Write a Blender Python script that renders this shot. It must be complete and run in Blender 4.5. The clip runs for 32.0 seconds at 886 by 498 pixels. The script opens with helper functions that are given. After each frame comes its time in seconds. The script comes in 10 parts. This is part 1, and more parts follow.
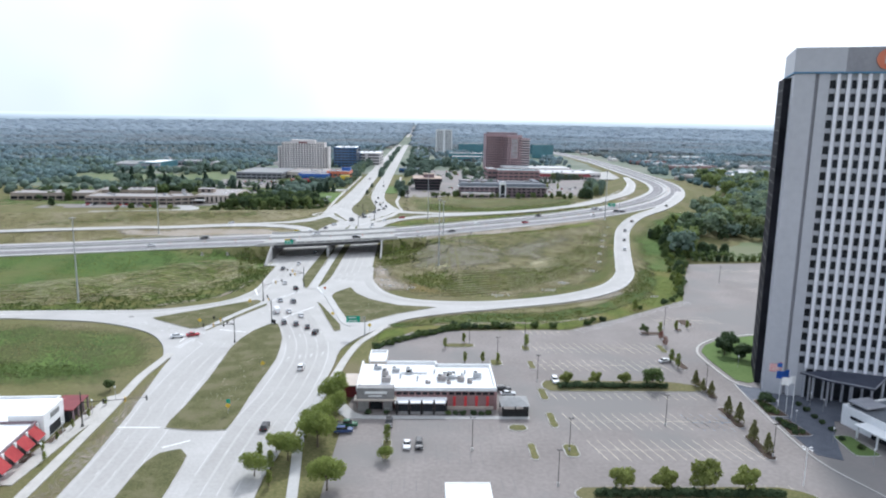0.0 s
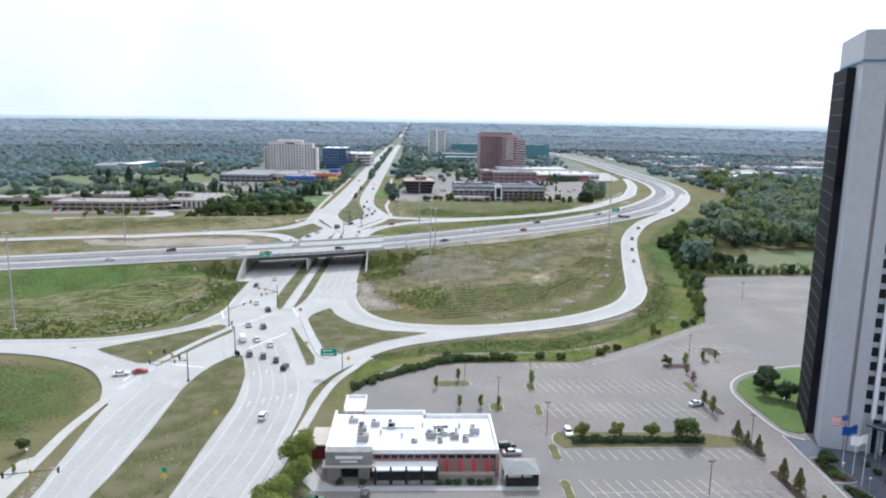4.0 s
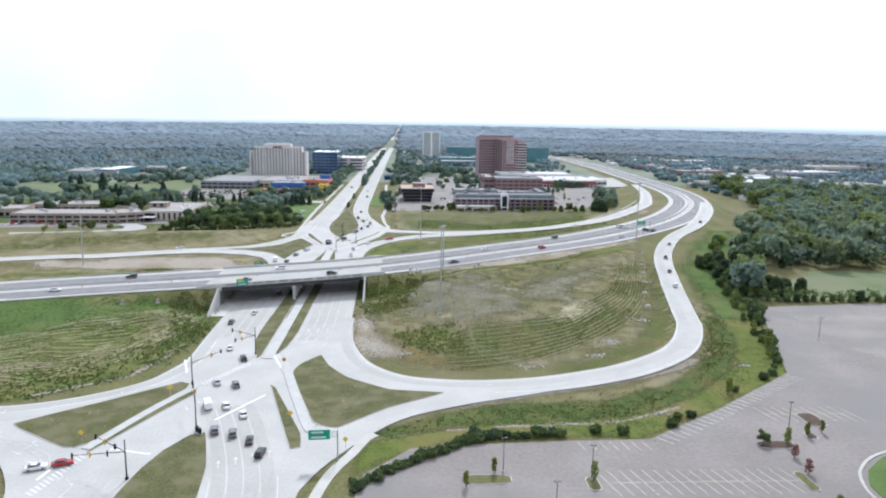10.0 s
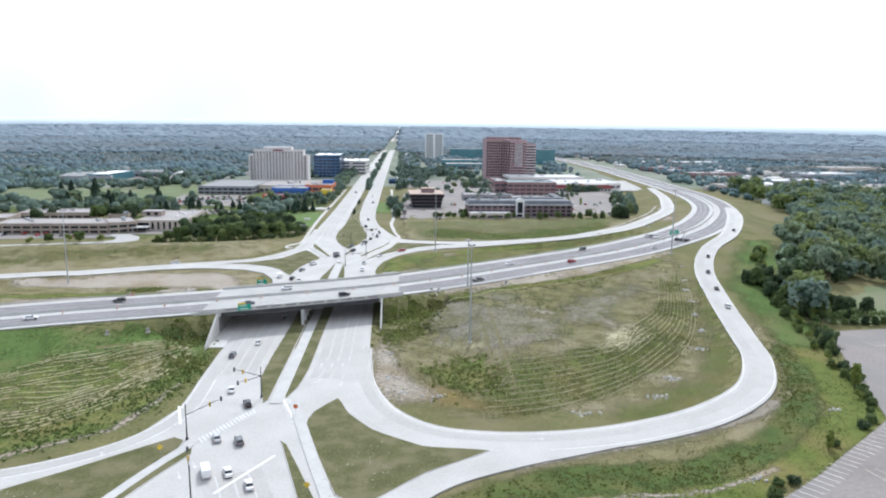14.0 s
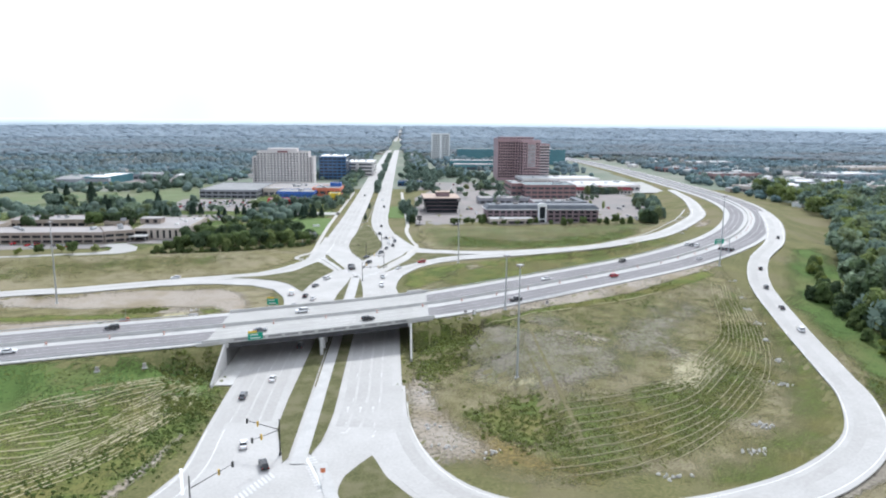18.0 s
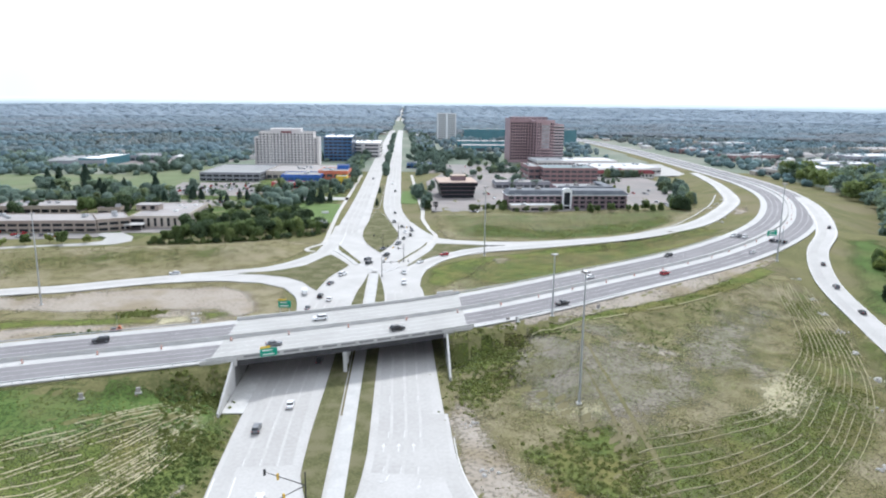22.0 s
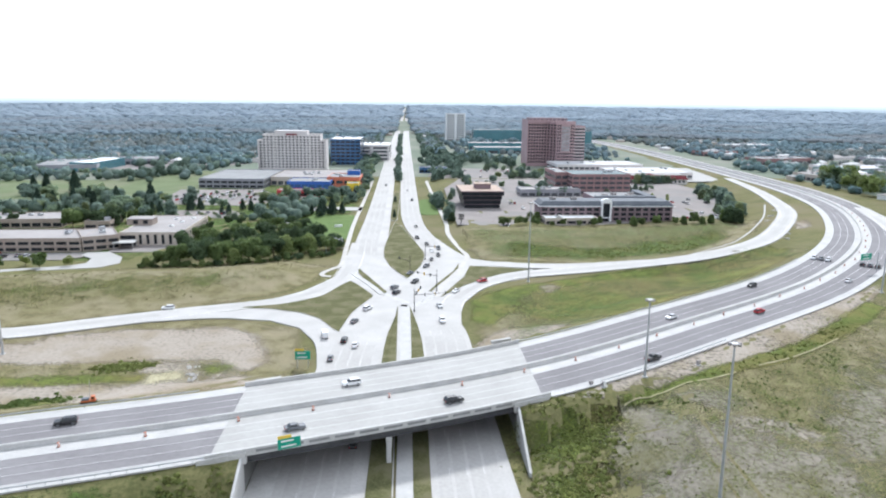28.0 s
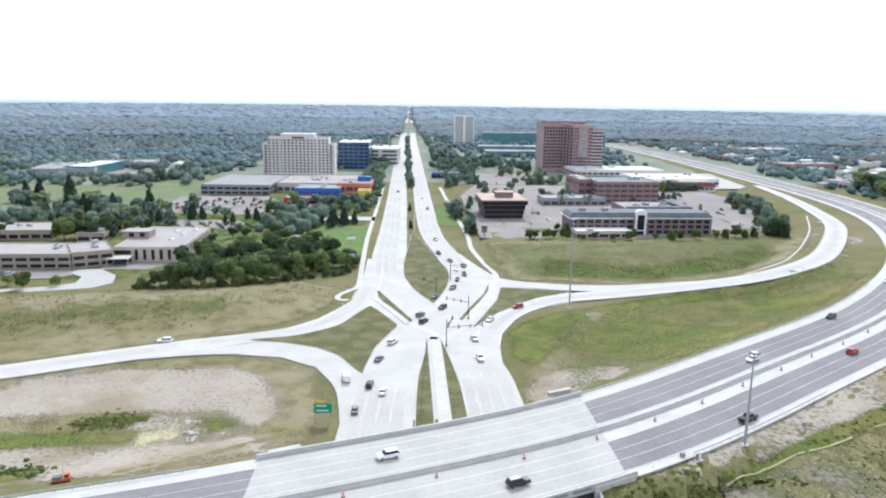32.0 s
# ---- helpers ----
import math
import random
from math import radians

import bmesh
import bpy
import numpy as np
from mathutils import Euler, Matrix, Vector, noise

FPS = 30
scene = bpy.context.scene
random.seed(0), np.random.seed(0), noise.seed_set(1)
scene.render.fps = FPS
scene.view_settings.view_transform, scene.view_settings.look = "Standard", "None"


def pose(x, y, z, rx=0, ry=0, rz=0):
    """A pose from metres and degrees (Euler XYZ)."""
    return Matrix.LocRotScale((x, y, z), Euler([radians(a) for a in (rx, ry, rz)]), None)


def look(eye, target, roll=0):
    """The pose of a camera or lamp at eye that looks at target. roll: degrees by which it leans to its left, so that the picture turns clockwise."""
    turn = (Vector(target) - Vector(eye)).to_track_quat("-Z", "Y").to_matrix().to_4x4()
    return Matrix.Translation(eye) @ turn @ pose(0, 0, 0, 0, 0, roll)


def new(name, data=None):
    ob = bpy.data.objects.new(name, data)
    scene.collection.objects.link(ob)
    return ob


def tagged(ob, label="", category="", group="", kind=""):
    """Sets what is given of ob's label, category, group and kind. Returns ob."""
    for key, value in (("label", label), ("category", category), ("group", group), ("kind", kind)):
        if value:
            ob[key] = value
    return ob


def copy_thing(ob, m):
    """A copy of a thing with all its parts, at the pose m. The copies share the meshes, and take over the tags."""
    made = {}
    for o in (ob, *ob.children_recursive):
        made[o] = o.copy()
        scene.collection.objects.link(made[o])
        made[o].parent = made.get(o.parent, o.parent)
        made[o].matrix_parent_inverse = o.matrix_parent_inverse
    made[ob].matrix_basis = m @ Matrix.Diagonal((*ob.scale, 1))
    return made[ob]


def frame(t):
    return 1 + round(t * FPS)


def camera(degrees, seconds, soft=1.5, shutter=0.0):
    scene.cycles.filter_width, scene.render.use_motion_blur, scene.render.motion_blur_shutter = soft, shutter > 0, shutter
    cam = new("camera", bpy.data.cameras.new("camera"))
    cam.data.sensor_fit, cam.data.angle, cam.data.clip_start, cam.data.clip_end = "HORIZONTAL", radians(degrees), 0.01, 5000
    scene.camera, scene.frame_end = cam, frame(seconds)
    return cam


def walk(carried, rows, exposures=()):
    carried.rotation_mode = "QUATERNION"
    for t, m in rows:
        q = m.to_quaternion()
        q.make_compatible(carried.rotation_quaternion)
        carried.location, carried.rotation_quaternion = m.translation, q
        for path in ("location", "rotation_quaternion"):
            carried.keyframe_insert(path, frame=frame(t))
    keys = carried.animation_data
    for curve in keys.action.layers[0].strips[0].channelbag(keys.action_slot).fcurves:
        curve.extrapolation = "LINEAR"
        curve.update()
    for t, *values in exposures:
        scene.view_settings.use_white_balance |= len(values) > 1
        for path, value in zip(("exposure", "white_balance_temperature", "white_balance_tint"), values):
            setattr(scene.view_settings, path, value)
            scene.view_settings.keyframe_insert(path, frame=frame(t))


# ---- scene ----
cam = camera(63.5, 32.0, 2.1)
PATH = [
    (0, (53.603, -408.441, 80.309), (53.668, -406.475, 79.947), 1.0),
    (1, (54.157, -398.827, 80.222), (54.23, -396.862, 79.86), 1.0),
    (2, (54.925, -389.456, 80.309), (55.002, -387.491, 79.946), 0.9),
    (3, (55.813, -379.866, 80.245), (55.892, -377.901, 79.882), 0.9),
    (6, (55.032, -349.606, 79.629), (55.126, -347.641, 79.268), 1.0),
    (7, (53.897, -339.834, 79.668), (53.996, -337.869, 79.308), 1.0),
    (8, (52.596, -330.463, 79.728), (52.698, -328.498, 79.369), 0.9),
    (9, (50.935, -320.891, 79.615), (51.039, -318.926, 79.259), 1.0),
    (10, (49.056, -311.366, 79.582), (49.164, -309.401, 79.226), 0.9),
    (11, (47.153, -302.152, 79.663), (47.261, -300.186, 79.309), 0.9),
    (12, (44.374, -292.59, 79.886), (44.487, -290.625, 79.532), 0.9),
    (13, (42.436, -283.571, 79.861), (42.548, -281.605, 79.508), 0.8),
    (14, (39.579, -274.799, 79.926), (39.692, -272.834, 79.573), 0.7),
    (17, (31.695, -247.045, 79.826), (31.805, -245.08, 79.472), 0.6),
    (18, (28.54, -238.324, 80.132), (28.651, -236.359, 79.777), 0.5),
    (19, (25.77, -229.242, 79.892), (25.88, -227.277, 79.537), 0.5),
    (19.5, (24.429, -224.387, 79.664), (24.539, -222.422, 79.308), 0.5),
    (20, (23.037, -219.563, 79.431), (23.146, -217.6, 79.064), 0.6),
    (20.5, (21.512, -215.674, 79.322), (21.623, -213.714, 78.942), 0.6),
    (21, (20.22, -210.899, 79.285), (20.332, -208.943, 78.888), 0.5),
    (21.5, (19.127, -206.465, 79.272), (19.237, -204.51, 78.864), 0.4),
    (22, (17.533, -201.53, 79.39), (17.645, -199.576, 78.981), 0.6),
    (23, (14.7, -192.455, 78.94), (14.814, -190.501, 78.531), 0.5),
    (24, (12.332, -182.926, 78.65), (12.445, -180.972, 78.239), 0.5),
    (27, (6.137, -157.087, 79.526), (6.249, -155.133, 79.115), 0.6),
    (28, (3.66, -147.859, 80.09), (3.772, -145.905, 79.679), 0.6),
    (29, (1.793, -139.253, 80.567), (1.902, -137.299, 80.157), 0.6),
    (30, (-0.607, -130.177, 80.97), (-0.499, -128.223, 80.561), 0.7),
    (31, (-3.133, -121.226, 80.896), (-3.028, -119.271, 80.487), 0.7),
    (32, (-6.024, -111.621, 80.786), (-5.917, -109.666, 80.378), 0.8),
]
walk(cam, [(t, look(eye, target, roll)) for t, eye, target, roll in PATH], [(0, 0.4, 5720, 9), (9, 0.46, 5740, 9), (16, 0.55, 5800, 9), (22, 0.62, 5800, 9), (32, 0.69, 5800, 9)])

# ---- world, sun, exposure ----
SUN_ELEV, SUN_AZ = radians(42), radians(10)   # azimuth from +y towards +x
world = bpy.data.worlds.new("hazy_sky")
scene.world = world
world.use_nodes = True
wt = world.node_tree
wt.nodes.clear()
w_out = wt.nodes.new("ShaderNodeOutputWorld")
w_bg = wt.nodes.new("ShaderNodeBackground")
w_sky = wt.nodes.new("ShaderNodeTexSky")
w_sky.sky_type = "NISHITA"
w_sky.sun_disc = False
w_sky.sun_elevation, w_sky.sun_rotation = SUN_ELEV, SUN_AZ
w_sky.air_density, w_sky.dust_density = 1.0, 4.0
w_tc = wt.nodes.new("ShaderNodeTexCoord")
w_noise = wt.nodes.new("ShaderNodeTexNoise")
w_noise.inputs["Scale"].default_value = 2.2
w_noise.inputs["Detail"].default_value = 3
w_ramp = wt.nodes.new("ShaderNodeValToRGB")
w_ramp.color_ramp.elements[0].position, w_ramp.color_ramp.elements[0].color = 0.0, (7.6, 8.8, 10.8, 1)
w_ramp.color_ramp.elements[1].position, w_ramp.color_ramp.elements[1].color = 0.5, (16.6, 16.7, 17.0, 1)
w_mix = wt.nodes.new("ShaderNodeMixRGB")
w_mix.inputs[0].default_value = 0.8
wt.links.new(w_tc.outputs["Generated"], w_noise.inputs["Vector"])
w_sep, w_add = wt.nodes.new("ShaderNodeSeparateXYZ"), wt.nodes.new("ShaderNodeMath")
w_add.operation = "MULTIPLY_ADD"
w_add.inputs[1].default_value = 0.55
wt.links.new(w_tc.outputs["Generated"], w_sep.inputs[0])
wt.links.new(w_sep.outputs["X"], w_add.inputs[0])
wt.links.new(w_noise.outputs["Fac"], w_add.inputs[2])
wt.links.new(w_add.outputs[0], w_ramp.inputs[0])
wt.links.new(w_sky.outputs[0], w_mix.inputs[1])
wt.links.new(w_ramp.outputs[0], w_mix.inputs[2])
# a hazy sky glows around the sun and over the horizon, and is dimmer overhead and behind
w_up, w_lift = wt.nodes.new("ShaderNodeMapRange"), wt.nodes.new("ShaderNodeMixRGB")
w_dot = wt.nodes.new("ShaderNodeVectorMath")
w_dot.operation = "DOT_PRODUCT"
w_dot.inputs[1].default_value = (math.sin(SUN_AZ), math.cos(SUN_AZ), -0.25)
w_up.inputs["From Min"].default_value, w_up.inputs["From Max"].default_value = -0.8, 0.6
w_up.inputs["To Min"].default_value, w_up.inputs["To Max"].default_value = 0.8, 1.0
wt.links.new(w_tc.outputs["Generated"], w_dot.inputs[0])
wt.links.new(w_dot.outputs["Value"], w_up.inputs["Value"])
w_lift.blend_type = "MULTIPLY"
w_lift.inputs[0].default_value = 1.0
wt.links.new(w_mix.outputs[0], w_lift.inputs[1])
wt.links.new(w_up.outputs[0], w_lift.inputs[2])
wt.links.new(w_lift.outputs[0], w_bg.inputs["Color"])
w_bg.inputs["Strength"].default_value = 0.07
wt.links.new(w_bg.outputs[0], w_out.inputs["Surface"])

sun = new("sun", bpy.data.lights.new("sun", "SUN"))
sun.data.energy, sun.data.angle, sun.data.color = 2.5, radians(7), (1.0, 0.965, 0.91)
_d = Vector((math.sin(SUN_AZ) * math.cos(SUN_ELEV), math.cos(SUN_AZ) * math.cos(SUN_ELEV), math.sin(SUN_ELEV)))
sun.matrix_world = look(_d * 500, (0, 0, 0))


# ---- materials ----
def material(name, c1, c2=None, rough=0.9, scale=0.3, fine=6.0, bump=0.0, metal=0.0, rnd=0.0, c3=None, scale3=0.02, spec=0.3, thin=0.0, cover=False, grain=0.45):
    """Two colours mixed by noise at a coarse and a fine scale (per metre), a third one in broad patches."""
    m = bpy.data.materials.new(name)
    m.use_nodes = True
    nt = m.node_tree
    N, L = nt.nodes, nt.links
    b = N["Principled BSDF"]
    b.inputs["Roughness"].default_value, b.inputs["Metallic"].default_value = rough, metal
    b.inputs["Specular IOR Level"].default_value = spec
    c2 = c2 or tuple(min(1, v * 1.18) for v in c1)
    geo = N.new("ShaderNodeNewGeometry")
    n1, n2 = N.new("ShaderNodeTexNoise"), N.new("ShaderNodeTexNoise")
    n1.inputs["Scale"].default_value, n1.inputs["Detail"].default_value = scale, 5
    n2.inputs["Scale"].default_value, n2.inputs["Detail"].default_value = fine, 3
    for n in (n1, n2):
        L.new(geo.outputs["Position"], n.inputs["Vector"])
    add = N.new("ShaderNodeMath")
    add.operation = "MULTIPLY_ADD"
    add.inputs[1].default_value = grain
    half = N.new("ShaderNodeMath")
    half.operation = "MULTIPLY"
    half.inputs[1].default_value = 1 - grain
    L.new(n1.outputs["Fac"], half.inputs[0])
    L.new(n2.outputs["Fac"], add.inputs[0])
    L.new(half.outputs[0], add.inputs[2])
    ramp = N.new("ShaderNodeValToRGB")
    e = ramp.color_ramp.elements
    e[0].position, e[0].color = 0.36, (*c1, 1)
    e[1].position, e[1].color = 0.64, (*c2, 1)
    L.new(add.outputs[0], ramp.inputs[0])
    col = ramp.outputs[0]
    if c3:
        n3 = N.new("ShaderNodeTexNoise")
        n3.inputs["Scale"].default_value, n3.inputs["Detail"].default_value = scale3, 4
        L.new(geo.outputs["Position"], n3.inputs["Vector"])
        r3 = N.new("ShaderNodeValToRGB")
        r3.color_ramp.elements[0].position, r3.color_ramp.elements[1].position = 0.47, 0.62
        L.new(n3.outputs["Fac"], r3.inputs[0])
        mx = N.new("ShaderNodeMixRGB")
        L.new(r3.outputs[0], mx.inputs[0])
        L.new(col, mx.inputs[1])
        mx.inputs[2].default_value = (*c3, 1)
        col = mx.outputs[0]
    if rnd:
        oi = N.new("ShaderNodeObjectInfo")
        pi = N.new("ShaderNodeNewGeometry")
        sm = N.new("ShaderNodeMath")
        sm.operation = "ADD"
        L.new(oi.outputs["Random"], sm.inputs[0])
        L.new(pi.outputs["Random Per Island"], sm.inputs[1])
        mr = N.new("ShaderNodeMapRange")
        mr.inputs["From Max"].default_value = 2.0
        mr.inputs["To Min"].default_value, mr.inputs["To Max"].default_value = 1 - rnd, 1 + rnd
        L.new(sm.outputs[0], mr.inputs["Value"])
        hs = N.new("ShaderNodeHueSaturation")
        L.new(mr.outputs[0], hs.inputs["Value"])
        L.new(col, hs.inputs["Color"])
        col = hs.outputs[0]
    L.new(col, b.inputs["Base Color"])
    if bump:
        bp = N.new("ShaderNodeBump")
        bp.inputs["Strength"].default_value, bp.inputs["Distance"].default_value = 0.6, bump
        L.new(n2.outputs["Fac"], bp.inputs["Height"])
        L.new(bp.outputs[0], b.inputs["Normal"])
    if cover:   # a thin growth that gives way to the ground along a ragged edge
        at, tr, mx2 = N.new("ShaderNodeAttribute"), N.new("ShaderNodeBsdfTransparent"), N.new("ShaderNodeMixShader")
        at.attribute_name = "cover"
        sub, ad, mr2 = N.new("ShaderNodeMath"), N.new("ShaderNodeMath"), N.new("ShaderNodeMapRange")
        sub.operation = "MULTIPLY_ADD"
        sub.inputs[1].default_value, sub.inputs[2].default_value = 2.4, -1.2
        L.new(add.outputs[0], sub.inputs[0])
        L.new(sub.outputs[0], ad.inputs[0])
        L.new(at.outputs["Fac"], ad.inputs[1])
        mr2.inputs["From Min"].default_value, mr2.inputs["From Max"].default_value = 0.2, 0.85
        L.new(ad.outputs[0], mr2.inputs["Value"])
        L.new(mr2.outputs[0], mx2.inputs[0])
        L.new(tr.outputs[0], mx2.inputs[1])
        L.new(b.outputs[0], mx2.inputs[2])
        L.new(mx2.outputs[0], N["Material Output"].inputs["Surface"])
    if thin:   # leaves let some light through
        tr, mx2 = N.new("ShaderNodeBsdfTranslucent"), N.new("ShaderNodeMixShader")
        L.new(col, tr.inputs["Color"])
        mx2.inputs[0].default_value = thin
        L.new(b.outputs[0], mx2.inputs[1])
        L.new(tr.outputs[0], mx2.inputs[2])
        L.new(mx2.outputs[0], N["Material Output"].inputs["Surface"])
    return m


CONC = material("road_concrete", (0.375, 0.36, 0.34), (0.465, 0.45, 0.43), 0.9, 0.08, 1.4, 0.004)
CONC_D = material("deck_concrete", (0.33, 0.32, 0.30), (0.40, 0.39, 0.37), 0.9, 0.1, 1.2, 0.004)
CONC_W = material("new_concrete", (0.39, 0.38, 0.365), (0.48, 0.47, 0.45), 0.88, 0.2, 2.0, 0.004)
WALLC = material("abutment_concrete", (0.40, 0.39, 0.37), (0.52, 0.51, 0.49), 0.9, 0.25, 2.0, 0.005)
ASPH = material("freeway_asphalt", (0.165, 0.155, 0.158), (0.225, 0.214, 0.216), 0.92, 0.06, 1.0, 0.003)
LOT = material("parking_asphalt", (0.195, 0.172, 0.16), (0.265, 0.238, 0.222), 0.95, 0.05, 0.9, 0.003, c3=(0.205, 0.192, 0.182), scale3=0.03)
PAINT = material("white_road_paint", (0.66, 0.66, 0.64), (0.8, 0.8, 0.78), 0.8, 0.5, 5.0)
YELLOW = material("yellow_paint", (0.62, 0.44, 0.05), (0.75, 0.52, 0.08), 0.7, 0.5, 5.0)
GRASS = material("rough_grass", (0.09, 0.095, 0.038), (0.18, 0.165, 0.075), 1.0, 0.06, 1.2, 0.2, c3=(0.165, 0.145, 0.08), scale3=0.02, spec=0.1, grain=0.6)
DRY = material("dry_grass", (0.07, 0.075, 0.032), (0.148, 0.142, 0.068), 1.0, 0.14, 2.6, 0.2, c3=(0.15, 0.138, 0.078), scale3=0.14, spec=0.1, grain=0.65)
LAWN = material("mown_lawn", (0.09, 0.14, 0.045), (0.135, 0.185, 0.065), 1.0, 0.1, 1.5, 0.06, spec=0.1)
SOIL = material("bare_soil", (0.36, 0.315, 0.26), (0.48, 0.435, 0.375), 1.0, 0.06, 0.8, 0.1, c3=(0.3, 0.26, 0.17), scale3=0.05, spec=0.1)
LEAF = material("foliage_green", (0.085, 0.125, 0.045), (0.155, 0.205, 0.075), 0.8, 0.3, 1.5, rnd=0.3, spec=0.2, thin=0.4)
LEAFY = material("foliage_yellowish", (0.175, 0.21, 0.055), (0.295, 0.32, 0.1), 0.8, 0.3, 1.5, rnd=0.25, spec=0.2, thin=0.45)
LEAFD = material("foliage_dark", (0.055, 0.085, 0.045), (0.10, 0.14, 0.065), 0.8, 0.3, 1.5, rnd=0.3, spec=0.2, thin=0.4)
# lightened and blued: haze over the woodland is part of this leaf colour
LEAFE = material("foliage_woodland_hazed", (0.145, 0.205, 0.145), (0.275, 0.34, 0.225), 0.8, 0.12, 1.2, rnd=0.32, c3=(0.20, 0.235, 0.11), scale3=0.05, spec=0.2, thin=0.5)
LEAFL = material("foliage_light", (0.14, 0.19, 0.065), (0.25, 0.295, 0.11), 0.8, 0.3, 1.5, rnd=0.25, spec=0.2, thin=0.45)
# woodland colours carry the distance haze: paler and bluer ring by ring
WOODS = material("woodland_crowns_hazed", (0.16, 0.245, 0.245), (0.31, 0.405, 0.405), 0.95, 0.03, 0.3, thin=0.45, rnd=0.35, c3=(0.225, 0.285, 0.23), scale3=0.006, spec=0.1)
WOODM = material("woodland_crowns_hazier", (0.205, 0.295, 0.325), (0.315, 0.41, 0.445), 0.95, 0.03, 0.3, thin=0.45, rnd=0.22, c3=(0.275, 0.30, 0.285), scale3=0.006, spec=0.1)
WOODF = material("hazed_far_woodland", (0.245, 0.315, 0.355), (0.33, 0.40, 0.445), 0.95, 0.01, 0.1, thin=0.4, rnd=0.16, c3=(0.29, 0.31, 0.32), scale3=0.004, spec=0.05)
WOODG = material("hazed_blue_woodland", (0.295, 0.365, 0.415), (0.37, 0.44, 0.495), 0.95, 0.01, 0.1, thin=0.4, rnd=0.1, c3=(0.315, 0.35, 0.38), scale3=0.004, spec=0.05)
WOODH = material("hazed_horizon_woodland", (0.38, 0.45, 0.51), (0.44, 0.51, 0.57), 0.95, 0.008, 0.1, thin=0.4, rnd=0.05, spec=0.05)
LEAFN = material("foliage_fresh", (0.155, 0.20, 0.05), (0.275, 0.315, 0.09), 0.8, 0.3, 1.5, rnd=0.25, spec=0.2, thin=0.5)
# bluish leaf colour that includes the haze over distant trees
LEAFB = material("foliage_far_hazed", (0.115, 0.175, 0.14), (0.24, 0.305, 0.24), 0.85, 0.3, 1.5, rnd=0.25, spec=0.15, thin=0.4)
BARK = material("tree_bark", (0.09, 0.07, 0.05), (0.15, 0.12, 0.09), 0.95, 1, 8, 0.01)
WHITE = material("white_membrane", (0.74, 0.74, 0.73), (0.84, 0.84, 0.83), 0.8, 0.2, 1.5)
STEEL = material("galvanised_steel", (0.38, 0.39, 0.40), (0.48, 0.49, 0.50), 0.55, 0.5, 3, metal=0.5)
BLACK = material("black_painted_metal", (0.012, 0.012, 0.013), (0.025, 0.025, 0.025), 0.5)
GLASSD = material("dark_glazing", (0.012, 0.014, 0.017), (0.03, 0.034, 0.04), 0.3, 0.05, 0.4, spec=0.15)
SIDEW = material("footway_concrete", (0.40, 0.38, 0.35), (0.50, 0.48, 0.445), 0.9, 0.2, 1.5, 0.004)


# ---- mesh helpers ----
def mesh_object(name, bm, mat, parent=None):
    me = bpy.data.meshes.new(name)
    bm.to_mesh(me)
    bm.free()
    for m in mat if isinstance(mat, (list, tuple)) else (mat,):
        me.materials.append(m)
    ob = new(name, me)
    if parent:
        ob.parent = parent
    return ob


def part(name, bm, mat, parent, label=""):
    ob = mesh_object(name, bm, mat, parent)
    if label:
        ob["label"] = label
    return ob


def from_arrays(name, verts, faces, mat, parent=None, smooth=False):
    me = bpy.data.meshes.new(name)
    me.from_pydata([tuple(v) for v in verts], [], [tuple(f) for f in faces])
    for m in mat if isinstance(mat, (list, tuple)) else (mat,):
        me.materials.append(m)
    if smooth:
        me.polygons.foreach_set("use_smooth", [True] * len(me.polygons))
    ob = new(name, me)
    if parent:
        ob.parent = parent
    return ob


def thing(name, x=0, y=0, z=0, rz=0, label="", category="", group="", kind=""):
    ob = new(name)
    ob.matrix_basis = pose(x, y, z, 0, 0, rz)
    return tagged(ob, label, category, group, kind)


def box(bm, x0, y0, z0, x1, y1, z1, bevel=0.0, m=0):
    r = bmesh.ops.create_cube(bm, size=1)
    vs = r["verts"]
    for v in vs:
        v.co = Vector((x0 + (v.co.x + 0.5) * (x1 - x0), y0 + (v.co.y + 0.5) * (y1 - y0), z0 + (v.co.z + 0.5) * (z1 - z0)))
    fs = {f for v in vs for f in v.link_faces}
    for f in fs:
        f.material_index = m
    if bevel:
        es = list({e for v in vs for e in v.link_edges})
        bmesh.ops.bevel(bm, geom=es, offset=bevel, segments=1, affect="EDGES", profile=0.5)
    return vs


def boxed(*a, **k):
    bm = bmesh.new()
    box(bm, *a, **k)
    return bm


def tube(bm, a, b, r0, r1, n=8):
    """A tapered round bar from a to b."""
    a, b = Vector(a), Vector(b)
    q = (b - a).to_track_quat("Z", "Y").to_matrix().to_4x4()
    m = Matrix.Translation((a + b) / 2) @ q
    bmesh.ops.create_cone(bm, cap_ends=True, segments=n, radius1=r0, radius2=r1, depth=(b - a).length, matrix=m)


def spline(pts, step=4.0):
    """Catmull-Rom through rows of numbers, sampled about every step metres."""
    p = [np.array(q, float) for q in pts]
    p = [2 * p[0] - p[1]] + p + [2 * p[-1] - p[-2]]
    out = []
    for i in range(1, len(p) - 2):
        n = max(1, int(np.linalg.norm((p[i + 1] - p[i])[:2]) / step))
        for k in range(n):
            t = k / n
            out.append(0.5 * (2 * p[i] + (p[i + 1] - p[i - 1]) * t + (2 * p[i - 1] - 5 * p[i] + 4 * p[i + 1] - p[i + 2]) * t**2
                              + (3 * p[i] - p[i - 1] - 3 * p[i + 1] + p[i + 2]) * t**3))
    out.append(p[-2])
    return np.array(out)


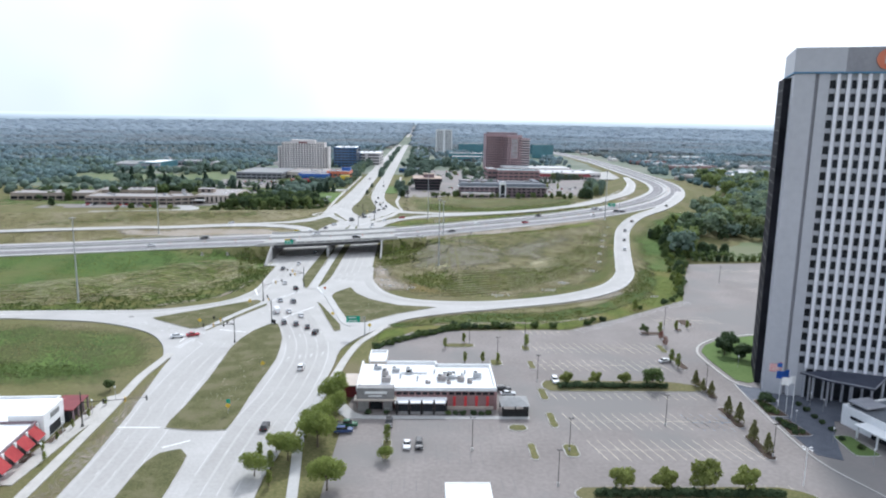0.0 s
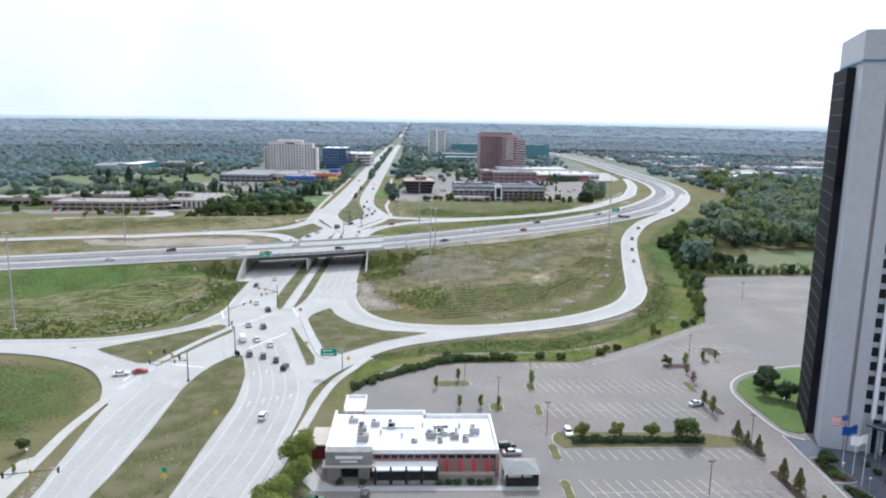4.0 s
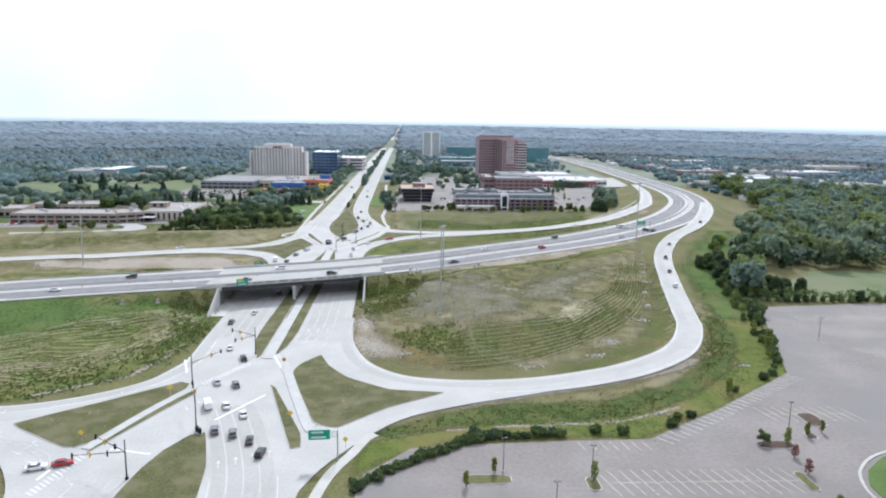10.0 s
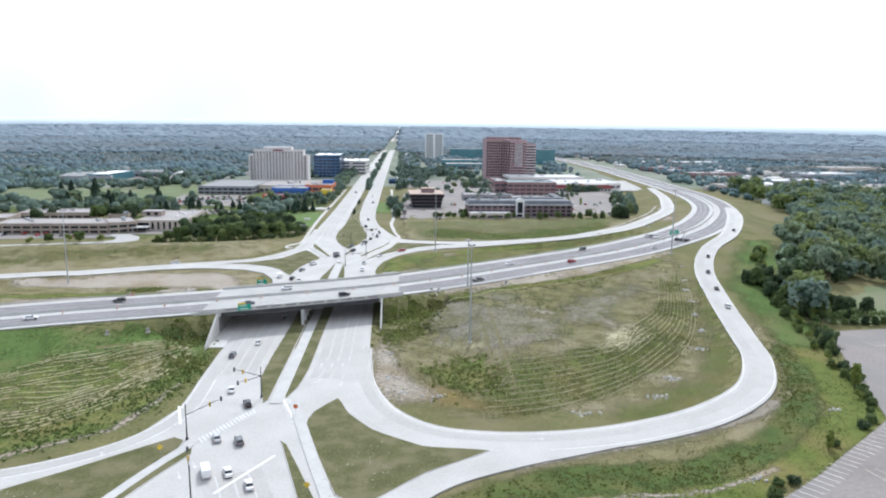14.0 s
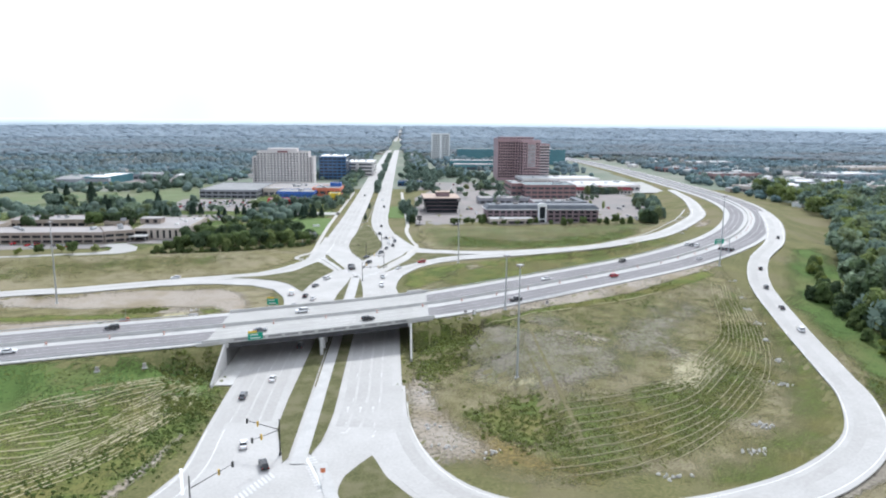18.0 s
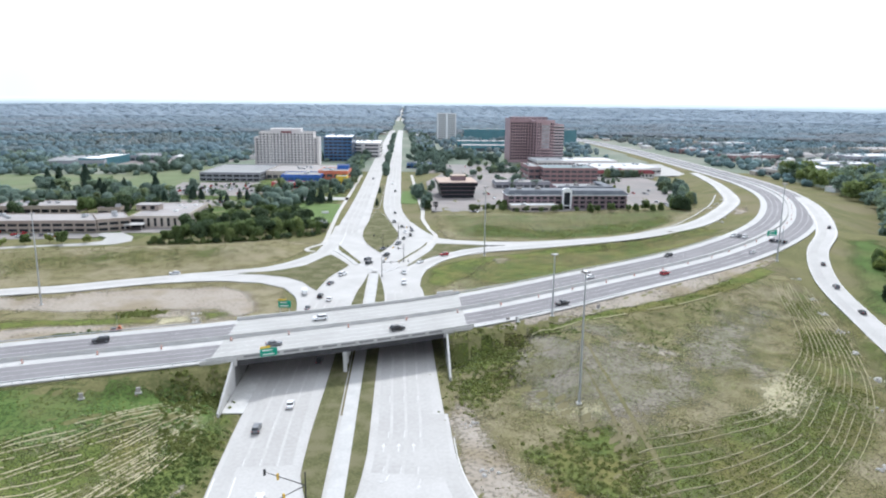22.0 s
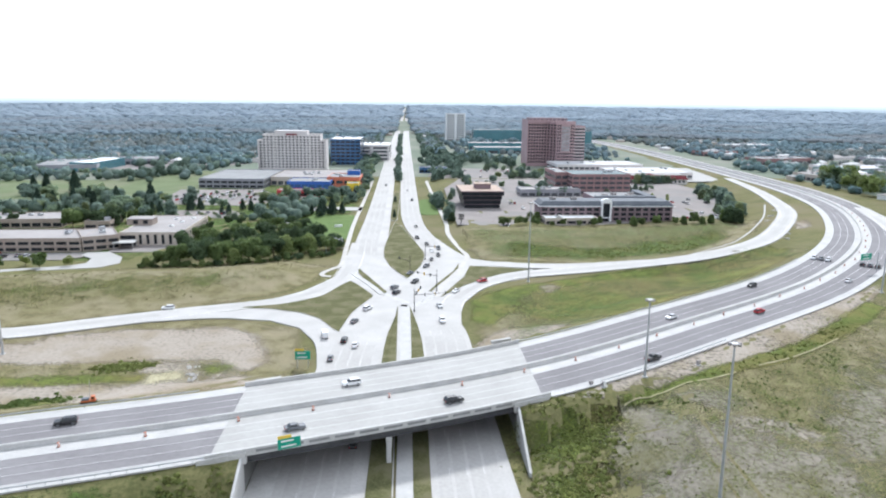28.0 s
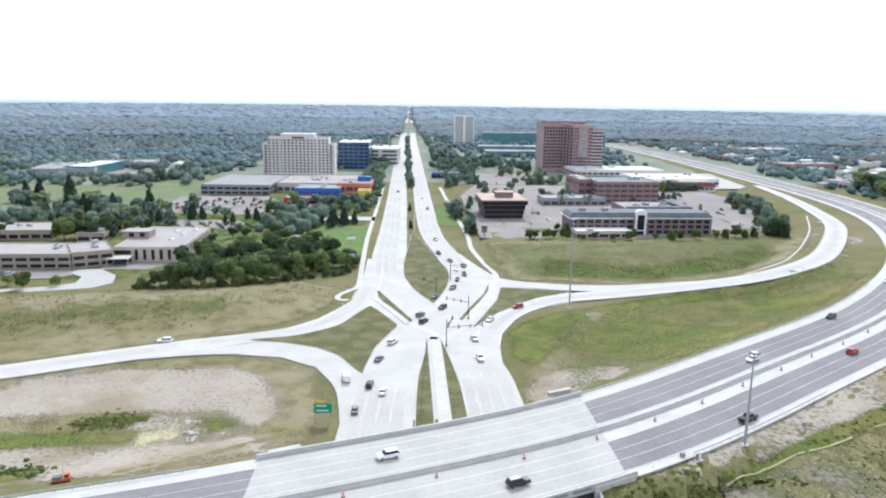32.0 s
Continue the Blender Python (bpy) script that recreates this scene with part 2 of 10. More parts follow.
def normals2(c):
    d = np.gradient(c[:, :2], axis=0)
    d /= np.linalg.norm(d, axis=1)[:, None] + 1e-9
    return np.stack([d[:, 1], -d[:, 0]], 1)   # to the right of travel


def strip(name, c, off0, off1, lift, mat, depth=0.3, parent=None, dash=None):
    """A band along the sampled line c (x, y, z, ...), between two offsets to its right, lifted above it."""
    n = normals2(c)
    o0 = np.broadcast_to(off0, len(c))
    o1 = np.broadcast_to(off1, len(c))
    a = np.c_[c[:, :2] + n * o0[:, None], c[:, 2] + lift]
    b = np.c_[c[:, :2] + n * o1[:, None], c[:, 2] + lift]
    k = len(c)
    verts = np.concatenate([a, b, a - (0, 0, depth), b - (0, 0, depth)])
    faces = []
    for i in range(k - 1):
        if dash and (i % dash[1]) >= dash[0]:
            continue
        faces.append((i, k + i, k + i + 1, i + 1)[::-1])
        if not dash:
            faces += [(i, i + 1, 2 * k + i + 1, 2 * k + i)[::-1], (k + i, 3 * k + i, 3 * k + i + 1, k + i + 1)[::-1]]
    ob = from_arrays(name, verts, faces, mat, parent)
    return ob


def fix_up(ob):
    """Turns the faces outwards."""
    bm = bmesh.new()
    bm.from_mesh(ob.data)
    bmesh.ops.recalc_face_normals(bm, faces=bm.faces)
    bm.to_mesh(ob.data)
    bm.free()


def rounded(poly, step=3.0):
    """A closed smooth outline through the points of a polygon."""
    p = [np.array(q, float) for q in poly]
    n, out = len(p), []
    for i in range(n):
        a, b, c, d = p[i - 1], p[i], p[(i + 1) % n], p[(i + 2) % n]
        k = max(1, int(np.linalg.norm(c - b) / step))
        for j in range(k):
            t = j / k
            cr = 0.5 * (2 * b + (c - a) * t + (2 * a - 5 * b + 4 * c - d) * t**2 + (3 * b - a - 3 * c + d) * t**3)
            out.append(0.35 * cr + 0.65 * (b + (c - b) * t))
    return [tuple(q) for q in out]


def slab(name, poly, z0, z1, mat, parent=None, smooth=True):
    poly = rounded(poly) if smooth else poly
    bm = bmesh.new()
    top = bm.faces.new([bm.verts.new((x, y, z1)) for x, y in poly])
    r = bmesh.ops.extrude_face_region(bm, geom=[top])
    for v in r["geom"]:
        if isinstance(v, bmesh.types.BMVert):
            v.co.z = z0
    bmesh.ops.recalc_face_normals(bm, faces=bm.faces)
    bmesh.ops.triangulate(bm, faces=[f for f in bm.faces if len(f.verts) > 4])
    return mesh_object(name, bm, mat, parent)


# ---- the plan: road lines as x, y, height, width ----
FREEWAY = spline([(-1500, -420, 7, 37), (-700, -190, 8, 37), (-300, -75, 8.6, 37), (-150, -32, 8.6, 37), (-81, -9, 8.6, 37), (-34, 6, 8.6, 37), (35, 33.2, 8.6, 38), (97, 73, 8.6, 39),
                  (168.6, 125.4, 8.6, 40), (231.5, 191.7, 8.5, 42), (278.6, 265, 8, 44), (317, 350, 7, 46), (343, 450, 5.5, 46), (358, 560, 4, 44),
                  (372, 720, 2.5, 40), (385, 950, 1.5, 36), (380, 1250, 1, 34), (330, 1700, 0.6, 34), (200, 2600, 0.6, 34)], 6)
ART_A = spline([(11, -440, 0, 16), (11, -258, 0, 16), (15, -205, 0, 19), (15, -170, 0, 21), (7, -138, 0, 22), (-4, -108, 0, 21), (-11.6, -80, 0, 20), (-13.7, -50, 0, 19),
                (-14, 0, 0, 19.4), (-13, 60, 0, 18.5), (-10.5, 90, 0, 17), (-3, 122, 0, 16), (5, 150, 0, 16), (14, 178, 0, 17), (20, 208, 0, 16), (18, 250, 0, 13),
                (11, 310, 0, 13), (9, 400, 0, 14), (9, 700, 0, 14), (11, 1400, 0, 13), (18, 2500, 0, 13), (21, 3000, 4.0, 13), (25, 3500, 11.8, 13), (29, 4000, 19.8, 13), (34, 4700, 25.0, 13)])
ART_B = spline([(-16, -440, 0, 13), (-16, -258, 0, 13), (-18, -213, 0, 15), (-18, -180, 0, 21), (-15, -155, 0, 22), (-7, -130, 0, 21), (4, -103, 0, 20), (14, -78, 0, 20), (18, -50, 0, 20),
                (18, 0, 0, 19), (18, 60, 0, 17), (17, 95, 0, 17), (10, 125, 0, 17), (2, 150, 0, 16), (-6, 175, 0, 16), (-12, 205, 0, 17), (-14, 250, 0, 18),
                (-13, 340, 0, 17), (-12.5, 500, 0, 16), (-12, 900, 0, 15), (-10, 1400, 0, 13), (-1, 2500, 0, 13), (3, 3000, 4.0, 13), (8, 3500, 11.8, 13), (13, 4000, 19.8, 13), (20, 4700, 25.0, 13)])
RAMP_WN = spline([(-420, -165, 3, 12), (-220, -141, 1.5, 12), (-103, -127, 0, 11), (-66, -124.5, 0, 10), (-51, -121.5, 0, 9.5), (-36, -113.5, 0, 9.5), (-24.5, -102, 0, 9.5), (-18, -84, 0, 9), (-18.3, -60, 0, 9.5), (-19, -36, 0, 9)])
RAMP_WE = spline([(-27, -178, 0, 8), (-33, -160, 0, 10), (-46, -144, 0, 10), (-70, -132, 0, 10), (-103, -129, 0, 8)])
LOOP_E = spline([(25, -30, 0, 8), (26, -60, 0, 9), (33, -86, 0, 11), (46, -101, 0, 12), (64, -106, 0, 12), (84, -105.5, 0, 12), (104, -101, 0.3, 12), (126, -91, 0.6, 12), (146.5, -73.5, 1, 11),
                 (159.7, -49, 1.5, 9.8), (165.9, -26, 2.2, 9.2), (178.8, 24.7, 4, 9), (195.3, 79.8, 6, 9), (220, 130, 8, 9.5), (257, 184.5, 8.5, 11), (298, 265, 8, 12), (329, 340, 7.1, 9)])
RAMP_EN = spline([(19, -192, 0, 6), (23, -165, 0, 8), (31, -147, 0, 8), (45, -127, 0, 9), (63, -116.5, 0, 9), (86, -109, 0, 7), (106, -103, 0.3, 5)])
RAMP_FE = spline([(20.4, 92, 0, 8), (22, 117, 0, 8.5), (25.5, 134, 0, 8.5), (34, 151, 0, 9), (43.5, 163, 0, 10), (58, 173, 0.3, 11), (88, 179.5, 1.2, 12.5), (116, 185.5, 2.2, 12), (148, 194, 3.5, 11.5), (176, 208.5, 4.7, 11.5), (204, 231, 5.7, 12), (234, 270, 6.6, 12), (264, 319, 6.9, 12), (283, 370, 6.7, 11.5), (308, 450, 5.4, 10), (333, 560, 4, 8)])
RAMP_FN = spline([(20, 262, 0, 7), (27, 230, 0, 8), (33.5, 209, 0, 9), (42, 199, 0, 9.5), (54, 195, 0.2, 10), (66, 190.5, 0.5, 10), (92, 187, 1.3, 10), (125, 190.5, 2.5, 8)])
RAMP_WF = spline([(-21, 250, 0, 8), (-21.3, 210, 0, 8), (-22.3, 185, 0, 8.5), (-24.5, 166, 0, 8.5), (-34, 144, 0, 8.5), (-46.5, 131.5, 0, 8.8), (-62, 123.5, 0.2, 10), (-76, 117.5, 0.3, 11.5), (-88, 111.5, 0.4, 12.5), (-106, 102, 0.8, 12.5), (-125, 91, 1.4, 12), (-144, 82, 2.5, 11), (-230, 38, 5, 10), (-330, -30, 7.6, 8)])
LOOP_W = spline([(-15.5, 45, 0, 9), (-17.8, 58, 0, 9), (-19.3, 72, 0, 9.4), (-21.7, 84, 0, 9.6), (-28.5, 100.5, 0, 10.5), (-41, 110.8, 0, 11), (-56, 115, 0, 11.5), (-72, 114, 0.3, 12), (-90, 109.5, 0.4, 11)])

X_WEST, X_EAST = -29.0, 31.0   # abutment faces


def near_line(P, c):
    """Distance to, height of and width of the nearest sample of line c, for points P; side is + to its right."""
    best = np.full(len(P), 1e9)
    z, w, side = np.zeros(len(P)), np.zeros(len(P)), np.zeros(len(P))
    n = normals2(c)
    for i in range(len(c)):
        v = P - c[i, :2]
        d = np.hypot(v[:, 0], v[:, 1])
        k = d < best
        best[k], z[k], w[k], side[k] = d[k], c[i, 2], c[i, 3], (v[k] @ n[i])
    return best, z, w, side


def smooth01(t):
    t = np.clip(t, 0, 1)
    return t * t * (3 - 2 * t)


LOT_POLY = [(33, -440), (33, -258), (34, -217), (38, -177), (40, -160), (51, -147), (61, -145.5), (93, -143.5), (112, -143), (136, -126), (174, -95), (194, -43), (207, -12), (261, -5),
            (480, -5), (480, -440)]


def inside(P, poly):
    hit = np.zeros(len(P), bool)
    for (x0, y0), (x1, y1) in zip(poly, poly[1:] + poly[:1]):
        if y0 == y1:
            continue
        c = (P[:, 1] > min(y0, y1)) & (P[:, 1] <= max(y0, y1))
        hit ^= c & (P[:, 0] < x0 + (P[:, 1] - y0) * (x1 - x0) / (y1 - y0))
    return hit


def ground_height(P):
    """Height of the ground at points P (n, 2): embankments of the raised roads, berms and gentle unevenness."""
    P = np.asarray(P, float)
    h = np.zeros(len(P))
    near = (np.abs(P[:, 0]) < 700) & (P[:, 1] > -450) & (P[:, 1] < 1200)
    Q = P[near]
    hq = np.zeros(len(Q))
    d, z, w, side = near_line(Q, FREEWAY[::2])
    c = smooth01((np.abs(Q[:, 0] - 1) - 30) / 45)
    south = (side > 0) & (Q[:, 1] < 190)
    slope = np.where(south, 0.45 + (0.085 - 0.45) * c, 0.3)
    emb = z - 0.3 - np.maximum(0, d - w / 2 - 1.0) * slope
    corridor = (Q[:, 0] > X_WEST) & (Q[:, 0] < X_EAST) & (np.abs(Q[:, 1] - 10) < 190)
    emb[corridor] = 0
    hq = np.maximum(hq, emb)
    cap = np.full(len(Q), 1e9)
    for line in (LOOP_E, RAMP_FE, RAMP_WF, RAMP_WN):
        d, z, w, side = near_line(Q, line[::2])
        e = z - 0.25 - np.maximum(0, d - w / 2 - 1.0) * 0.25
        e[corridor] = 0
        hq = np.maximum(hq, e)
        cap = np.minimum(cap, z - 0.25 + np.maximum(0, d - w / 2 - 1.5) * 0.16)
    for line in (ART_A, ART_B, RAMP_EN, RAMP_FN, LOOP_W, RAMP_WE):
        d, z, w, side = near_line(Q, line[::2])
        cap = np.minimum(cap, z - 0.25 + np.maximum(0, d - w / 2 - 1.5) * 0.16)
    # berms beyond the interchange
    bx, by = Q[:, 0], Q[:, 1]
    line_y = 158 + (bx + 120) * 0.2
    berm = 4.4 * np.exp(-((by - line_y) / 22) ** 2) * smooth01((-30 - bx) / 45)
    berm2 = 2.5 * smooth01((by - 212 - 0.36 * (bx - 60)) / 28) * smooth01((bx - 32) / 14) * smooth01((300 - bx) / 60) * smooth01((600 - by) / 60)
    hq = np.maximum(hq, np.minimum(np.maximum(berm, berm2), cap))
    hq = np.where(d > -1, np.minimum(hq, np.maximum(cap, np.where(emb > 0, emb * 0 + cap, cap))), hq)
    d, z, w, side = near_line(Q, FREEWAY[::2])
    keep = d < w / 2 + 6
    hq = np.where(keep & ~corridor, np.maximum(hq, emb), hq)
    wob = np.array([noise.noise((x * 0.03, y * 0.03, 0)) * 0.5 + noise.noise((x * 0.12, y * 0.12, 3)) * 0.2 for x, y in Q])
    far = smooth01((cap - 0.4) / 2.5)
    h[near] = hq - 0.12 + wob * far * np.where((d < w / 2 + 4) | inside(Q, LOT_POLY) | (by > 330) | (by < -200), 0, 1)
    h[~near] = -0.12 + hill(P[~near][:, 1])
    return h


GRID = {}


def hill(y):
    """The far ground is raised gently towards the horizon to fit the camera's view."""
    return 25.0 * smooth01((np.asarray(y, float) - 2500) / 2200)


def ground_at(P):
    """Height of the built ground sheet at points P."""
    P = np.asarray(P, float)
    xs, ys, h = GRID["xs"], GRID["ys"], GRID["h"]
    i = np.clip(np.searchsorted(xs, P[:, 0]) - 1, 0, len(xs) - 2)
    j = np.clip(np.searchsorted(ys, P[:, 1]) - 1, 0, len(ys) - 2)
    u = np.clip((P[:, 0] - xs[i]) / (xs[i + 1] - xs[i]), 0, 1)
    v = np.clip((P[:, 1] - ys[j]) / (ys[j + 1] - ys[j]), 0, 1)
    return (h[j, i] * (1 - u) + h[j, i + 1] * u) * (1 - v) + (h[j + 1, i] * (1 - u) + h[j + 1, i + 1] * u) * v


def gz(x, y):
    return float(ground_at([(x, y)])[0])


# ---- the ground: one sheet to the horizon ----
def axis(lo, hi, step, outer, extra=()):
    near = list(np.arange(lo, hi + 0.1, step))
    left = [lo - (k * k) * 25 - 10 * k for k in range(1, 15)][::-1]
    right = [hi + (k * k) * 25 + 10 * k for k in range(1, 15)]
    return np.array(sorted(set(left + near + right + list(extra))))


def build_ground():
    xs = axis(-330, 430, 4.0, 6000, (X_WEST - 0.3, X_WEST + 0.01, X_EAST - 0.01, X_EAST + 0.3))
    ys = axis(-440, 620, 4.0, 6000, range(2400, 5000, 100))
    gx, gy = np.meshgrid(xs, ys)
    P = np.c_[gx.ravel(), gy.ravel()]
    h = ground_height(P)
    nx, ny = len(xs), len(ys)
    GRID.update(xs=xs, ys=ys, h=h.reshape(ny, nx))
    faces = [(j * nx + i, j * nx + i + 1, (j + 1) * nx + i + 1, (j + 1) * nx + i) for j in range(ny - 1) for i in range(nx - 1)]
    ob = from_arrays("ground", np.c_[P, h], faces, GRASS, smooth=True)
    return tagged(ob, "rolling rough grass ground with green and dry tan patches", "ground", kind="structure")


build_ground()


# ---- roads ----
def road(name, c, lift, mat, label, off0=None, off1=None):
    ob = strip(name, c, -c[:, 3] / 2 if off0 is None else off0, c[:, 3] / 2 if off1 is None else off1, lift, mat, 0.35)
    fix_up(ob)
    return tagged(ob, label, "road", kind="structure")


road("road_arterial_northbound", ART_A, 0.050, CONC, "pale concrete carriageway of the divided arterial road")
road("road_arterial_southbound", ART_B, 0.058, CONC, "pale concrete carriageway of the divided arterial road")
road("road_ramp_west_near", RAMP_WN, 0.066, CONC, "pale concrete freeway exit ramp curving to the arterial")
road("road_ramp_west_entry", RAMP_WE, 0.074, CONC, "pale concrete entry ramp leaving the arterial")
road("road_loop_east", LOOP_E, 0.066, CONC, "pale concrete loop ramp round a grass slope")
road("road_ramp_east_entry", RAMP_EN, 0.074, CONC, "pale concrete entry ramp joining the loop ramp")
road("road_ramp_far_east", RAMP_FE, 0.066, CONC, "pale concrete ramp climbing towards the freeway")
road("road_ramp_far_turn", RAMP_FN, 0.074, CONC, "pale concrete turning lane joining the far ramp")
road("road_ramp_far_west", RAMP_WF, 0.066, CONC, "pale concrete ramp below a grass berm")
road("road_loop_west", LOOP_W, 0.074, CONC, "pale concrete loop lane round bare soil")
FW_OUT, FW_IN = 18.3, -17.8   # edges of the freeway from its centre line; positive is the south side
road("road_freeway", FREEWAY, 0.05, CONC_W, "pale concrete freeway base with wide shoulders", FW_IN, FW_OUT)
road("road_freeway_lanes_south", FREEWAY, 0.062, ASPH, "dark grey asphalt freeway lanes", 4.7, 15.5)
road("road_freeway_lanes_north", FREEWAY, 0.062, ASPH, "dark grey asphalt freeway lanes", -13.7, -3.2)

WORN = material("worn_concrete", (0.345, 0.33, 0.31), (0.425, 0.41, 0.39), 0.9, 0.05, 1.0, 0.004)
PAINTF = material("faded_road_paint", (0.50, 0.495, 0.48), (0.62, 0.615, 0.60), 0.85, 0.3, 3.0)


def worn(c, offs, width=2.9, lift=0.083, lo=-300, hi=700):
    """The lanes' darker wheel-worn middle, between paler joints."""
    c = np.array([p for p in c if lo < p[1] < hi])
    for k, off in enumerate(offs):
        ob = strip("worn_lane", c, off - width / 2, off + width / 2, lift + 0.001 * k, WORN, 0.02)
        fix_up(ob)
        tagged(ob, "grey wheel-worn concrete lane", "road", kind="structure")


worn(ART_A, (-5.6, -2.0, 1.6, 5.2), lo=-60, hi=80)
worn(ART_A, (-5.4, -1.8, 1.8, 5.4), lo=-330, hi=-120)
worn(ART_B, (-5.4, -1.8, 1.8, 5.4), lo=-60, hi=90, lift=0.083)
worn(ART_B, (-3.8, -0.2, 3.4), lo=-330, hi=-165)
worn(ART_A, (-3.6, 0, 3.6), lo=215, hi=900)
worn(ART_B, (-5, -1.4, 2.2), lo=215, hi=900)
worn(LOOP_E, (-1.6,), 3.2, 0.076, -110, 300)
worn(RAMP_FE, (0,), 3.4, 0.076, 130, 500)
worn(RAMP_WF, (0.6,), 3.4, 0.076, -20, 200)
worn(RAMP_WN, (-2,), 3.2, 0.076, -160, -40)

LOT_OB = slab("parking_lot", LOT_POLY, -0.3, 0.03, LOT, smooth=False)
tagged(LOT_OB, "weathered grey-brown asphalt parking lot", "parking lot", kind="structure")

def junction(name, poly):
    ob = slab(name, poly, -0.3, 0.044, CONC, smooth=False)
    tagged(ob, "pale concrete paving of the crossover junction", "road", kind="structure")


junction("road_junction_near", [(-27, -180), (-29, -172), (-35, -161), (-43, -153), (-56, -142), (-62, -122), (-52, -117.8), (-38, -109.8), (-28, -99.8), (-22.5, -82), (-22.8, -60), (-23.5, -30), (20, -30), (21, -6), (26.2, -6), (28.2, -30), (29.5, -62), (33, -82), (46, -98), (63, -104), (63, -117), (46, -131), (35.5, -142), (27.3, -160), (25, -182)])
junction("road_junction_south", [(-22.3, -440), (-22.3, -258), (-25, -213), (-28, -180), (25, -182), (24, -212), (19, -258), (19, -440)])
junction("road_junction_far", [(-22.3, 58), (-23.8, 72), (-26.2, 83), (-33, 97.3), (-45, 106.3), (-60, 109.3), (-70, 109.4), (-74, 122.5), (-62, 127.8), (-49, 134.5), (-38.5, 147), (-28, 169), (-25, 190), (-24, 225), (26, 235), (36, 210), (52, 200), (66, 195), (66, 170), (46.6, 160.8), (38.2, 150.8), (28.6, 129), (26.2, 117), (24.3, 96), (24.3, 62)])

# ---- grass islands ----
KERB = 0.18


def island(poly, mat=DRY, smooth=True, label="kerbed traffic island of dry patchy grass"):
    poly = rounded(poly, 2.5) if smooth else poly
    ob = slab("traffic_island", poly, -0.1, KERB, CONC, smooth=False)
    cx, cy = np.mean([p[0] for p in poly]), np.mean([p[1] for p in poly])
    # grass fill inside the kerb
    P = np.array(poly)
    n = len(P)
    area = 0.5 * sum(P[i][0] * P[(i + 1) % n][1] - P[(i + 1) % n][0] * P[i][1] for i in range(n))
    t = np.roll(P, -1, 0) - np.roll(P, 1, 0)
    t /= np.linalg.norm(t, axis=1)[:, None] + 1e-9
    nn = np.stack([-t[:, 1], t[:, 0]], 1) * (1 if area > 0 else -1)
    fill = slab("grass", [tuple(p) for p in P + nn * 0.25], 0.0, KERB + 0.05, mat, ob, smooth=False)
    return tagged(ob, label, "traffic island", group="traffic islands", kind="structure")


island([(-1.4, -137), (0.4, -142), (4, -155.5), (5.6, -168), (6.4, -180), (5.4, -206), (4.4, -234), (-11.8, -233), (-11.3, -217), (-11, -197), (-11.6, -178), (-12, -168), (-11, -157), (-8.8, -147), (-4.8, -138.5)])
island([(-12.2, -107.2), (-11, -110.5), (-16.2, -122.5), (-20.6, -134.2), (-26, -148.2), (-26.6, -144), (-22, -130.5), (-17.8, -119.2)], smooth=False)
island([(-3.6, -244.5), (-8.2, -246.8), (-10, -252), (-10.4, -267), (-10, -440), (3, -440), (0, -266), (-1, -248)])
island([(-52, -131), (-36, -117), (-18, -101), (-15, -103), (-15, -107), (-28, -143), (-33, -145), (-42, -139)])
island([(21, -76), (15, -86), (14, -95), (25, -131), (32, -135), (45, -122), (61, -111), (45, -108), (32, -98), (25, -87)])
island([(9, -104), (11, -106), (23, -138), (24, -146), (21.5, -147)])
island([(-4.7, -60), (-1.8, -72), (1.2, -77), (2, 122), (0.2, 106.6), (-1.9, 90), (-2.8, 75), (-3.4, 55), (-4.4, -10), (-5, -40)])
island([(4.6, -73.5), (8.2, -68), (9.6, -50), (9.9, 0), (10.6, 62), (10.3, 83), (9, 101), (7.4, 116), (6, 121)])
island([(-60.5, 122.6), (-44.3, 127.4), (-37, 132.5), (-29.8, 139.4), (-19.7, 164), (-8.4, 139.4), (-11.1, 129.5), (-15.5, 115), (-17.6, 99.5), (-18.6, 92), (-21, 95), (-27, 107), (-35, 115), (-47, 120.3)])
island([(-17.9, 186.5), (-16.7, 186.5), (-9.6, 165), (-2.8, 144.8), (-4.5, 141.5), (-11.5, 157), (-17.1, 177.5)], smooth=False)
island([(30.7, 196), (31.8, 197.5), (30.4, 186.5), (24.6, 168.8), (20.1, 156.9), (16, 144.8), (14.4, 146), (19.5, 160.8), (27.4, 182)], smooth=False)
island([(-2, 314), (-6.6, 240), (-6.6, 223), (-6.1, 211.6), (-2.6, 191), (5.7, 167.5), (12.3, 191), (15, 211.7), (14.6, 228), (3, 303)])
island([(-5, 330), (0, 326), (1.5, 461), (-4, 461)])
island([(18.8, 136.4), (27.5, 160), (31.6, 171), (36.2, 192.4), (51.8, 189.2), (65.6, 184.6), (49.2, 174.7), (39.3, 164.7), (29.8, 153), (23.2, 142.4)], smooth=False)


# ---- pavements ----
def pavement(name, pts, width, z=KERB + 0.055, label="pale concrete footway with cut joints"):
    c = spline([(x, y, z) for x, y in pts], 1.5)
    if z < 0.2:   # beside the roads the footway follows the ground
        c[:, 2] = np.maximum(ground_at(c[:, :2]) + 0.14, z)
    ob = strip(name, c, -width / 2, width / 2, 0.0, SIDEW if z < 0.2 else CONC_W, 0.35)
    fix_up(ob)
    tagged(ob, label, "pavement", kind="structure")
    return ob


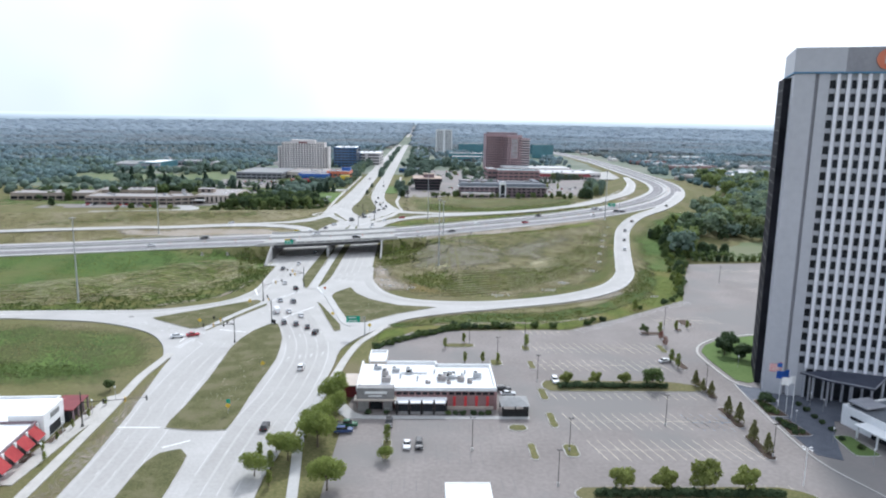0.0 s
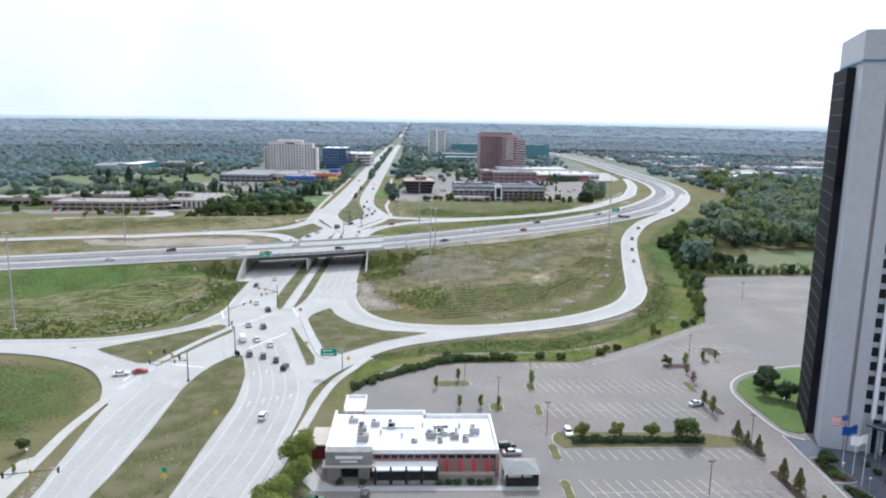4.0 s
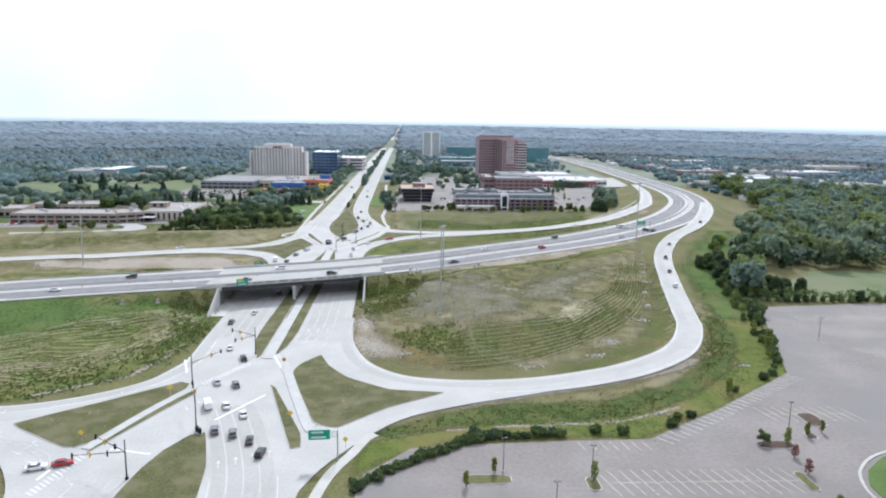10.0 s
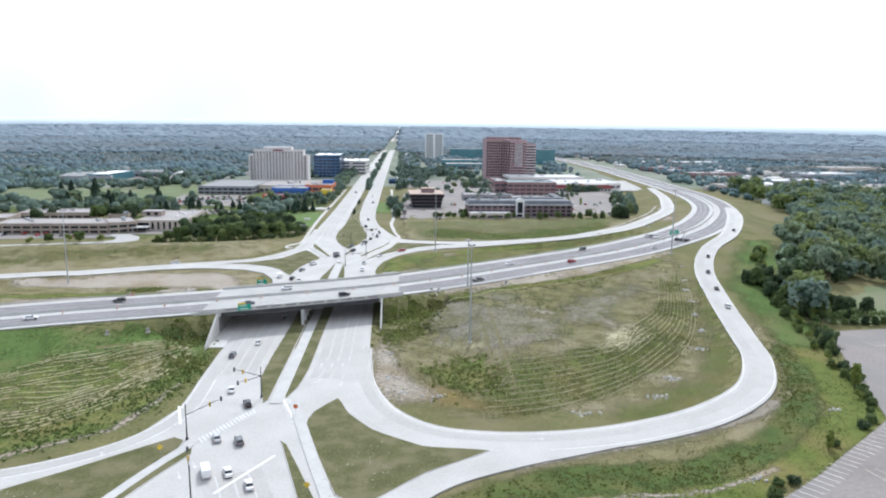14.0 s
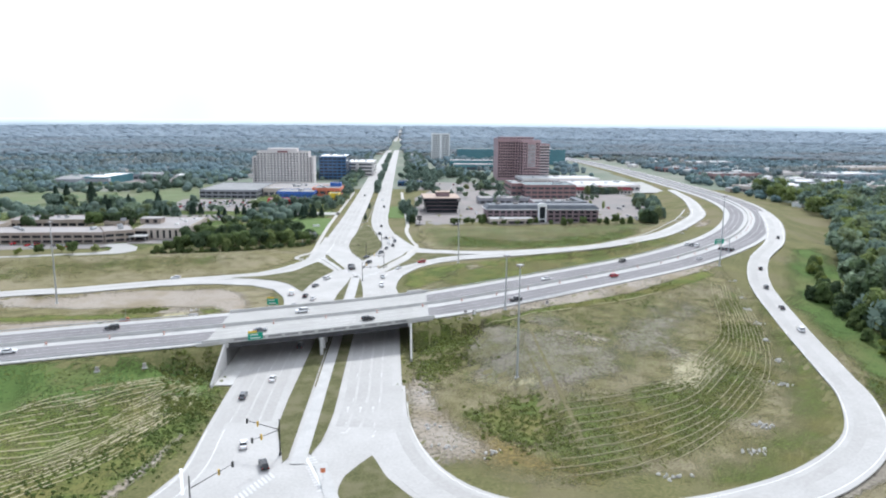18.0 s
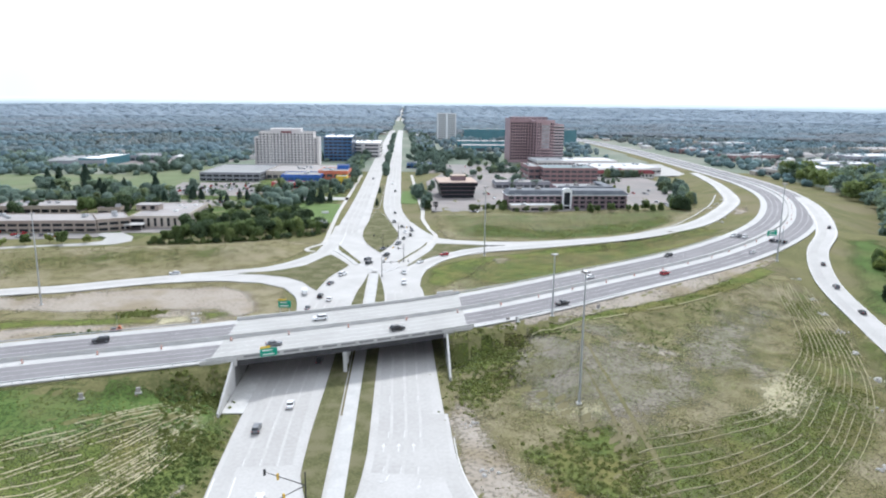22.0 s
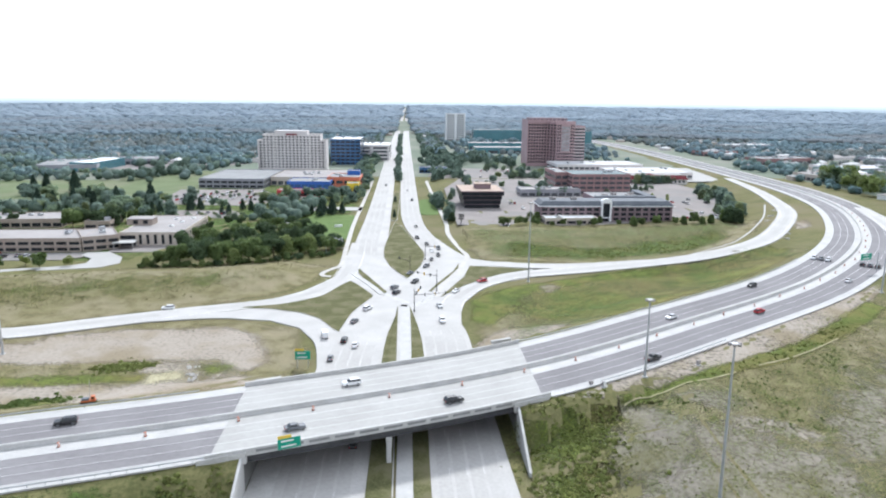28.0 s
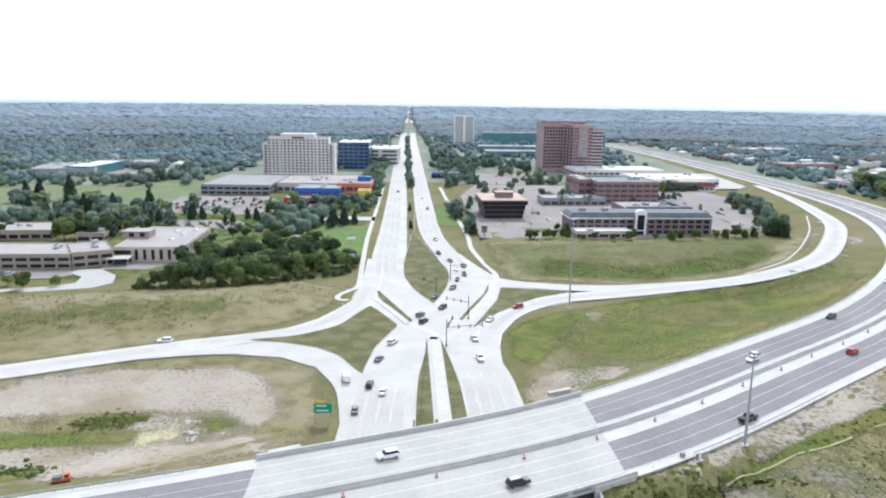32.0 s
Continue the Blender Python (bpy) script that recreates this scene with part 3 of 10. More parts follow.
PAVED = [pavement("pavement", [(3.6, -80), (3.8, -60), (4, 0), (4.5, 60), (4.6, 118), (4, 124)], 3.6),
         pavement("pavement", [(9, -80), (13, -95), (20, -120), (25, -136), (28, -139)], 2.9),
         pavement("pavement", [(-13, -105.5), (-18, -117.6), (-22.3, -129.5), (-27.4, -146)], 2.6),
         pavement("pavement", [(42, -139), (39.8, -141.5), (37, -149), (32.2, -161), (29.4, -176), (28, -189), (26.5, -203)], 2.6, 0.12),
         pavement("pavement", [(-30.4, -174), (-31.2, -186), (-31.8, -197), (-30.8, -219), (-30.2, -240), (-29.8, -264), (-29.4, -330)], 2.8, 0.12),
         pavement("pavement", [(-19, 176), (-12, 160), (-5, 141)], 2.4),
         pavement("pavement", [(17, 137), (22, 160), (30, 184), (35, 203), (37, 216), (34, 240), (31, 277), (32, 311), (31, 361), (29, 440), (27, 560)], 2.6, 0.13),
         pavement("pavement", [(-29, 172.5), (-32.4, 172.8), (-33.8, 176.5), (-32.8, 181.5), (-29.6, 187.5), (-26.4, 197), (-27, 235), (-28, 310), (-27, 420), (-26, 560)], 2.4, 0.13)]

# ---- painted markings ----
def lines_along(name, c, offs, width=0.18, lift=0.09, dash=None, mat=PAINT):
    verts, faces = [], []
    n = normals2(c)
    for off in offs:
        a0 = np.c_[c[:, :2] + n * (off - width / 2), c[:, 2] + lift]
        b0 = np.c_[c[:, :2] + n * (off + width / 2), c[:, 2] + lift]
        base = len(verts)
        verts += [tuple(v) for v in a0] + [tuple(v) for v in b0]
        k = len(c)
        for i in range(k - 1):
            if dash and i % dash[1] >= dash[0]:
                continue
            faces.append((base + i, base + k + i, base + k + i + 1, base + i + 1))
    ob = from_arrays(name, verts, faces, mat)
    return tagged(ob, "white painted lane lines on the roadway", "road marking", kind="structure")


def clip_line(c, lo, hi):
    """The stretch of a line with y between lo and hi."""
    return c[(c[:, 1] >= lo) & (c[:, 1] <= hi)]


fine_f = spline([tuple(p) for p in FREEWAY[(FREEWAY[:, 0] > -420)][:-20]], 3)
lines_along("lane_line", fine_f, (8.3, 11.9), 0.16, 0.125, mat=PAINTF)
lines_along("lane_line", fine_f, (-10.2, -6.7), 0.16, 0.125, mat=PAINTF)
lines_along("edge_line", fine_f, (4.5, 15.7, -13.9, -3.0), 0.2, 0.125, mat=PAINTF)
for art in (ART_A, ART_B):
    near = np.array([p for p in art if -260 < p[1] < 900])
    lines_along("edge_line", near[near[:, 1] < -160], (-near[0, 3] / 2 + 0.6, near[0, 3] / 2 - 0.6), 0.18, 0.095, mat=PAINTF)
    under = clip_line(near, -60, 95)
    lines_along("lane_line", spline([tuple(p) for p in under], 1.5), (-4.2, -0.4, 3.4), 0.13, 0.095, (2, 10), mat=PAINTF)
    far = clip_line(near, 215, 900)
    lines_along("lane_line", spline([tuple(p) for p in far], 1.5), (-2, 1.8), 0.17, 0.095, (2, 8), mat=PAINTF)
app = spline([tuple(p) for p in clip_line(ART_A, -300, -118)], 1.5)
lines_along("lane_line", app[app[:, 1] < -168], (-3.6, 0, 3.6), 0.13, 0.1, (2, 9), mat=PAINTF)
lines_along("lane_line", app[app[:, 1] > -168], (-3.6, 0, 3.6), 0.13, 0.1, mat=PAINTF)
app = spline([tuple(p) for p in clip_line(ART_B, -300, -150)], 1.5)
lines_along("lane_line", app, (-2.5, 1.3), 0.13, 0.1, (2, 10), mat=PAINTF)
lines_along("edge_line", LOOP_E[3:-6], (-4.6,), 0.18, 0.1)
lines_along("edge_line", LOOP_E[24:-6], (4.6,), 0.18, 0.1)
lines_along("edge_line", RAMP_FE[6:-4], (-4.2, 4.2), 0.18, 0.1)
lines_along("edge_line", RAMP_WF[6:-4], (-4.6, 4.6), 0.18, 0.1)
lines_along("edge_line", RAMP_WN[10:-6], (-4.2, 0.2), 0.16, 0.1)


def bar(name, x0, y0, x1, y1, width, z=0.1):
    """A painted bar from one point to the other."""
    a, b = Vector((x0, y0)), Vector((x1, y1))
    n = (b - a).normalized().orthogonal() * width / 2
    ob = from_arrays(name, [(*(a + n), z), (*(b + n), z), (*(b - n), z), (*(a - n), z)], [(0, 1, 2, 3)], PAINT)
    fix_up(ob)
    return ob


def crosswalk(x0, y0, x1, y1, heading, length=3.0, gap=1.25):
    """A zebra crossing of bars lying along the heading, spread from one point to the other."""
    root = thing("crosswalk", 0, 0, 0, 0, "zebra crossing of white painted bars on concrete", "crosswalk", "crosswalks", "structure")
    n = int(math.hypot(x1 - x0, y1 - y0) / gap)
    h = Vector((math.cos(radians(heading)), math.sin(radians(heading)))) * length / 2
    for i in range(n + 1):
        x, y = x0 + (x1 - x0) * i / n, y0 + (y1 - y0) * i / n
        b = bar("bar", x - h.x, y - h.y, x + h.x, y + h.y, 0.6, 0.104)
        b.parent = root
        b.data.materials[0] = PAINTF


crosswalk(-11, -103, -1.5, -85, -58)
crosswalk(-30, -167, -26.5, -150, -38, 2.6)
crosswalk(6, -77, 11, -92, -155)
crosswalk(-3, 141, 5, 128, -150)
crosswalk(7, 122, 16, 137, -30)
for stop in ((-1, -129.5, 9, -112), (-21.5, -146, -11, -149), (-23, -81, -19, -93), (-31.5, -161, -30, -150.5), (5, -76, 11, -92), (-13, -232.5, -24, -232.5), (-3, -240, -8.5, -244)):
    tagged(bar("stop_line", *stop, 0.6, 0.106), "white painted stop line across the lanes", "road marking", kind="structure")


def arrow(x, y, heading, turn=0):
    """A painted lane arrow, straight or turning."""
    bm = bmesh.new()
    def quad(a, b, w):
        a, b = Vector(a), Vector(b)
        n = (b - a).normalized().orthogonal() * w / 2
        bm.faces.new([bm.verts.new((*p, 0)) for p in (a + n, b + n, b - n, a - n)])
    def tip(p, d):
        p, d = Vector(p), Vector(d)
        n = d.orthogonal() * 0.55
        bm.faces.new([bm.verts.new((*q, 0)) for q in (p + n, p + d * 1.4, p - n)])
    if turn:
        quad((0, -1.8), (0, 0.9), 0.28)
        quad((0, 0.8), (0.6 * turn, 1.2), 0.28)
        tip((0.5 * turn, 1.2), (turn * 0.8, 0.2))
    else:
        quad((0, -1.8), (0, 0.9), 0.2)
        tip((0, 0.8), (0, 1))
    bmesh.ops.recalc_face_normals(bm, faces=bm.faces)
    for f in bm.faces:
        if f.normal.z < 0:
            f.normal_flip()
    ob = mesh_object("lane_arrow", bm, PAINTF)
    ob.matrix_basis = pose(x, y, 0.11, 0, 0, heading)
    tagged(ob, "white painted lane arrow on the concrete", "road marking", group="lane arrows", kind="structure")


for y, dx in ((-152, 0), (-176, 1.5)):
    for off in (-5.4, -1.8, 1.8, 5.4):
        p = ART_A[np.argmin(abs(ART_A[:, 1] - y))]
        arrow(p[0] + off, y + off * 0.5, 12 if y > -165 else 0, -1 if off > 6 else 0)
for off in (-5, -1.5, 2):
    arrow(18 + off, -48, 0)
for k in (20, 27, 34):
    p = RAMP_WN[-k]
    arrow(p[0], p[1], -62 if k > 25 else -40, -1)
for x, y, h, t in ((-41, -143, 52, 1), (-52, -138, 62, 1), (74, -105, -86, 0), (14, -62, 165, 1), (21, -64, 170, 0), (-30, 165, 20, 0), (8, 185, 150, 0), (14, 190, 150, 0)):
    arrow(x, y, h, t)


# hatched divider on the near ramp
divider = spline([(-62, -136.5, 0.02, 0), (-51, -140, 0.02, 0), (-43, -144, 0.02, 0), (-36, -149, 0.02, 0), (-32.5, -154, 0.02, 0)], 1.5)
lines_along("divider_line", divider, (-0.9, 0.9), 0.15, 0.104, mat=PAINTF)
for i in range(1, len(divider) - 1, 2):
    p, n = divider[i], normals2(divider)[i]
    ob = bar("divider_bar", p[0] - n[0] * 0.8, p[1] - n[1] * 0.8, p[0] + n[0] * 0.8, p[1] + n[1] * 0.8, 0.25, 0.126)
    ob.data.materials[0] = PAINTF
    tagged(ob, "white painted hatching bar on the ramp", "road marking", "hatching", "structure")
for x, y, h, t in ((-43, -147.5, 60, 0), (-38, -152, 55, 0), (-27, -159, 40, 1), (-24, -162, 40, 0), (-9, -116, 25, 0), (-11, -121, 25, 0)):
    arrow(x, y, h + 180, t)

# ---- the overpass ----
NEAR = np.c_[FREEWAY[:, :2] + normals2(FREEWAY) * FW_OUT, FREEWAY[:, 2]]
FARE = np.c_[FREEWAY[:, :2] + normals2(FREEWAY) * FW_IN, FREEWAY[:, 2]]
DECK_Z = 8.6


def edge_y(line, x):
    return float(np.interp(x, line[:, 0], line[:, 1]))


def build_bridge():
    root = thing("overpass_bridge", 0, 0, 0, 0, "pale concrete freeway overpass with two spans over the arterial", "bridge", kind="structure")
    xs = np.linspace(-35.5, 38, 24)
    # deck slab
    verts, faces = [], []
    for x in xs:
        a, b = edge_y(NEAR, x), edge_y(FARE, x)
        verts += [(x, a, DECK_Z + 0.11), (x, b, DECK_Z + 0.11), (x, b, DECK_Z - 0.35), (x, a, DECK_Z - 0.35)]
    for i in range(len(xs) - 1):
        for k in range(4):
            faces.append((4 * i + k, 4 * i + (k + 1) % 4, 4 * i + 4 + (k + 1) % 4, 4 * i + 4 + k))
    faces += [(0, 1, 2, 3), tuple(4 * (len(xs) - 1) + k for k in (3, 2, 1, 0))]
    deck = from_arrays("deck", verts, faces, CONC_D, root)
    fix_up(deck)

    def wall(name, x0, x1, line, din, dout, z0, z1, mat, n=16, cap=0.0):
        verts, faces = [], []
        for x in np.linspace(x0, x1, n):
            y = edge_y(line, x)
            verts += [(x, y + din, z0), (x, y + din * (1 - cap) + dout * cap, z1), (x, y + dout * (1 - cap) + din * cap, z1), (x, y + dout, z0)]
        for i in range(n - 1):
            for k in range(4):
                faces.append((4 * i + k, 4 * i + (k + 1) % 4, 4 * i + 4 + (k + 1) % 4, 4 * i + 4 + k))
        faces += [(0, 1, 2, 3), tuple(4 * (n - 1) + k for k in (3, 2, 1, 0))]
        ob = from_arrays(name, verts, faces, mat, root)
        fix_up(ob)
        return ob

    near = wall("parapet", -36, 40, NEAR, 0.5, -0.05, DECK_Z - 0.4, DECK_Z + 1.15, WALLC, cap=0.12)
    wall("parapet", -36, 38.5, FARE, 0.05, -0.5, DECK_Z - 0.4, DECK_Z + 1.1, WALLC, cap=0.12)
    # recessed dark panels along the outer face of the south parapet
    for x in np.arange(-26.5, 28, 5.2):
        y0, y1 = edge_y(NEAR, x), edge_y(NEAR, x + 4.1)
        p = from_arrays("parapet_panel", [(x, y0 - 0.075, 8.75), (x + 4.1, y1 - 0.075, 8.75), (x + 4.1, y1 - 0.075, 9.35), (x, y0 - 0.075, 9.35),
                                          (x, y0 - 0.02, 8.75), (x + 4.1, y1 - 0.02, 8.75), (x + 4.1, y1 - 0.02, 9.35), (x, y0 - 0.02, 9.35)],
                        [(0, 1, 2, 3), (4, 0, 3, 7), (1, 5, 6, 2), (3, 2, 6, 7), (4, 5, 1, 0)], PANEL, near)
        fix_up(p)
    # end blocks on the approach
    for x0, x1 in ((-37.5, -28.3), (30.2, 39.5)):
        wall("end_block", x0, x1, NEAR, 0.6, -0.45, DECK_Z - 1.9, DECK_Z + 0.5, WALLC, 5)
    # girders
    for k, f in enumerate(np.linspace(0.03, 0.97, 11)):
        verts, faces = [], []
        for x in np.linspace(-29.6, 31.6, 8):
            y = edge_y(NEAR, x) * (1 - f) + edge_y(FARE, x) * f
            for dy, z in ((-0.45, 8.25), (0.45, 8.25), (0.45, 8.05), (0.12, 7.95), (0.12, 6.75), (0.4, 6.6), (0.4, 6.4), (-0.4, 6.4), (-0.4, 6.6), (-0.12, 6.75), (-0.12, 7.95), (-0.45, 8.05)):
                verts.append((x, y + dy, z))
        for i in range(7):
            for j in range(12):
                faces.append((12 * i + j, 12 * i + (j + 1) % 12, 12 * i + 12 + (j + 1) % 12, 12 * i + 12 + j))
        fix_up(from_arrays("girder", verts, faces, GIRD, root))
    # pier between the carriageways
    yc0, yc1 = edge_y(NEAR, 0) + 0.6, edge_y(FARE, 0) - 0.8
    part("pier_cap", boxed(-0.2, yc0, 5.3, 1.2, yc1, 6.4, 0.08), WALLC, root)
    for y in np.linspace(yc0 + 0.7, yc1 - 1, 6):
        part("column", boxed(-0.05, y - 0.55, -0.2, 1.05, y + 0.55, 5.3, 0.06), WALLC, root)
    # abutments and sloping wing walls
    for x, s in ((X_WEST, -1), (X_EAST, 1)):
        y0, y1 = edge_y(NEAR, x), edge_y(FARE, x)
        part("abutment", boxed(min(x, x + s), y0 + 0.3, -0.3, max(x, x + s), y1 - 0.3, 6.4, 0.04), ABUT, root, "concrete abutment face, coloured dark for the shade under the overpass")
        for ya, d in ((y0 + 0.3, -1), (y1 - 0.3, 1)):
            ln = 19 if d < 0 else 16
            prof = [(ya, -0.3), (ya, 8.1), (ya + d * 1.5, 8.1), (ya + d * ln, 1.0), (ya + d * ln, -0.3)]
            bm = bmesh.new()
            f = bm.faces.new([bm.verts.new((x - 0.02 * s, y, z)) for y, z in prof])
            r = bmesh.ops.extrude_face_region(bm, geom=[f])
            for v in r["geom"]:
                if isinstance(v, bmesh.types.BMVert):
                    v.co.x += 0.55 * s
            bmesh.ops.recalc_face_normals(bm, faces=bm.faces)
            part("wing_wall", bm, WALLC, root)
    return root


# the deep shade under the overpass is put into this face colour
ABUT = material("shade_dark_abutment", (0.13, 0.127, 0.12), (0.21, 0.205, 0.195), 0.9, 0.25, 2.0, 0.005)
# girder colour darkened to stand in for shade below the deck
GIRD = material("shade_dark_girder", (0.05, 0.05, 0.052), (0.08, 0.08, 0.082), 0.7, 0.3, 2)
PANEL = material("grey_panel", (0.20, 0.20, 0.195), (0.26, 0.26, 0.255), 0.9, 0.5, 3)
build_bridge()


def slope_paving():
    """Concrete aprons beside the lanes under the west abutment."""
    ob = slab("apron", [(-28.9, -28), (-23.4, -28), (-23.2, 45), (-28.9, 40)], 0.0, 0.16, WALLC, smooth=False)
    tagged(ob, "grey concrete apron under the overpass", "pavement", kind="structure")


slope_paving()


for x0, y0, x1, y1 in ((-34.3, 26.8, -27.7, 29.1), (29.5, 56.0, 37.1, 58.5)):
    a = math.degrees(math.atan2(0.42, 1))
    pad = thing("concrete_pad", (x0 + x1) / 2, (y0 + y1) / 2, 8.6, a, "low white concrete block at the bridge end", "concrete block", "bridge end blocks")
    part("block", boxed(-3.3, -0.5, -0.6, 3.3, 0.5, 0.3, 0.05), CONC_W, pad)
    part("cap", boxed(-3.4, -0.6, 0.3, 3.4, 0.6, 0.42, 0.04), CONC_W, pad)


# ---- freeway barriers, guard rails, drums ----
def barrier(name, c, off, lift=0.08, h=1.05, w=0.62, mat=WALLC):
    n = normals2(c)
    prof = ((-w / 2, 0), (-w / 2, 0.08), (-0.14, 0.4), (-0.1, h), (0.1, h), (0.14, 0.4), (w / 2, 0.08), (w / 2, 0))
    k = len(prof)
    verts = [(*(c[i, :2] + n[i] * (off + o)), c[i, 2] + lift + z) for i in range(len(c)) for o, z in prof]
    faces = [(k * i + j, k * i + j + 1, k * i + k + j + 1, k * i + k + j) for i in range(len(c) - 1) for j in range(k - 1)]
    faces += [tuple(range(k)), tuple(k * (len(c) - 1) + j for j in range(k))[::-1]]
    ob = from_arrays(name, verts, faces, mat)
    fix_up(ob)
    return ob


F_NEAR = FREEWAY[(FREEWAY[:, 0] > -420) & (FREEWAY[:, 1] < 1300)]
tagged(barrier("median_barrier", F_NEAR, -0.2), "long pale concrete barrier along the freeway median", "barrier")


def guard_rail(c, off, skip=0):
    root = thing("guard_rail", 0, 0, 0, 0, "galvanised steel guard rail on short posts beside the freeway", "guard rail", "guard rails")
    n = normals2(c)
    a = np.c_[c[:, :2] + n * off, c[:, 2] + 0.1]
    prof = ((0.0, 0.45), (0.06, 0.52), (0.0, 0.6), (0.06, 0.68), (0.0, 0.76), (-0.03, 0.76), (-0.03, 0.45))
    k = len(prof)
    verts = [(*(a[i, :2] + n[i] * o), a[i, 2] + z) for i in range(len(a)) for o, z in prof]
    faces = [(k * i + j, k * i + (j + 1) % k, k * i + k + (j + 1) % k, k * i + k + j) for i in range(len(a) - 1) for j in range(k)]
    fix_up(from_arrays("rail", verts, faces, STEEL, root))
    post = None
    for p, q in zip(a[:-1], a[1:]):
        for f in (0, 0.5):
            m = pose(*(p + (q - p) * f))
            if post is None:
                post = part("post", boxed(-0.12, -0.08, -0.5, -0.03, 0.08, 0.78), STEEL, root)
                post.matrix_basis = m
            else:
                o = post.copy()
                scene.collection.objects.link(o)
                o.matrix_basis = m


w_near = F_NEAR[(F_NEAR[:, 0] > -110) & (F_NEAR[:, 0] < -36)]
e_near = F_NEAR[(F_NEAR[:, 0] > 42) & (F_NEAR[:, 0] < 92)]
guard_rail(w_near, 18.0)
guard_rail(e_near, 18.0)
guard_rail(F_NEAR[(F_NEAR[:, 0] > 42) & (F_NEAR[:, 0] < 200)], -17.4)
guard_rail(w_near, -17.4)
ORANGE = material("orange_plastic", (0.46, 0.12, 0.04), (0.56, 0.16, 0.06), 0.5, 1, 5)


def traffic_drum(x, y, z):
    root = thing("traffic_drum", x, y, z, 0, "orange and white plastic traffic drum on a rubber base", "traffic drum", "traffic drums")
    for k, (z0, z1, r0, r1, m) in enumerate(((0.06, 0.3, 0.29, 0.28, ORANGE), (0.3, 0.5, 0.27, 0.265, PAINT), (0.5, 0.72, 0.26, 0.255, ORANGE), (0.72, 0.88, 0.24, 0.235, PAINT), (0.88, 1.02, 0.225, 0.2, ORANGE))):
        bm = bmesh.new()
        tube(bm, (0, 0, z0), (0, 0, z1), r0, r1, 10)
        part("band", bm, m, root)
    part("base", boxed(-0.33, -0.33, 0, 0.33, 0.33, 0.06, 0.02), BLACK, root)
    return root


nf = normals2(F_NEAR)
drum = None
for i in range(40, len(F_NEAR) - 40, 3):
    p = F_NEAR[i, :2] + nf[i] * (2.4 + 0.4 * math.sin(i))
    if not -90 < p[0] < 330:
        continue
    z = F_NEAR[i, 2] + (0.115 if -35 < p[0] < 37 else 0.05)
    if drum is None:
        drum = traffic_drum(p[0], p[1], z)
    else:
        copy_thing(drum, pose(p[0], p[1], z))

# ---- building kit ----
TOWERW = material("tower_precast", (0.45, 0.455, 0.48), (0.51, 0.515, 0.54), 0.7, 0.05, 0.6)
TOWERF = material("tower_fins", (0.76, 0.76, 0.79), (0.84, 0.84, 0.87), 0.6, 0.1, 0.8)
BAYD = material("black_bay_glazing", (0.012, 0.012, 0.016), (0.03, 0.03, 0.036), 0.7, 0.05, 0.3, spec=0.05)
SPANDREL = material("grey_spandrel", (0.25, 0.25, 0.27), (0.32, 0.32, 0.34), 0.7, 0.1, 0.8)
# PINK and BRICKD are lightened to take distance haze into their colour
PINK = material("red_granite", (0.36, 0.24, 0.245), (0.45, 0.32, 0.325), 0.6, 0.08, 0.5)
BRICK = material("red_brick", (0.25, 0.15, 0.145), (0.33, 0.21, 0.20), 0.9, 0.3, 4, 0.004)
BRICKD = material("purple_brick", (0.20, 0.145, 0.155), (0.27, 0.20, 0.21), 0.9, 0.2, 3, 0.004)
HOTELW = material("hotel_panel", (0.60, 0.56, 0.54), (0.68, 0.64, 0.62), 0.85, 0.08, 0.8)
BEIGE = material("beige_panel", (0.47, 0.405, 0.345), (0.56, 0.495, 0.43), 0.85, 0.08, 0.8)
SCHOOLW = material("brown_panel", (0.30, 0.245, 0.205), (0.38, 0.32, 0.275), 0.85, 0.1, 0.8)
TAN = material("tan_roof", (0.36, 0.27, 0.215), (0.45, 0.35, 0.28), 0.9, 0.15, 1.0)
GREYR = material("grey_roof", (0.21, 0.21, 0.21), (0.29, 0.29, 0.285), 0.9, 0.08, 0.8)
DARKR = material("dark_roof", (0.10, 0.11, 0.125), (0.15, 0.16, 0.175), 0.85, 0.2, 1.5)
TEALR = material("teal_roof", (0.05, 0.085, 0.095), (0.075, 0.12, 0.13), 0.7, 0.2, 1.5)
PALER = material("pale_gravel_roof", (0.27, 0.25, 0.24), (0.35, 0.325, 0.31), 0.9, 0.08, 0.9)
ROOFW = material("pale_membrane_roof", (0.46, 0.46, 0.455), (0.56, 0.56, 0.55), 0.85, 0.1, 0.8)
BLUEP = material("blue_panel", (0.03, 0.10, 0.36), (0.05, 0.14, 0.44), 0.5, 0.2, 1)
REDP = material("red_panel", (0.52, 0.05, 0.06), (0.62, 0.08, 0.08), 0.5, 0.2, 1)
CORAL = material("coral_panel", (0.55, 0.16, 0.09), (0.64, 0.21, 0.12), 0.5, 0.2, 1)
YELP = material("yellow_panel", (0.70, 0.50, 0.04), (0.80, 0.58, 0.06), 0.5, 0.2, 1)
BLUEG = material("blue_glazing", (0.035, 0.09, 0.20), (0.06, 0.14, 0.28), 0.15, 0.05, 0.4, spec=0.6)
TEALG = material("teal_glazing", (0.07, 0.17, 0.20), (0.10, 0.23, 0.26), 0.2, 0.05, 0.4, spec=0.6)
PANEW = material("grey_glazing", (0.05, 0.055, 0.065), (0.085, 0.09, 0.1), 0.15, 0.08, 0.5, spec=0.6)
MAROON = material("maroon_metal_roof", (0.15, 0.025, 0.03), (0.21, 0.04, 0.045), 0.6, 0.3, 2)
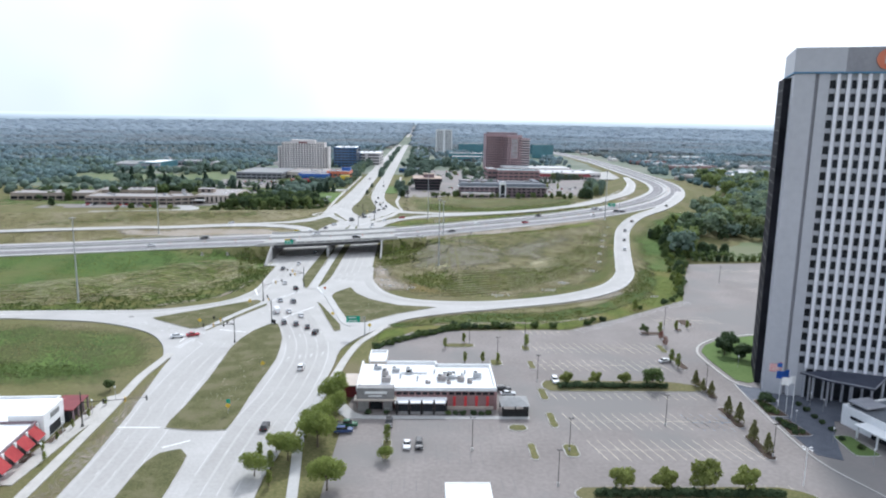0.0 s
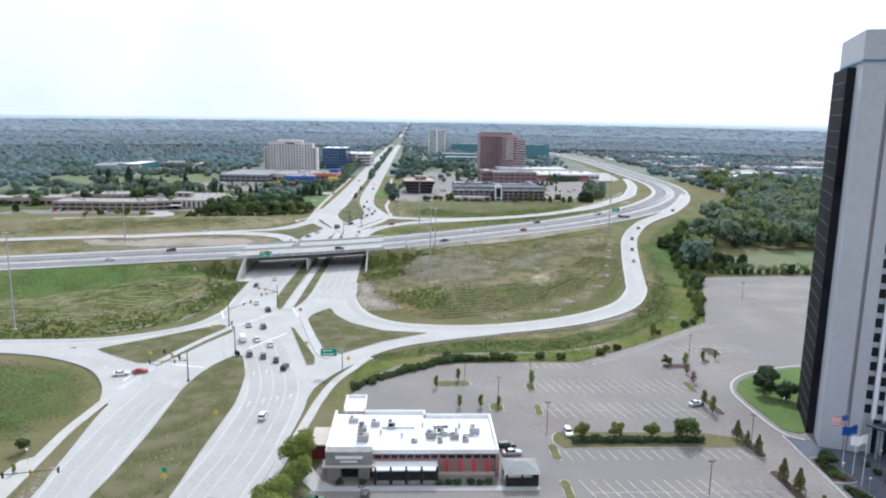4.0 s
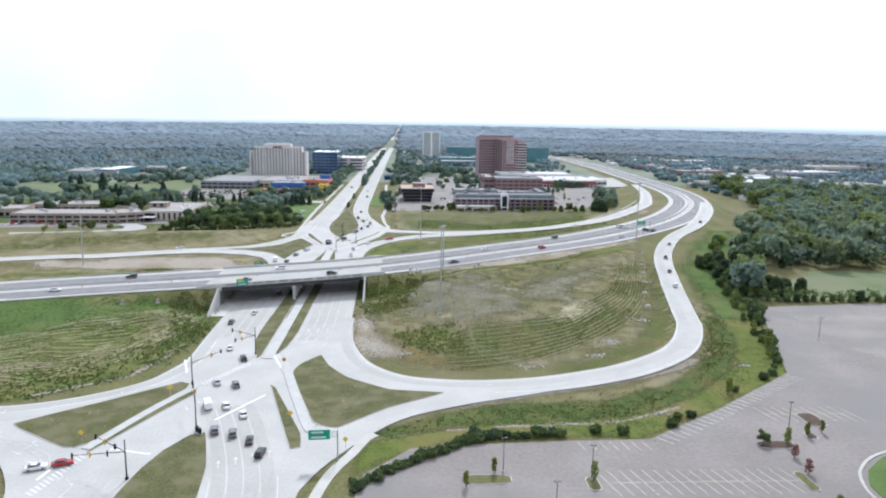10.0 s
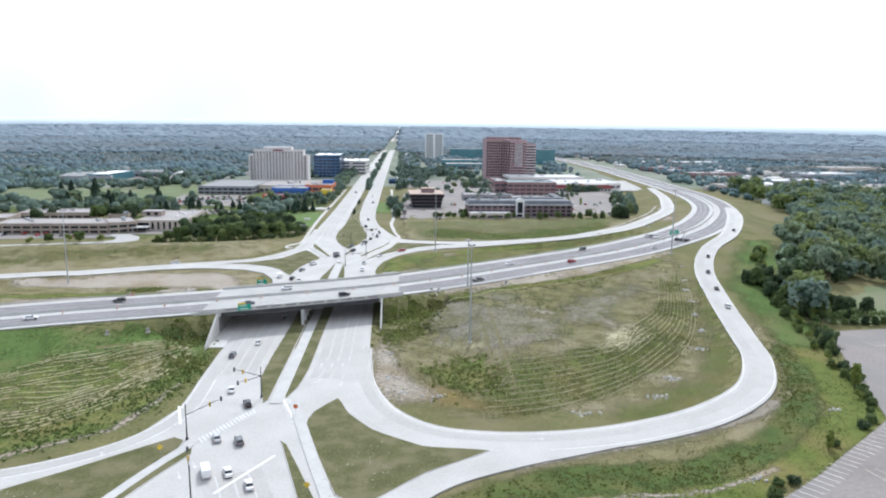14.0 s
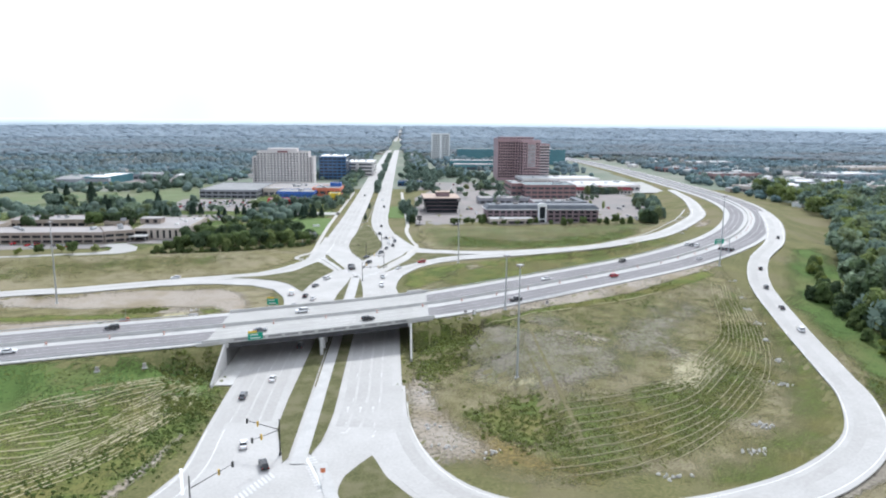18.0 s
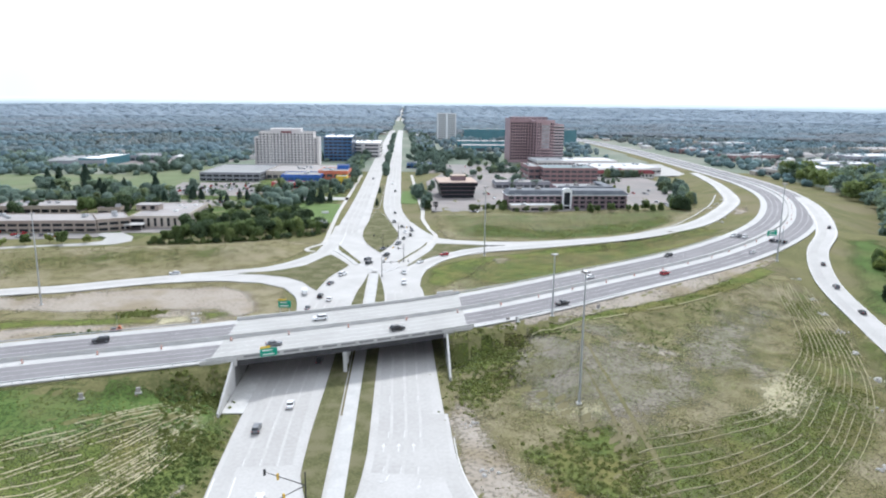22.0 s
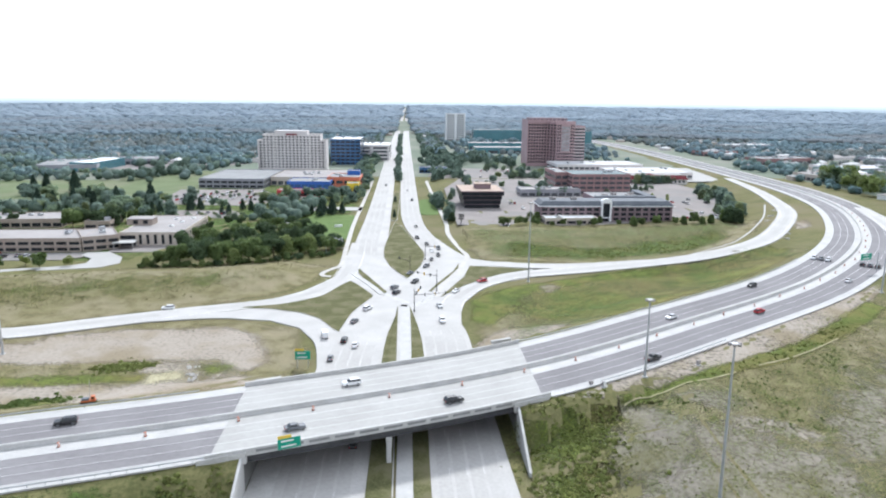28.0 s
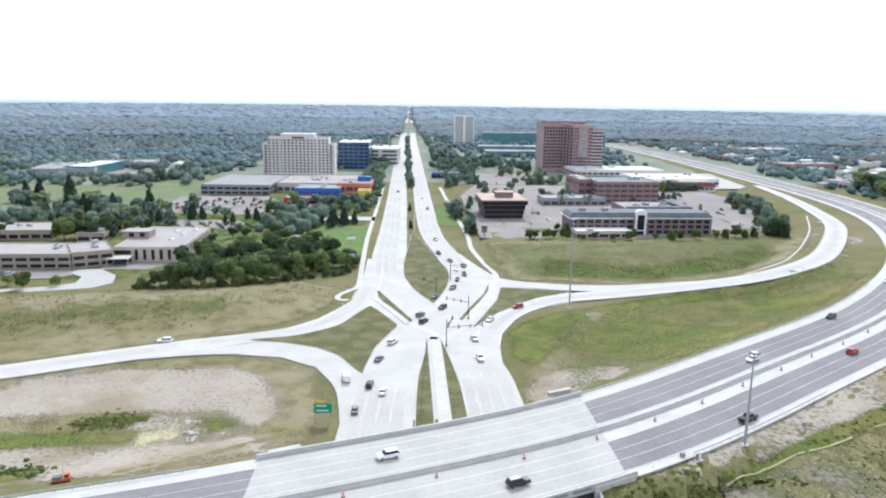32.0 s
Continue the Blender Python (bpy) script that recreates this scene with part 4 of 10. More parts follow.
STONE = material("grey_stone_cladding", (0.20, 0.195, 0.19), (0.29, 0.28, 0.27), 0.85, 0.6, 4)
PAVER = material("grey_paver", (0.082, 0.09, 0.112), (0.125, 0.132, 0.155), 0.85, 0.3, 2)
BLUETRIM = material("blue_trim", (0.08, 0.20, 0.33), (0.10, 0.25, 0.4), 0.5)


def set_at(src, m):
    o = src.copy()
    scene.collection.objects.link(o)
    o.matrix_basis = m
    return o


def panes(parent, x0, y0, z0, nx, nz, dx, dz, w, h, mat=GLASSD, rz=0, depth=0.12, name="window", skip=None):
    """Window panes with a thin frame, on a wall that runs from (x0, y0) at the angle rz in the parent's frame; outward is to the right of it."""
    bm = bmesh.new()
    box(bm, -w / 2, -depth, 0, w / 2, 0.05, h, 0.03)
    first = part(name, bm, mat, parent)
    u = Vector((math.cos(radians(rz)), math.sin(radians(rz))))
    done = False
    for k in range(nz):
        for i in range(nx):
            if skip and skip(i, k):
                continue
            m = pose(x0 + u.x * (i + 0.5) * dx, y0 + u.y * (i + 0.5) * dx, z0 + k * dz, 0, 0, rz)
            if not done:
                first.matrix_basis, done = m, True
            else:
                set_at(first, m)


def mass(root, x0, y0, x1, y1, z0, z1, wall, roof=None, name="wall", lip=0.5, roof_name="roof"):
    """A block of a building: walls with a parapet and a roof set down behind it."""
    part(name, boxed(x0, y0, z0, x1, y1, z1 - lip, 0.04), wall, root)
    bm = bmesh.new()
    t = 0.35
    for a in ((x0, y0, x1, y0 + t), (x0, y1 - t, x1, y1), (x0, y0 + t, x0 + t, y1 - t), (x1 - t, y0 + t, x1, y1 - t)):
        box(bm, a[0], a[1], z1 - lip, a[2], a[3], z1)
    part("parapet", bm, wall, root)
    if roof:
        part(roof_name, boxed(x0 + t, y0 + t, z1 - lip, x1 - t, y1 - t, z1 - lip + 0.12), roof, root)


def rooftop_unit(root, x, y, z, w=2.2, d=1.6, h=1.3, mat=None):
    bm = bmesh.new()
    box(bm, x - w / 2, y - d / 2, z + 0.15, x + w / 2, y + d / 2, z + h, 0.05)
    box(bm, x - w / 2 + 0.1, y - d / 2 + 0.1, z, x + w / 2 - 0.1, y + d / 2 - 0.1, z + 0.15)
    u = part("rooftop_unit", bm, mat or STEEL, root)
    bm = bmesh.new()
    tube(bm, (x - w * 0.2, y, z + h), (x - w * 0.2, y, z + h + 0.18), d * 0.3, d * 0.28, 12)
    part("fan", bm, BLACK, u)


# ---- office tower with white fins ----
def build_tower():
    root = thing("office_tower", 157, -205.5, 0, -22, "tall grey precast office tower with white vertical fins and dark windows", "office building")
    H, W, D = 101, 46, 30
    part("end_wall", boxed(0.9, 0, 0, 6.2, 8, H - 7, 0.05), TOWERW, root, "plain grey precast end wall")
    part("end_wall", boxed(7.1, 0.1, 0, 9.9, 8, H - 7, 0.05), TOWERW, root, "plain grey precast end wall")
    part("reveal", boxed(6.2, 0.7, 0, 7.1, 8, H - 7), SPANDREL, root)
    part("core", boxed(0.92, 8, 0, W, D, H - 7), TOWERW, root)
    part("glazed_side", boxed(-1.0, 8.1, 0, 0.9, 27.5, 93.2, 0.05), BAYD, root, "dark glass side bay")
    for k in range(23):
        part("side_mullion", boxed(-1.08, 8.0, 3.9 + 3.9 * k, -0.95, 27.6, 4.1 + 3.9 * k), BLACK, root)
    part("back_plane", boxed(9.9, 1.1, 0, W, 8, H - 7), TOWERW, root)
    part("crown", boxed(0.65, -0.25, H - 6.6, 13.5, D, H, 0.06), TOWERW, root)
    part("crown", boxed(13.5, -0.15, H - 6.6, W + 0.3, D, H, 0.06), SPANDREL, root, "darker grey crown panel with the sign")
    part("trim_band", boxed(0.55, -0.35, H - 7.0, W + 0.35, D, H - 6.6), BLUETRIM, root, "thin blue band under the crown")
    nb = 13
    for i in range(nb + 1):
        x = 11.6 + 2.55 * i
        part("fin", boxed(x, 0.1, 9.2, x + 0.85, 1.3, H - 7, 0.06), TOWERF, root, "white vertical fin")
    dz = (H - 7 - 7) / 24.0
    panes(root, 12.45, 1.1, 6.6 + dz, nb, 23, 2.55, dz, 1.68, dz * 0.62, GLASSD, depth=0.1)
    panes(root, 10.0, 1.1, 6.6 + dz, 1, 23, 1.6, dz, 1.5, dz * 0.62, GLASSD, depth=0.1)
    for i in range(nb):
        x = 12.6 + 2.55 * i
        part("lobby_glazing", boxed(x - 0.35, 0.9, 0.2, x + 1.5, 1.1, 8.8), GLASSD, root)
        part("lobby_column", boxed(x - 1.0, 0.0, 0, x - 0.4, 1.4, 9.2, 0.05), TOWERW, root)
    # round sign: plain disc with a pale triangle, and a plain bar for the lettering
    bm = bmesh.new()
    bmesh.ops.create_cone(bm, cap_ends=True, segments=32, radius1=2.7, radius2=2.7, depth=0.3, matrix=Matrix.Translation((23.2, -0.35, H - 3.3)) @ Matrix.Rotation(radians(90), 4, "X"))
    disc = part("sign_disc", bm, CORAL, root, "round orange sign")
    bm = bmesh.new()
    vs = [bm.verts.new((23.2 + 1.5 * math.cos(a), -0.56, H - 3.3 + 1.5 * math.sin(a))) for a in (0, radians(120), radians(240))]
    bm.faces.new(vs)
    bmesh.ops.solidify(bm, geom=list(bm.faces), thickness=0.05)
    part("sign_mark", bm, PAINT, disc)
    part("sign_bar", boxed(28.6, -0.4, H - 5, 40, -0.2, H - 1.8, 0.05), PANEL, root)
    bm = bmesh.new()
    for x, y in ((23.7, 3), (24.4, 3.4), (30, 8)):
        tube(bm, (x, y, H), (x, y, H + 1.8), 0.12, 0.08, 6)
    part("roof_aerial", bm, STEEL, root)
    # entrance canopy
    CANOPY = material("dark_canopy_metal", (0.035, 0.04, 0.06), (0.06, 0.065, 0.09), 0.5, 0.5, 3)
    bm = bmesh.new()
    top = [bm.verts.new(p) for p in ((10.4, -1.6, 8.4), (17, -5.6, 8.2), (28.5, -8.4, 8.2), (33, -0.1, 9.6), (19.6, -0.1, 9.6))]
    f = bm.faces.new(top)
    r = bmesh.ops.extrude_face_region(bm, geom=[f])
    for v in r["geom"]:
        if isinstance(v, bmesh.types.BMVert):
            v.co.z -= 0.55
    bmesh.ops.recalc_face_normals(bm, faces=bm.faces)
    cano = part("canopy", bm, CANOPY, root, "dark folded entrance canopy")
    for a, b in (((10.4, -1.6, 8.45), (17, -5.6, 8.25)), ((17, -5.6, 8.25), (28.5, -8.4, 8.25)), ((28.5, -8.4, 8.25), (33, -0.1, 9.65))):
        bm = bmesh.new()
        tube(bm, a, b, 0.16, 0.16, 6)
        part("canopy_edge", bm, SPANDREL, cano, "pale grey canopy edge")
    for x, y in ((13, -2.4), (17.5, -4.8), (23, -6.2), (28, -7.4)):
        part("canopy_post", boxed(x - 0.25, y - 0.25, 0, x + 0.25, y + 0.25, 7.9), SPANDREL, cano)


build_tower()


def build_pavilion():
    """The low white building beside the tower plaza."""
    root = thing("banquet_pavilion", 169, -228, 0, 15, "low white pavilion with a dark flat roof and white canopy", "building")
    mass(root, 0, -34, 34, 0, 0, 5.6, WHITE, DARKR, lip=0.6)
    part("window_band", boxed(-0.12, -30, 2.6, 0, -3, 3.4, 0.02), GLASSD, root)
    part("canopy", boxed(-4.2, -22, 3.2, 0.5, -8, 3.7, 0.08), WHITE, root, "white canopy over the entrance")
    for y in (-21, -15, -9):
        part("canopy_post", boxed(-4, y - 0.2, 0, -3.6, y + 0.2, 3.2), WHITE, root)
    part("stone_base", boxed(-0.3, -33, 0, 0, -24, 2.2, 0.04), BEIGE, root)
    part("entrance", boxed(-0.15, -20, 0.1, 0, -10, 2.5), GLASSD, root)
    part("rooftop_dome", boxed(2, -6, 5.6, 9, 0.5, 6.6, 0.5), SPANDREL, root)
    for y in (-12, -20, -28):
        rooftop_unit(root, 14, y, 5.2)


build_pavilion()


# ---- restaurant in the parking lot ----
def build_restaurant():
    root = thing("restaurant", 36.4, -219.3, 0, 0, "single-storey restaurant with white flat roof and brick front", "restaurant")
    part("wall", boxed(0.2, 0, 0, 39, 22, 5.2, 0.04), BRICK, root, "red brick walls")
    part("wall", boxed(2, 22, 0, 7.5, 31, 6.0, 0.04), BEIGE, root)
    part("roof", boxed(0.6, 0.4, 5.2, 38.6, 21.6, 5.35), WHITE, root, "bright white membrane roof")
    part("roof", boxed(2.3, 22, 5.9, 7.2, 30.7, 6.05), WHITE, root)
    bm = bmesh.new()
    for a in ((0, 0, 39.2, 0.5), (22.5, 19.3, 39.2, 19.8), (7.5, 21.7, 22.5, 22.2), (0, 0.5, 0.5, 22.2), (38.7, 0.5, 39.2, 19.3), (22.3, 19.3, 22.8, 22.2)):
        box(bm, a[0], a[1], 5.0, a[2], a[3], 6.2, 0.03)
    for a in ((2, 30.6, 7.5, 31), (2, 22, 2.4, 30.6), (7.1, 22, 7.5, 30.6)):
        box(bm, a[0], a[1], 6.0, a[2], a[3], 6.8, 0.03)
    part("parapet", bm, WHITE, root, "white capped parapet")
    # sign block
    sb = part("sign_block", boxed(0.4, -2.8, 3.9, 10.6, 0, 7.0, 0.05), STONE, root, "grey sign block over the entrance")
    part("sign_bar", boxed(2.6, -2.95, 5.4, 8.6, -2.8, 6.1, 0.02), PAINT, sb)
    part("sign_bar", boxed(3.6, -2.95, 4.6, 7.4, -2.8, 4.95, 0.02), PAINT, sb)
    part("canopy", boxed(-0.4, -3.3, 3.4, 11.2, 0.2, 3.9, 0.05), BEIGE, root, "pale canopy edge")
    part("stone_front", boxed(0.6, -2.2, 0, 3.6, 0, 3.4, 0.04), STONE, root)
    part("stone_front", boxed(7.6, -2.2, 0, 10.2, 0, 3.4, 0.04), STONE, root)
    part("entrance_door", boxed(3.9, -0.6, 0, 7.3, -0.3, 3.0), GLASSD, root, "dark glazed entrance doors")
    # patio
    part("patio_roof", boxed(10.8, -4.2, 3.1, 25.2, 0, 3.45, 0.05), WHITE, root, "white patio roof slab")
    for i in range(5):
        x = 11.2 + i * 3.4
        part("patio_post", boxed(x, -4.3, 0, x + 0.45, -3.85, 4.1 if i else 3.9, 0.03), BLACK, root, "black patio post")
    for i in range(4):
        x = 11.8 + i * 3.4
        part("patio_screen", boxed(x, -4.1, 0.9, x + 2.7, -4.0, 2.9), GLASSD, root)
        part("patio_rail", boxed(x, -4.15, 0.1, x + 2.7, -4.0, 0.85), STONE, root)
    panes(root, 11, 0, 4.1, 8, 1, 1.8, 1, 1.4, 0.8, GLASSD)
    panes(root, 25.6, 0, 4.1, 7, 1, 1.9, 1, 1.5, 0.8, GLASSD)
    for i in range(4):
        x = 27 + i * 3.1
        part("banner", boxed(x, -0.25, 0.8, x + 0.75, -0.05, 3.7, 0.02), REDP, root, "bright red wall panel")
    part("base_band", boxed(25, -0.35, 0, 39, 0, 0.8, 0.03), BEIGE, root)
    part("brick_pier", boxed(38.4, -0.8, 0, 39.2, 0, 5.0, 0.03), BRICK, root)
    # west wing
    part("west_wing", boxed(-4.2, 8, 0, 0, 17, 3.4, 0.04), MAROON, root, "dark red low side wing")
    part("west_roof", boxed(-4.6, 7.6, 3.4, 0, 17.4, 3.75, 0.04), BEIGE, root)
    # roof plant
    for x, y, w, d, h in ((8, 6.5, 2.6, 2, 1.6), (10.5, 15, 2.2, 1.8, 1.3), (14.5, 14, 1.8, 1.8, 1.6), (24, 8, 2.4, 2, 1.5), (27, 9.5, 1.6, 1.6, 1.2), (29.5, 7.5, 2, 1.6, 1.3), (34.5, 10.5, 2.4, 2, 1.7), (7.5, 11, 2, 2, 1.5), (5, 17, 2.4, 1.4, 1.2), (32, 6, 1.4, 1.4, 0.9), (20, 5.5, 1.6, 1, 0.7), (26, 5.5, 1.2, 1.2, 0.9)):
        rooftop_unit(root, x, y, 5.35, w, d, h, STEEL if (x * 7) % 2 > 0.8 else PALER)
    for x, y in ((25, 12), (26.3, 12.2), (12, 10), (31, 13.5), (22, 14), (27.6, 12.4), (23.5, 10.5), (30, 11), (17, 8)):
        bm = bmesh.new()
        tube(bm, (x, y, 5.35), (x, y, 6.4), 0.3, 0.26, 10)
        tube(bm, (x, y, 6.4), (x, y, 6.6), 0.46, 0.4, 10)
        part("vent", bm, STEEL, root)
    for x0, y0, x1, y1 in ((22.5, 9.0, 30.5, 9.4), (28.2, 9.4, 28.7, 13.4), (9.0, 8.0, 9.4, 14.0), (31.5, 8.4, 34.0, 8.8), (24.5, 13.2, 28.2, 13.7), (12, 12.4, 20, 12.6)):
        part("duct", boxed(x0, y0, 5.5, x1, y1, 6.0, 0.05), STEEL, root, "galvanised roof duct")
    for x, y, w, d in ((25.5, 10.2, 1.6, 1.1), (33.6, 11.9, 1.5, 1.2), (13.6, 12.9, 1.3, 1.1), (6.6, 13.6, 1.2, 1.0)):
        part("condenser", boxed(x, y, 5.4, x + w, y + d, 6.5, 0.06), BLACK, root, "dark condenser unit on the roof")


build_restaurant()


def build_gazebo():
    root = thing("service_shed", 76.6, -225, 0, 0, "dark timber enclosure with grey hipped roof", "shed")
    for x, y in ((0, 0), (3.4, 0), (6.8, 0), (0, 6.6), (6.8, 6.6)):
        part("post", boxed(x, y, 0, x + 0.4, y + 0.4, 3.2, 0.02), BLACK, root)
    part("screen", boxed(0.4, 0.1, 0, 6.9, 0.25, 2.2), BLACK, root)
    part("screen", boxed(7.0, 0.3, 0, 7.15, 6.7, 2.2), BLACK, root)
    bm = bmesh.new()
    base = [bm.verts.new(p) for p in ((-0.4, -0.4, 3.2), (7.6, -0.4, 3.2), (7.6, 7.4, 3.2), (-0.4, 7.4, 3.2))]
    ridge = [bm.verts.new(p) for p in ((2.2, 3.5, 4.4), (5, 3.5, 4.4))]
    for f in ((base[0], base[1], ridge[1], ridge[0]), (base[1], base[2], ridge[1]), (base[2], base[3], ridge[0], ridge[1]), (base[3], base[0], ridge[0]), base[::-1]):
        bm.faces.new(f)
    part("roof", bm, GREYR, root)


build_gazebo()


# ---- street restaurant west of the arterial ----
def build_cafe():
    root = thing("shopfront_restaurant", -38, -250, 0, 3, "white and brick restaurant block with red awnings", "restaurant")
    mass(root, -34, -20, -1, 9, 0, 5.6, BRICKD, WHITE, lip=0.7)
    mass(root, -30, 9, -2.5, 26, 0, 5.4, WHITE, WHITE, lip=0.7)
    part("corner_block", boxed(-8, 9.5, 0, 0.4, 20.5, 6.8, 0.06), WHITE, root, "white rendered corner block")
    part("sign_oval", boxed(0.4, 13, 4.6, 0.55, 17.6, 5.9, 0.06), PANEL, root)
    part("shop_window", boxed(0.35, 12, 0.4, 0.48, 18, 2.8), GLASSD, root)
    part("side_roof", boxed(-4, 20.5, 3.2, 2.6, 31, 3.5, 0.05), MAROON, root, "dark red metal side roof")
    for y in (21, 24.2, 27.4, 30.4):
        part("side_post", boxed(2.1, y, 0, 2.5, y + 0.4, 3.2), BRICKD, root)
    part("side_glazing", boxed(-3.6, 21, 0, 1.2, 30.6, 3.1), GLASSD, root)
    for y in (-18, -12.5, -7, -1.5, 3.8):
        bm = bmesh.new()
        p = [(-1.0, y, 5.0), (-1.0, y + 4.2, 5.0), (1.4, y + 4.2, 2.6), (1.4, y, 2.6)]
        f = bm.faces.new([bm.verts.new(q) for q in p])
        bmesh.ops.solidify(bm, geom=[f], thickness=0.12)
        part("awning", bm, REDP, root, "bright red sloping awning")
        part("window", boxed(-1.0, y + 0.4, 0.5, -0.88, y + 3.8, 2.5), GLASSD, root)
        part("pilaster", boxed(-1.0, y + 4.4, 0, -0.6, y + 5.2, 5.2, 0.03), WHITE, root)
    for x, y in ((-16, 14), (-22, 16), (-13, 3), (-20, -4), (-10, -10), (-25, 5)):
        rooftop_unit(root, x, y, 5.0, 2.4, 2, 1.5)


build_cafe()


# ---- hotel and its neighbours ----
def build_hotel():
    root = thing("hotel", -149, 620, 0, -1, "tall beige hotel slab with stepped top and rows of windows", "hotel")
    W, H = 72, 42.0
    mass(root, 6, 0, 66, 22, 0, H, HOTELW, PALER, lip=0.8)
    mass(root, 0, 1, 6, 21, 0, H - 6, HOTELW, PALER, lip=0.8)
    mass(root, 66, 1, 72, 21, 0, H - 6, HOTELW, PALER, lip=0.8)
    part("roof_house", boxed(18, 3, H - 0.5, 52, 19, H + 3.4, 0.1), HOTELW, root)
    for x in (0, 18, 36, 53.5):
        part("rib", boxed(x + 0.3, -0.5, 0, x + 1.0, 0.2, H - 6 if x < 6 else H, 0.05), HOTELW, root)
    panes(root, 1.6, 0.0, 7, 18, 12, 3.83, 2.85, 2.3, 1.5, PANEW, skip=lambda i, k: k > 9 and i in (0, 17))
    part("sign_bar", boxed(30, -0.6, H - 1.2, 42, 0, H + 0.6, 0.03), MAROON, root)
    part("ground_floor", boxed(2, -0.6, 0, 70, 0, 5, 0.05), PANEL, root)


build_hotel()


def low_building(name, label, x, y, w, d, h, wall, roof, rz=0, bands=1, glass=PANEW, units=4, cat="building", lip=0.6, posts=0, z=0.0):
    """A flat-roofed low building with ribbons of windows split by piers, and plant on its roof."""
    root = thing(name, x, y, z, rz, label, cat)
    mass(root, 0, 0, w, d, -0.6, h, wall, roof, lip=lip)
    step = (h - 1.0) / bands
    for k in range(bands):
        z0 = 0.6 + k * step
        hh = step * 0.5
        n = max(2, int(w / (6 if y < 800 else 16)))
        panes(root, 0, 0, z0, n, 1, w / n, 1, w / n * 0.8, hh, glass, depth=0.08)
        n2 = max(2, int(d / (6 if y < 800 else 16)))
        panes(root, 0, d, z0, n2, 1, d / n2, 1, d / n2 * 0.8, hh, glass, rz=-90, depth=0.08)
        panes(root, w, 0, z0, n2, 1, d / n2, 1, d / n2 * 0.8, hh, glass, rz=90, depth=0.08)
    rnd = random.Random(int(abs(x) * 7 + abs(y)))
    for _ in range(units):
        rooftop_unit(root, rnd.uniform(0.15, 0.85) * w, rnd.uniform(0.2, 0.8) * d, h - lip + 0.1, rnd.uniform(2, 4), rnd.uniform(1.6, 3), rnd.uniform(1, 2))
    return root


low_building("convention_hall", "beige low convention hall with pale roof", -118, 520, 66, 70, 8, BEIGE, PALER, -3, 1, units=6)
low_building("parking_structure", "grey concrete parking structure with open decks", -178, 500, 58, 85, 8.5, SPANDREL, GREYR, -3, 2, GLASSD, 0)
low_building("showroom", "blue panelled showroom with ribbon windows", -94, 462, 36, 30, 10.5, BLUEP, GREYR, -2, 2, BLUEG, 3)
low_building("showroom_annex", "red panelled low annex", -100, 446, 38, 14, 5, REDP, GREYR, -2, 1, GLASSD, 1)
low_building("corner_showroom", "coral red panelled building", -62, 480, 28, 32, 12.5, CORAL, GREYR, -2, 2, PANEW, 2)
low_building("yellow_pavilion", "bright yellow panelled pavilion", -44, 462, 10, 14, 9, YELP, GREYR, -2, 1, PANEW, 0)
low_building("sign_tower", "blue panelled tower with a white sign", -46, 500, 11, 12, 16, BLUEP, GREYR, 0, 2, BLUEG, 0)
low_building("glass_office", "dark blue glass office block with white roof", -84, 735, 36, 60, 31, BLUEG, WHITE, -2, 7, GLASSD, 5, "office building")
low_building("white_roof_annex", "long low building with white roof", -60, 800, 46, 60, 20, HOTELW, WHITE, -2, 4, PANEW, 4)
low_building("leisure_centre", "low grey centre with pale roof and glazed end", -380, 622, 60, 80, 8, SPANDREL, GREYR, 12, 1, TEALG, 4)
low_building("leisure_hall", "low hall with sweeping white roof and teal glass wall", -352, 640, 26, 70, 9.5, TEALG, WHITE, -6, 1, TEALG, 1)
low_building("leisure_annex", "low grey annex behind the leisure hall", -372, 712, 80, 40, 7, SPANDREL, GREYR, 8, 1, PANEW, 3)


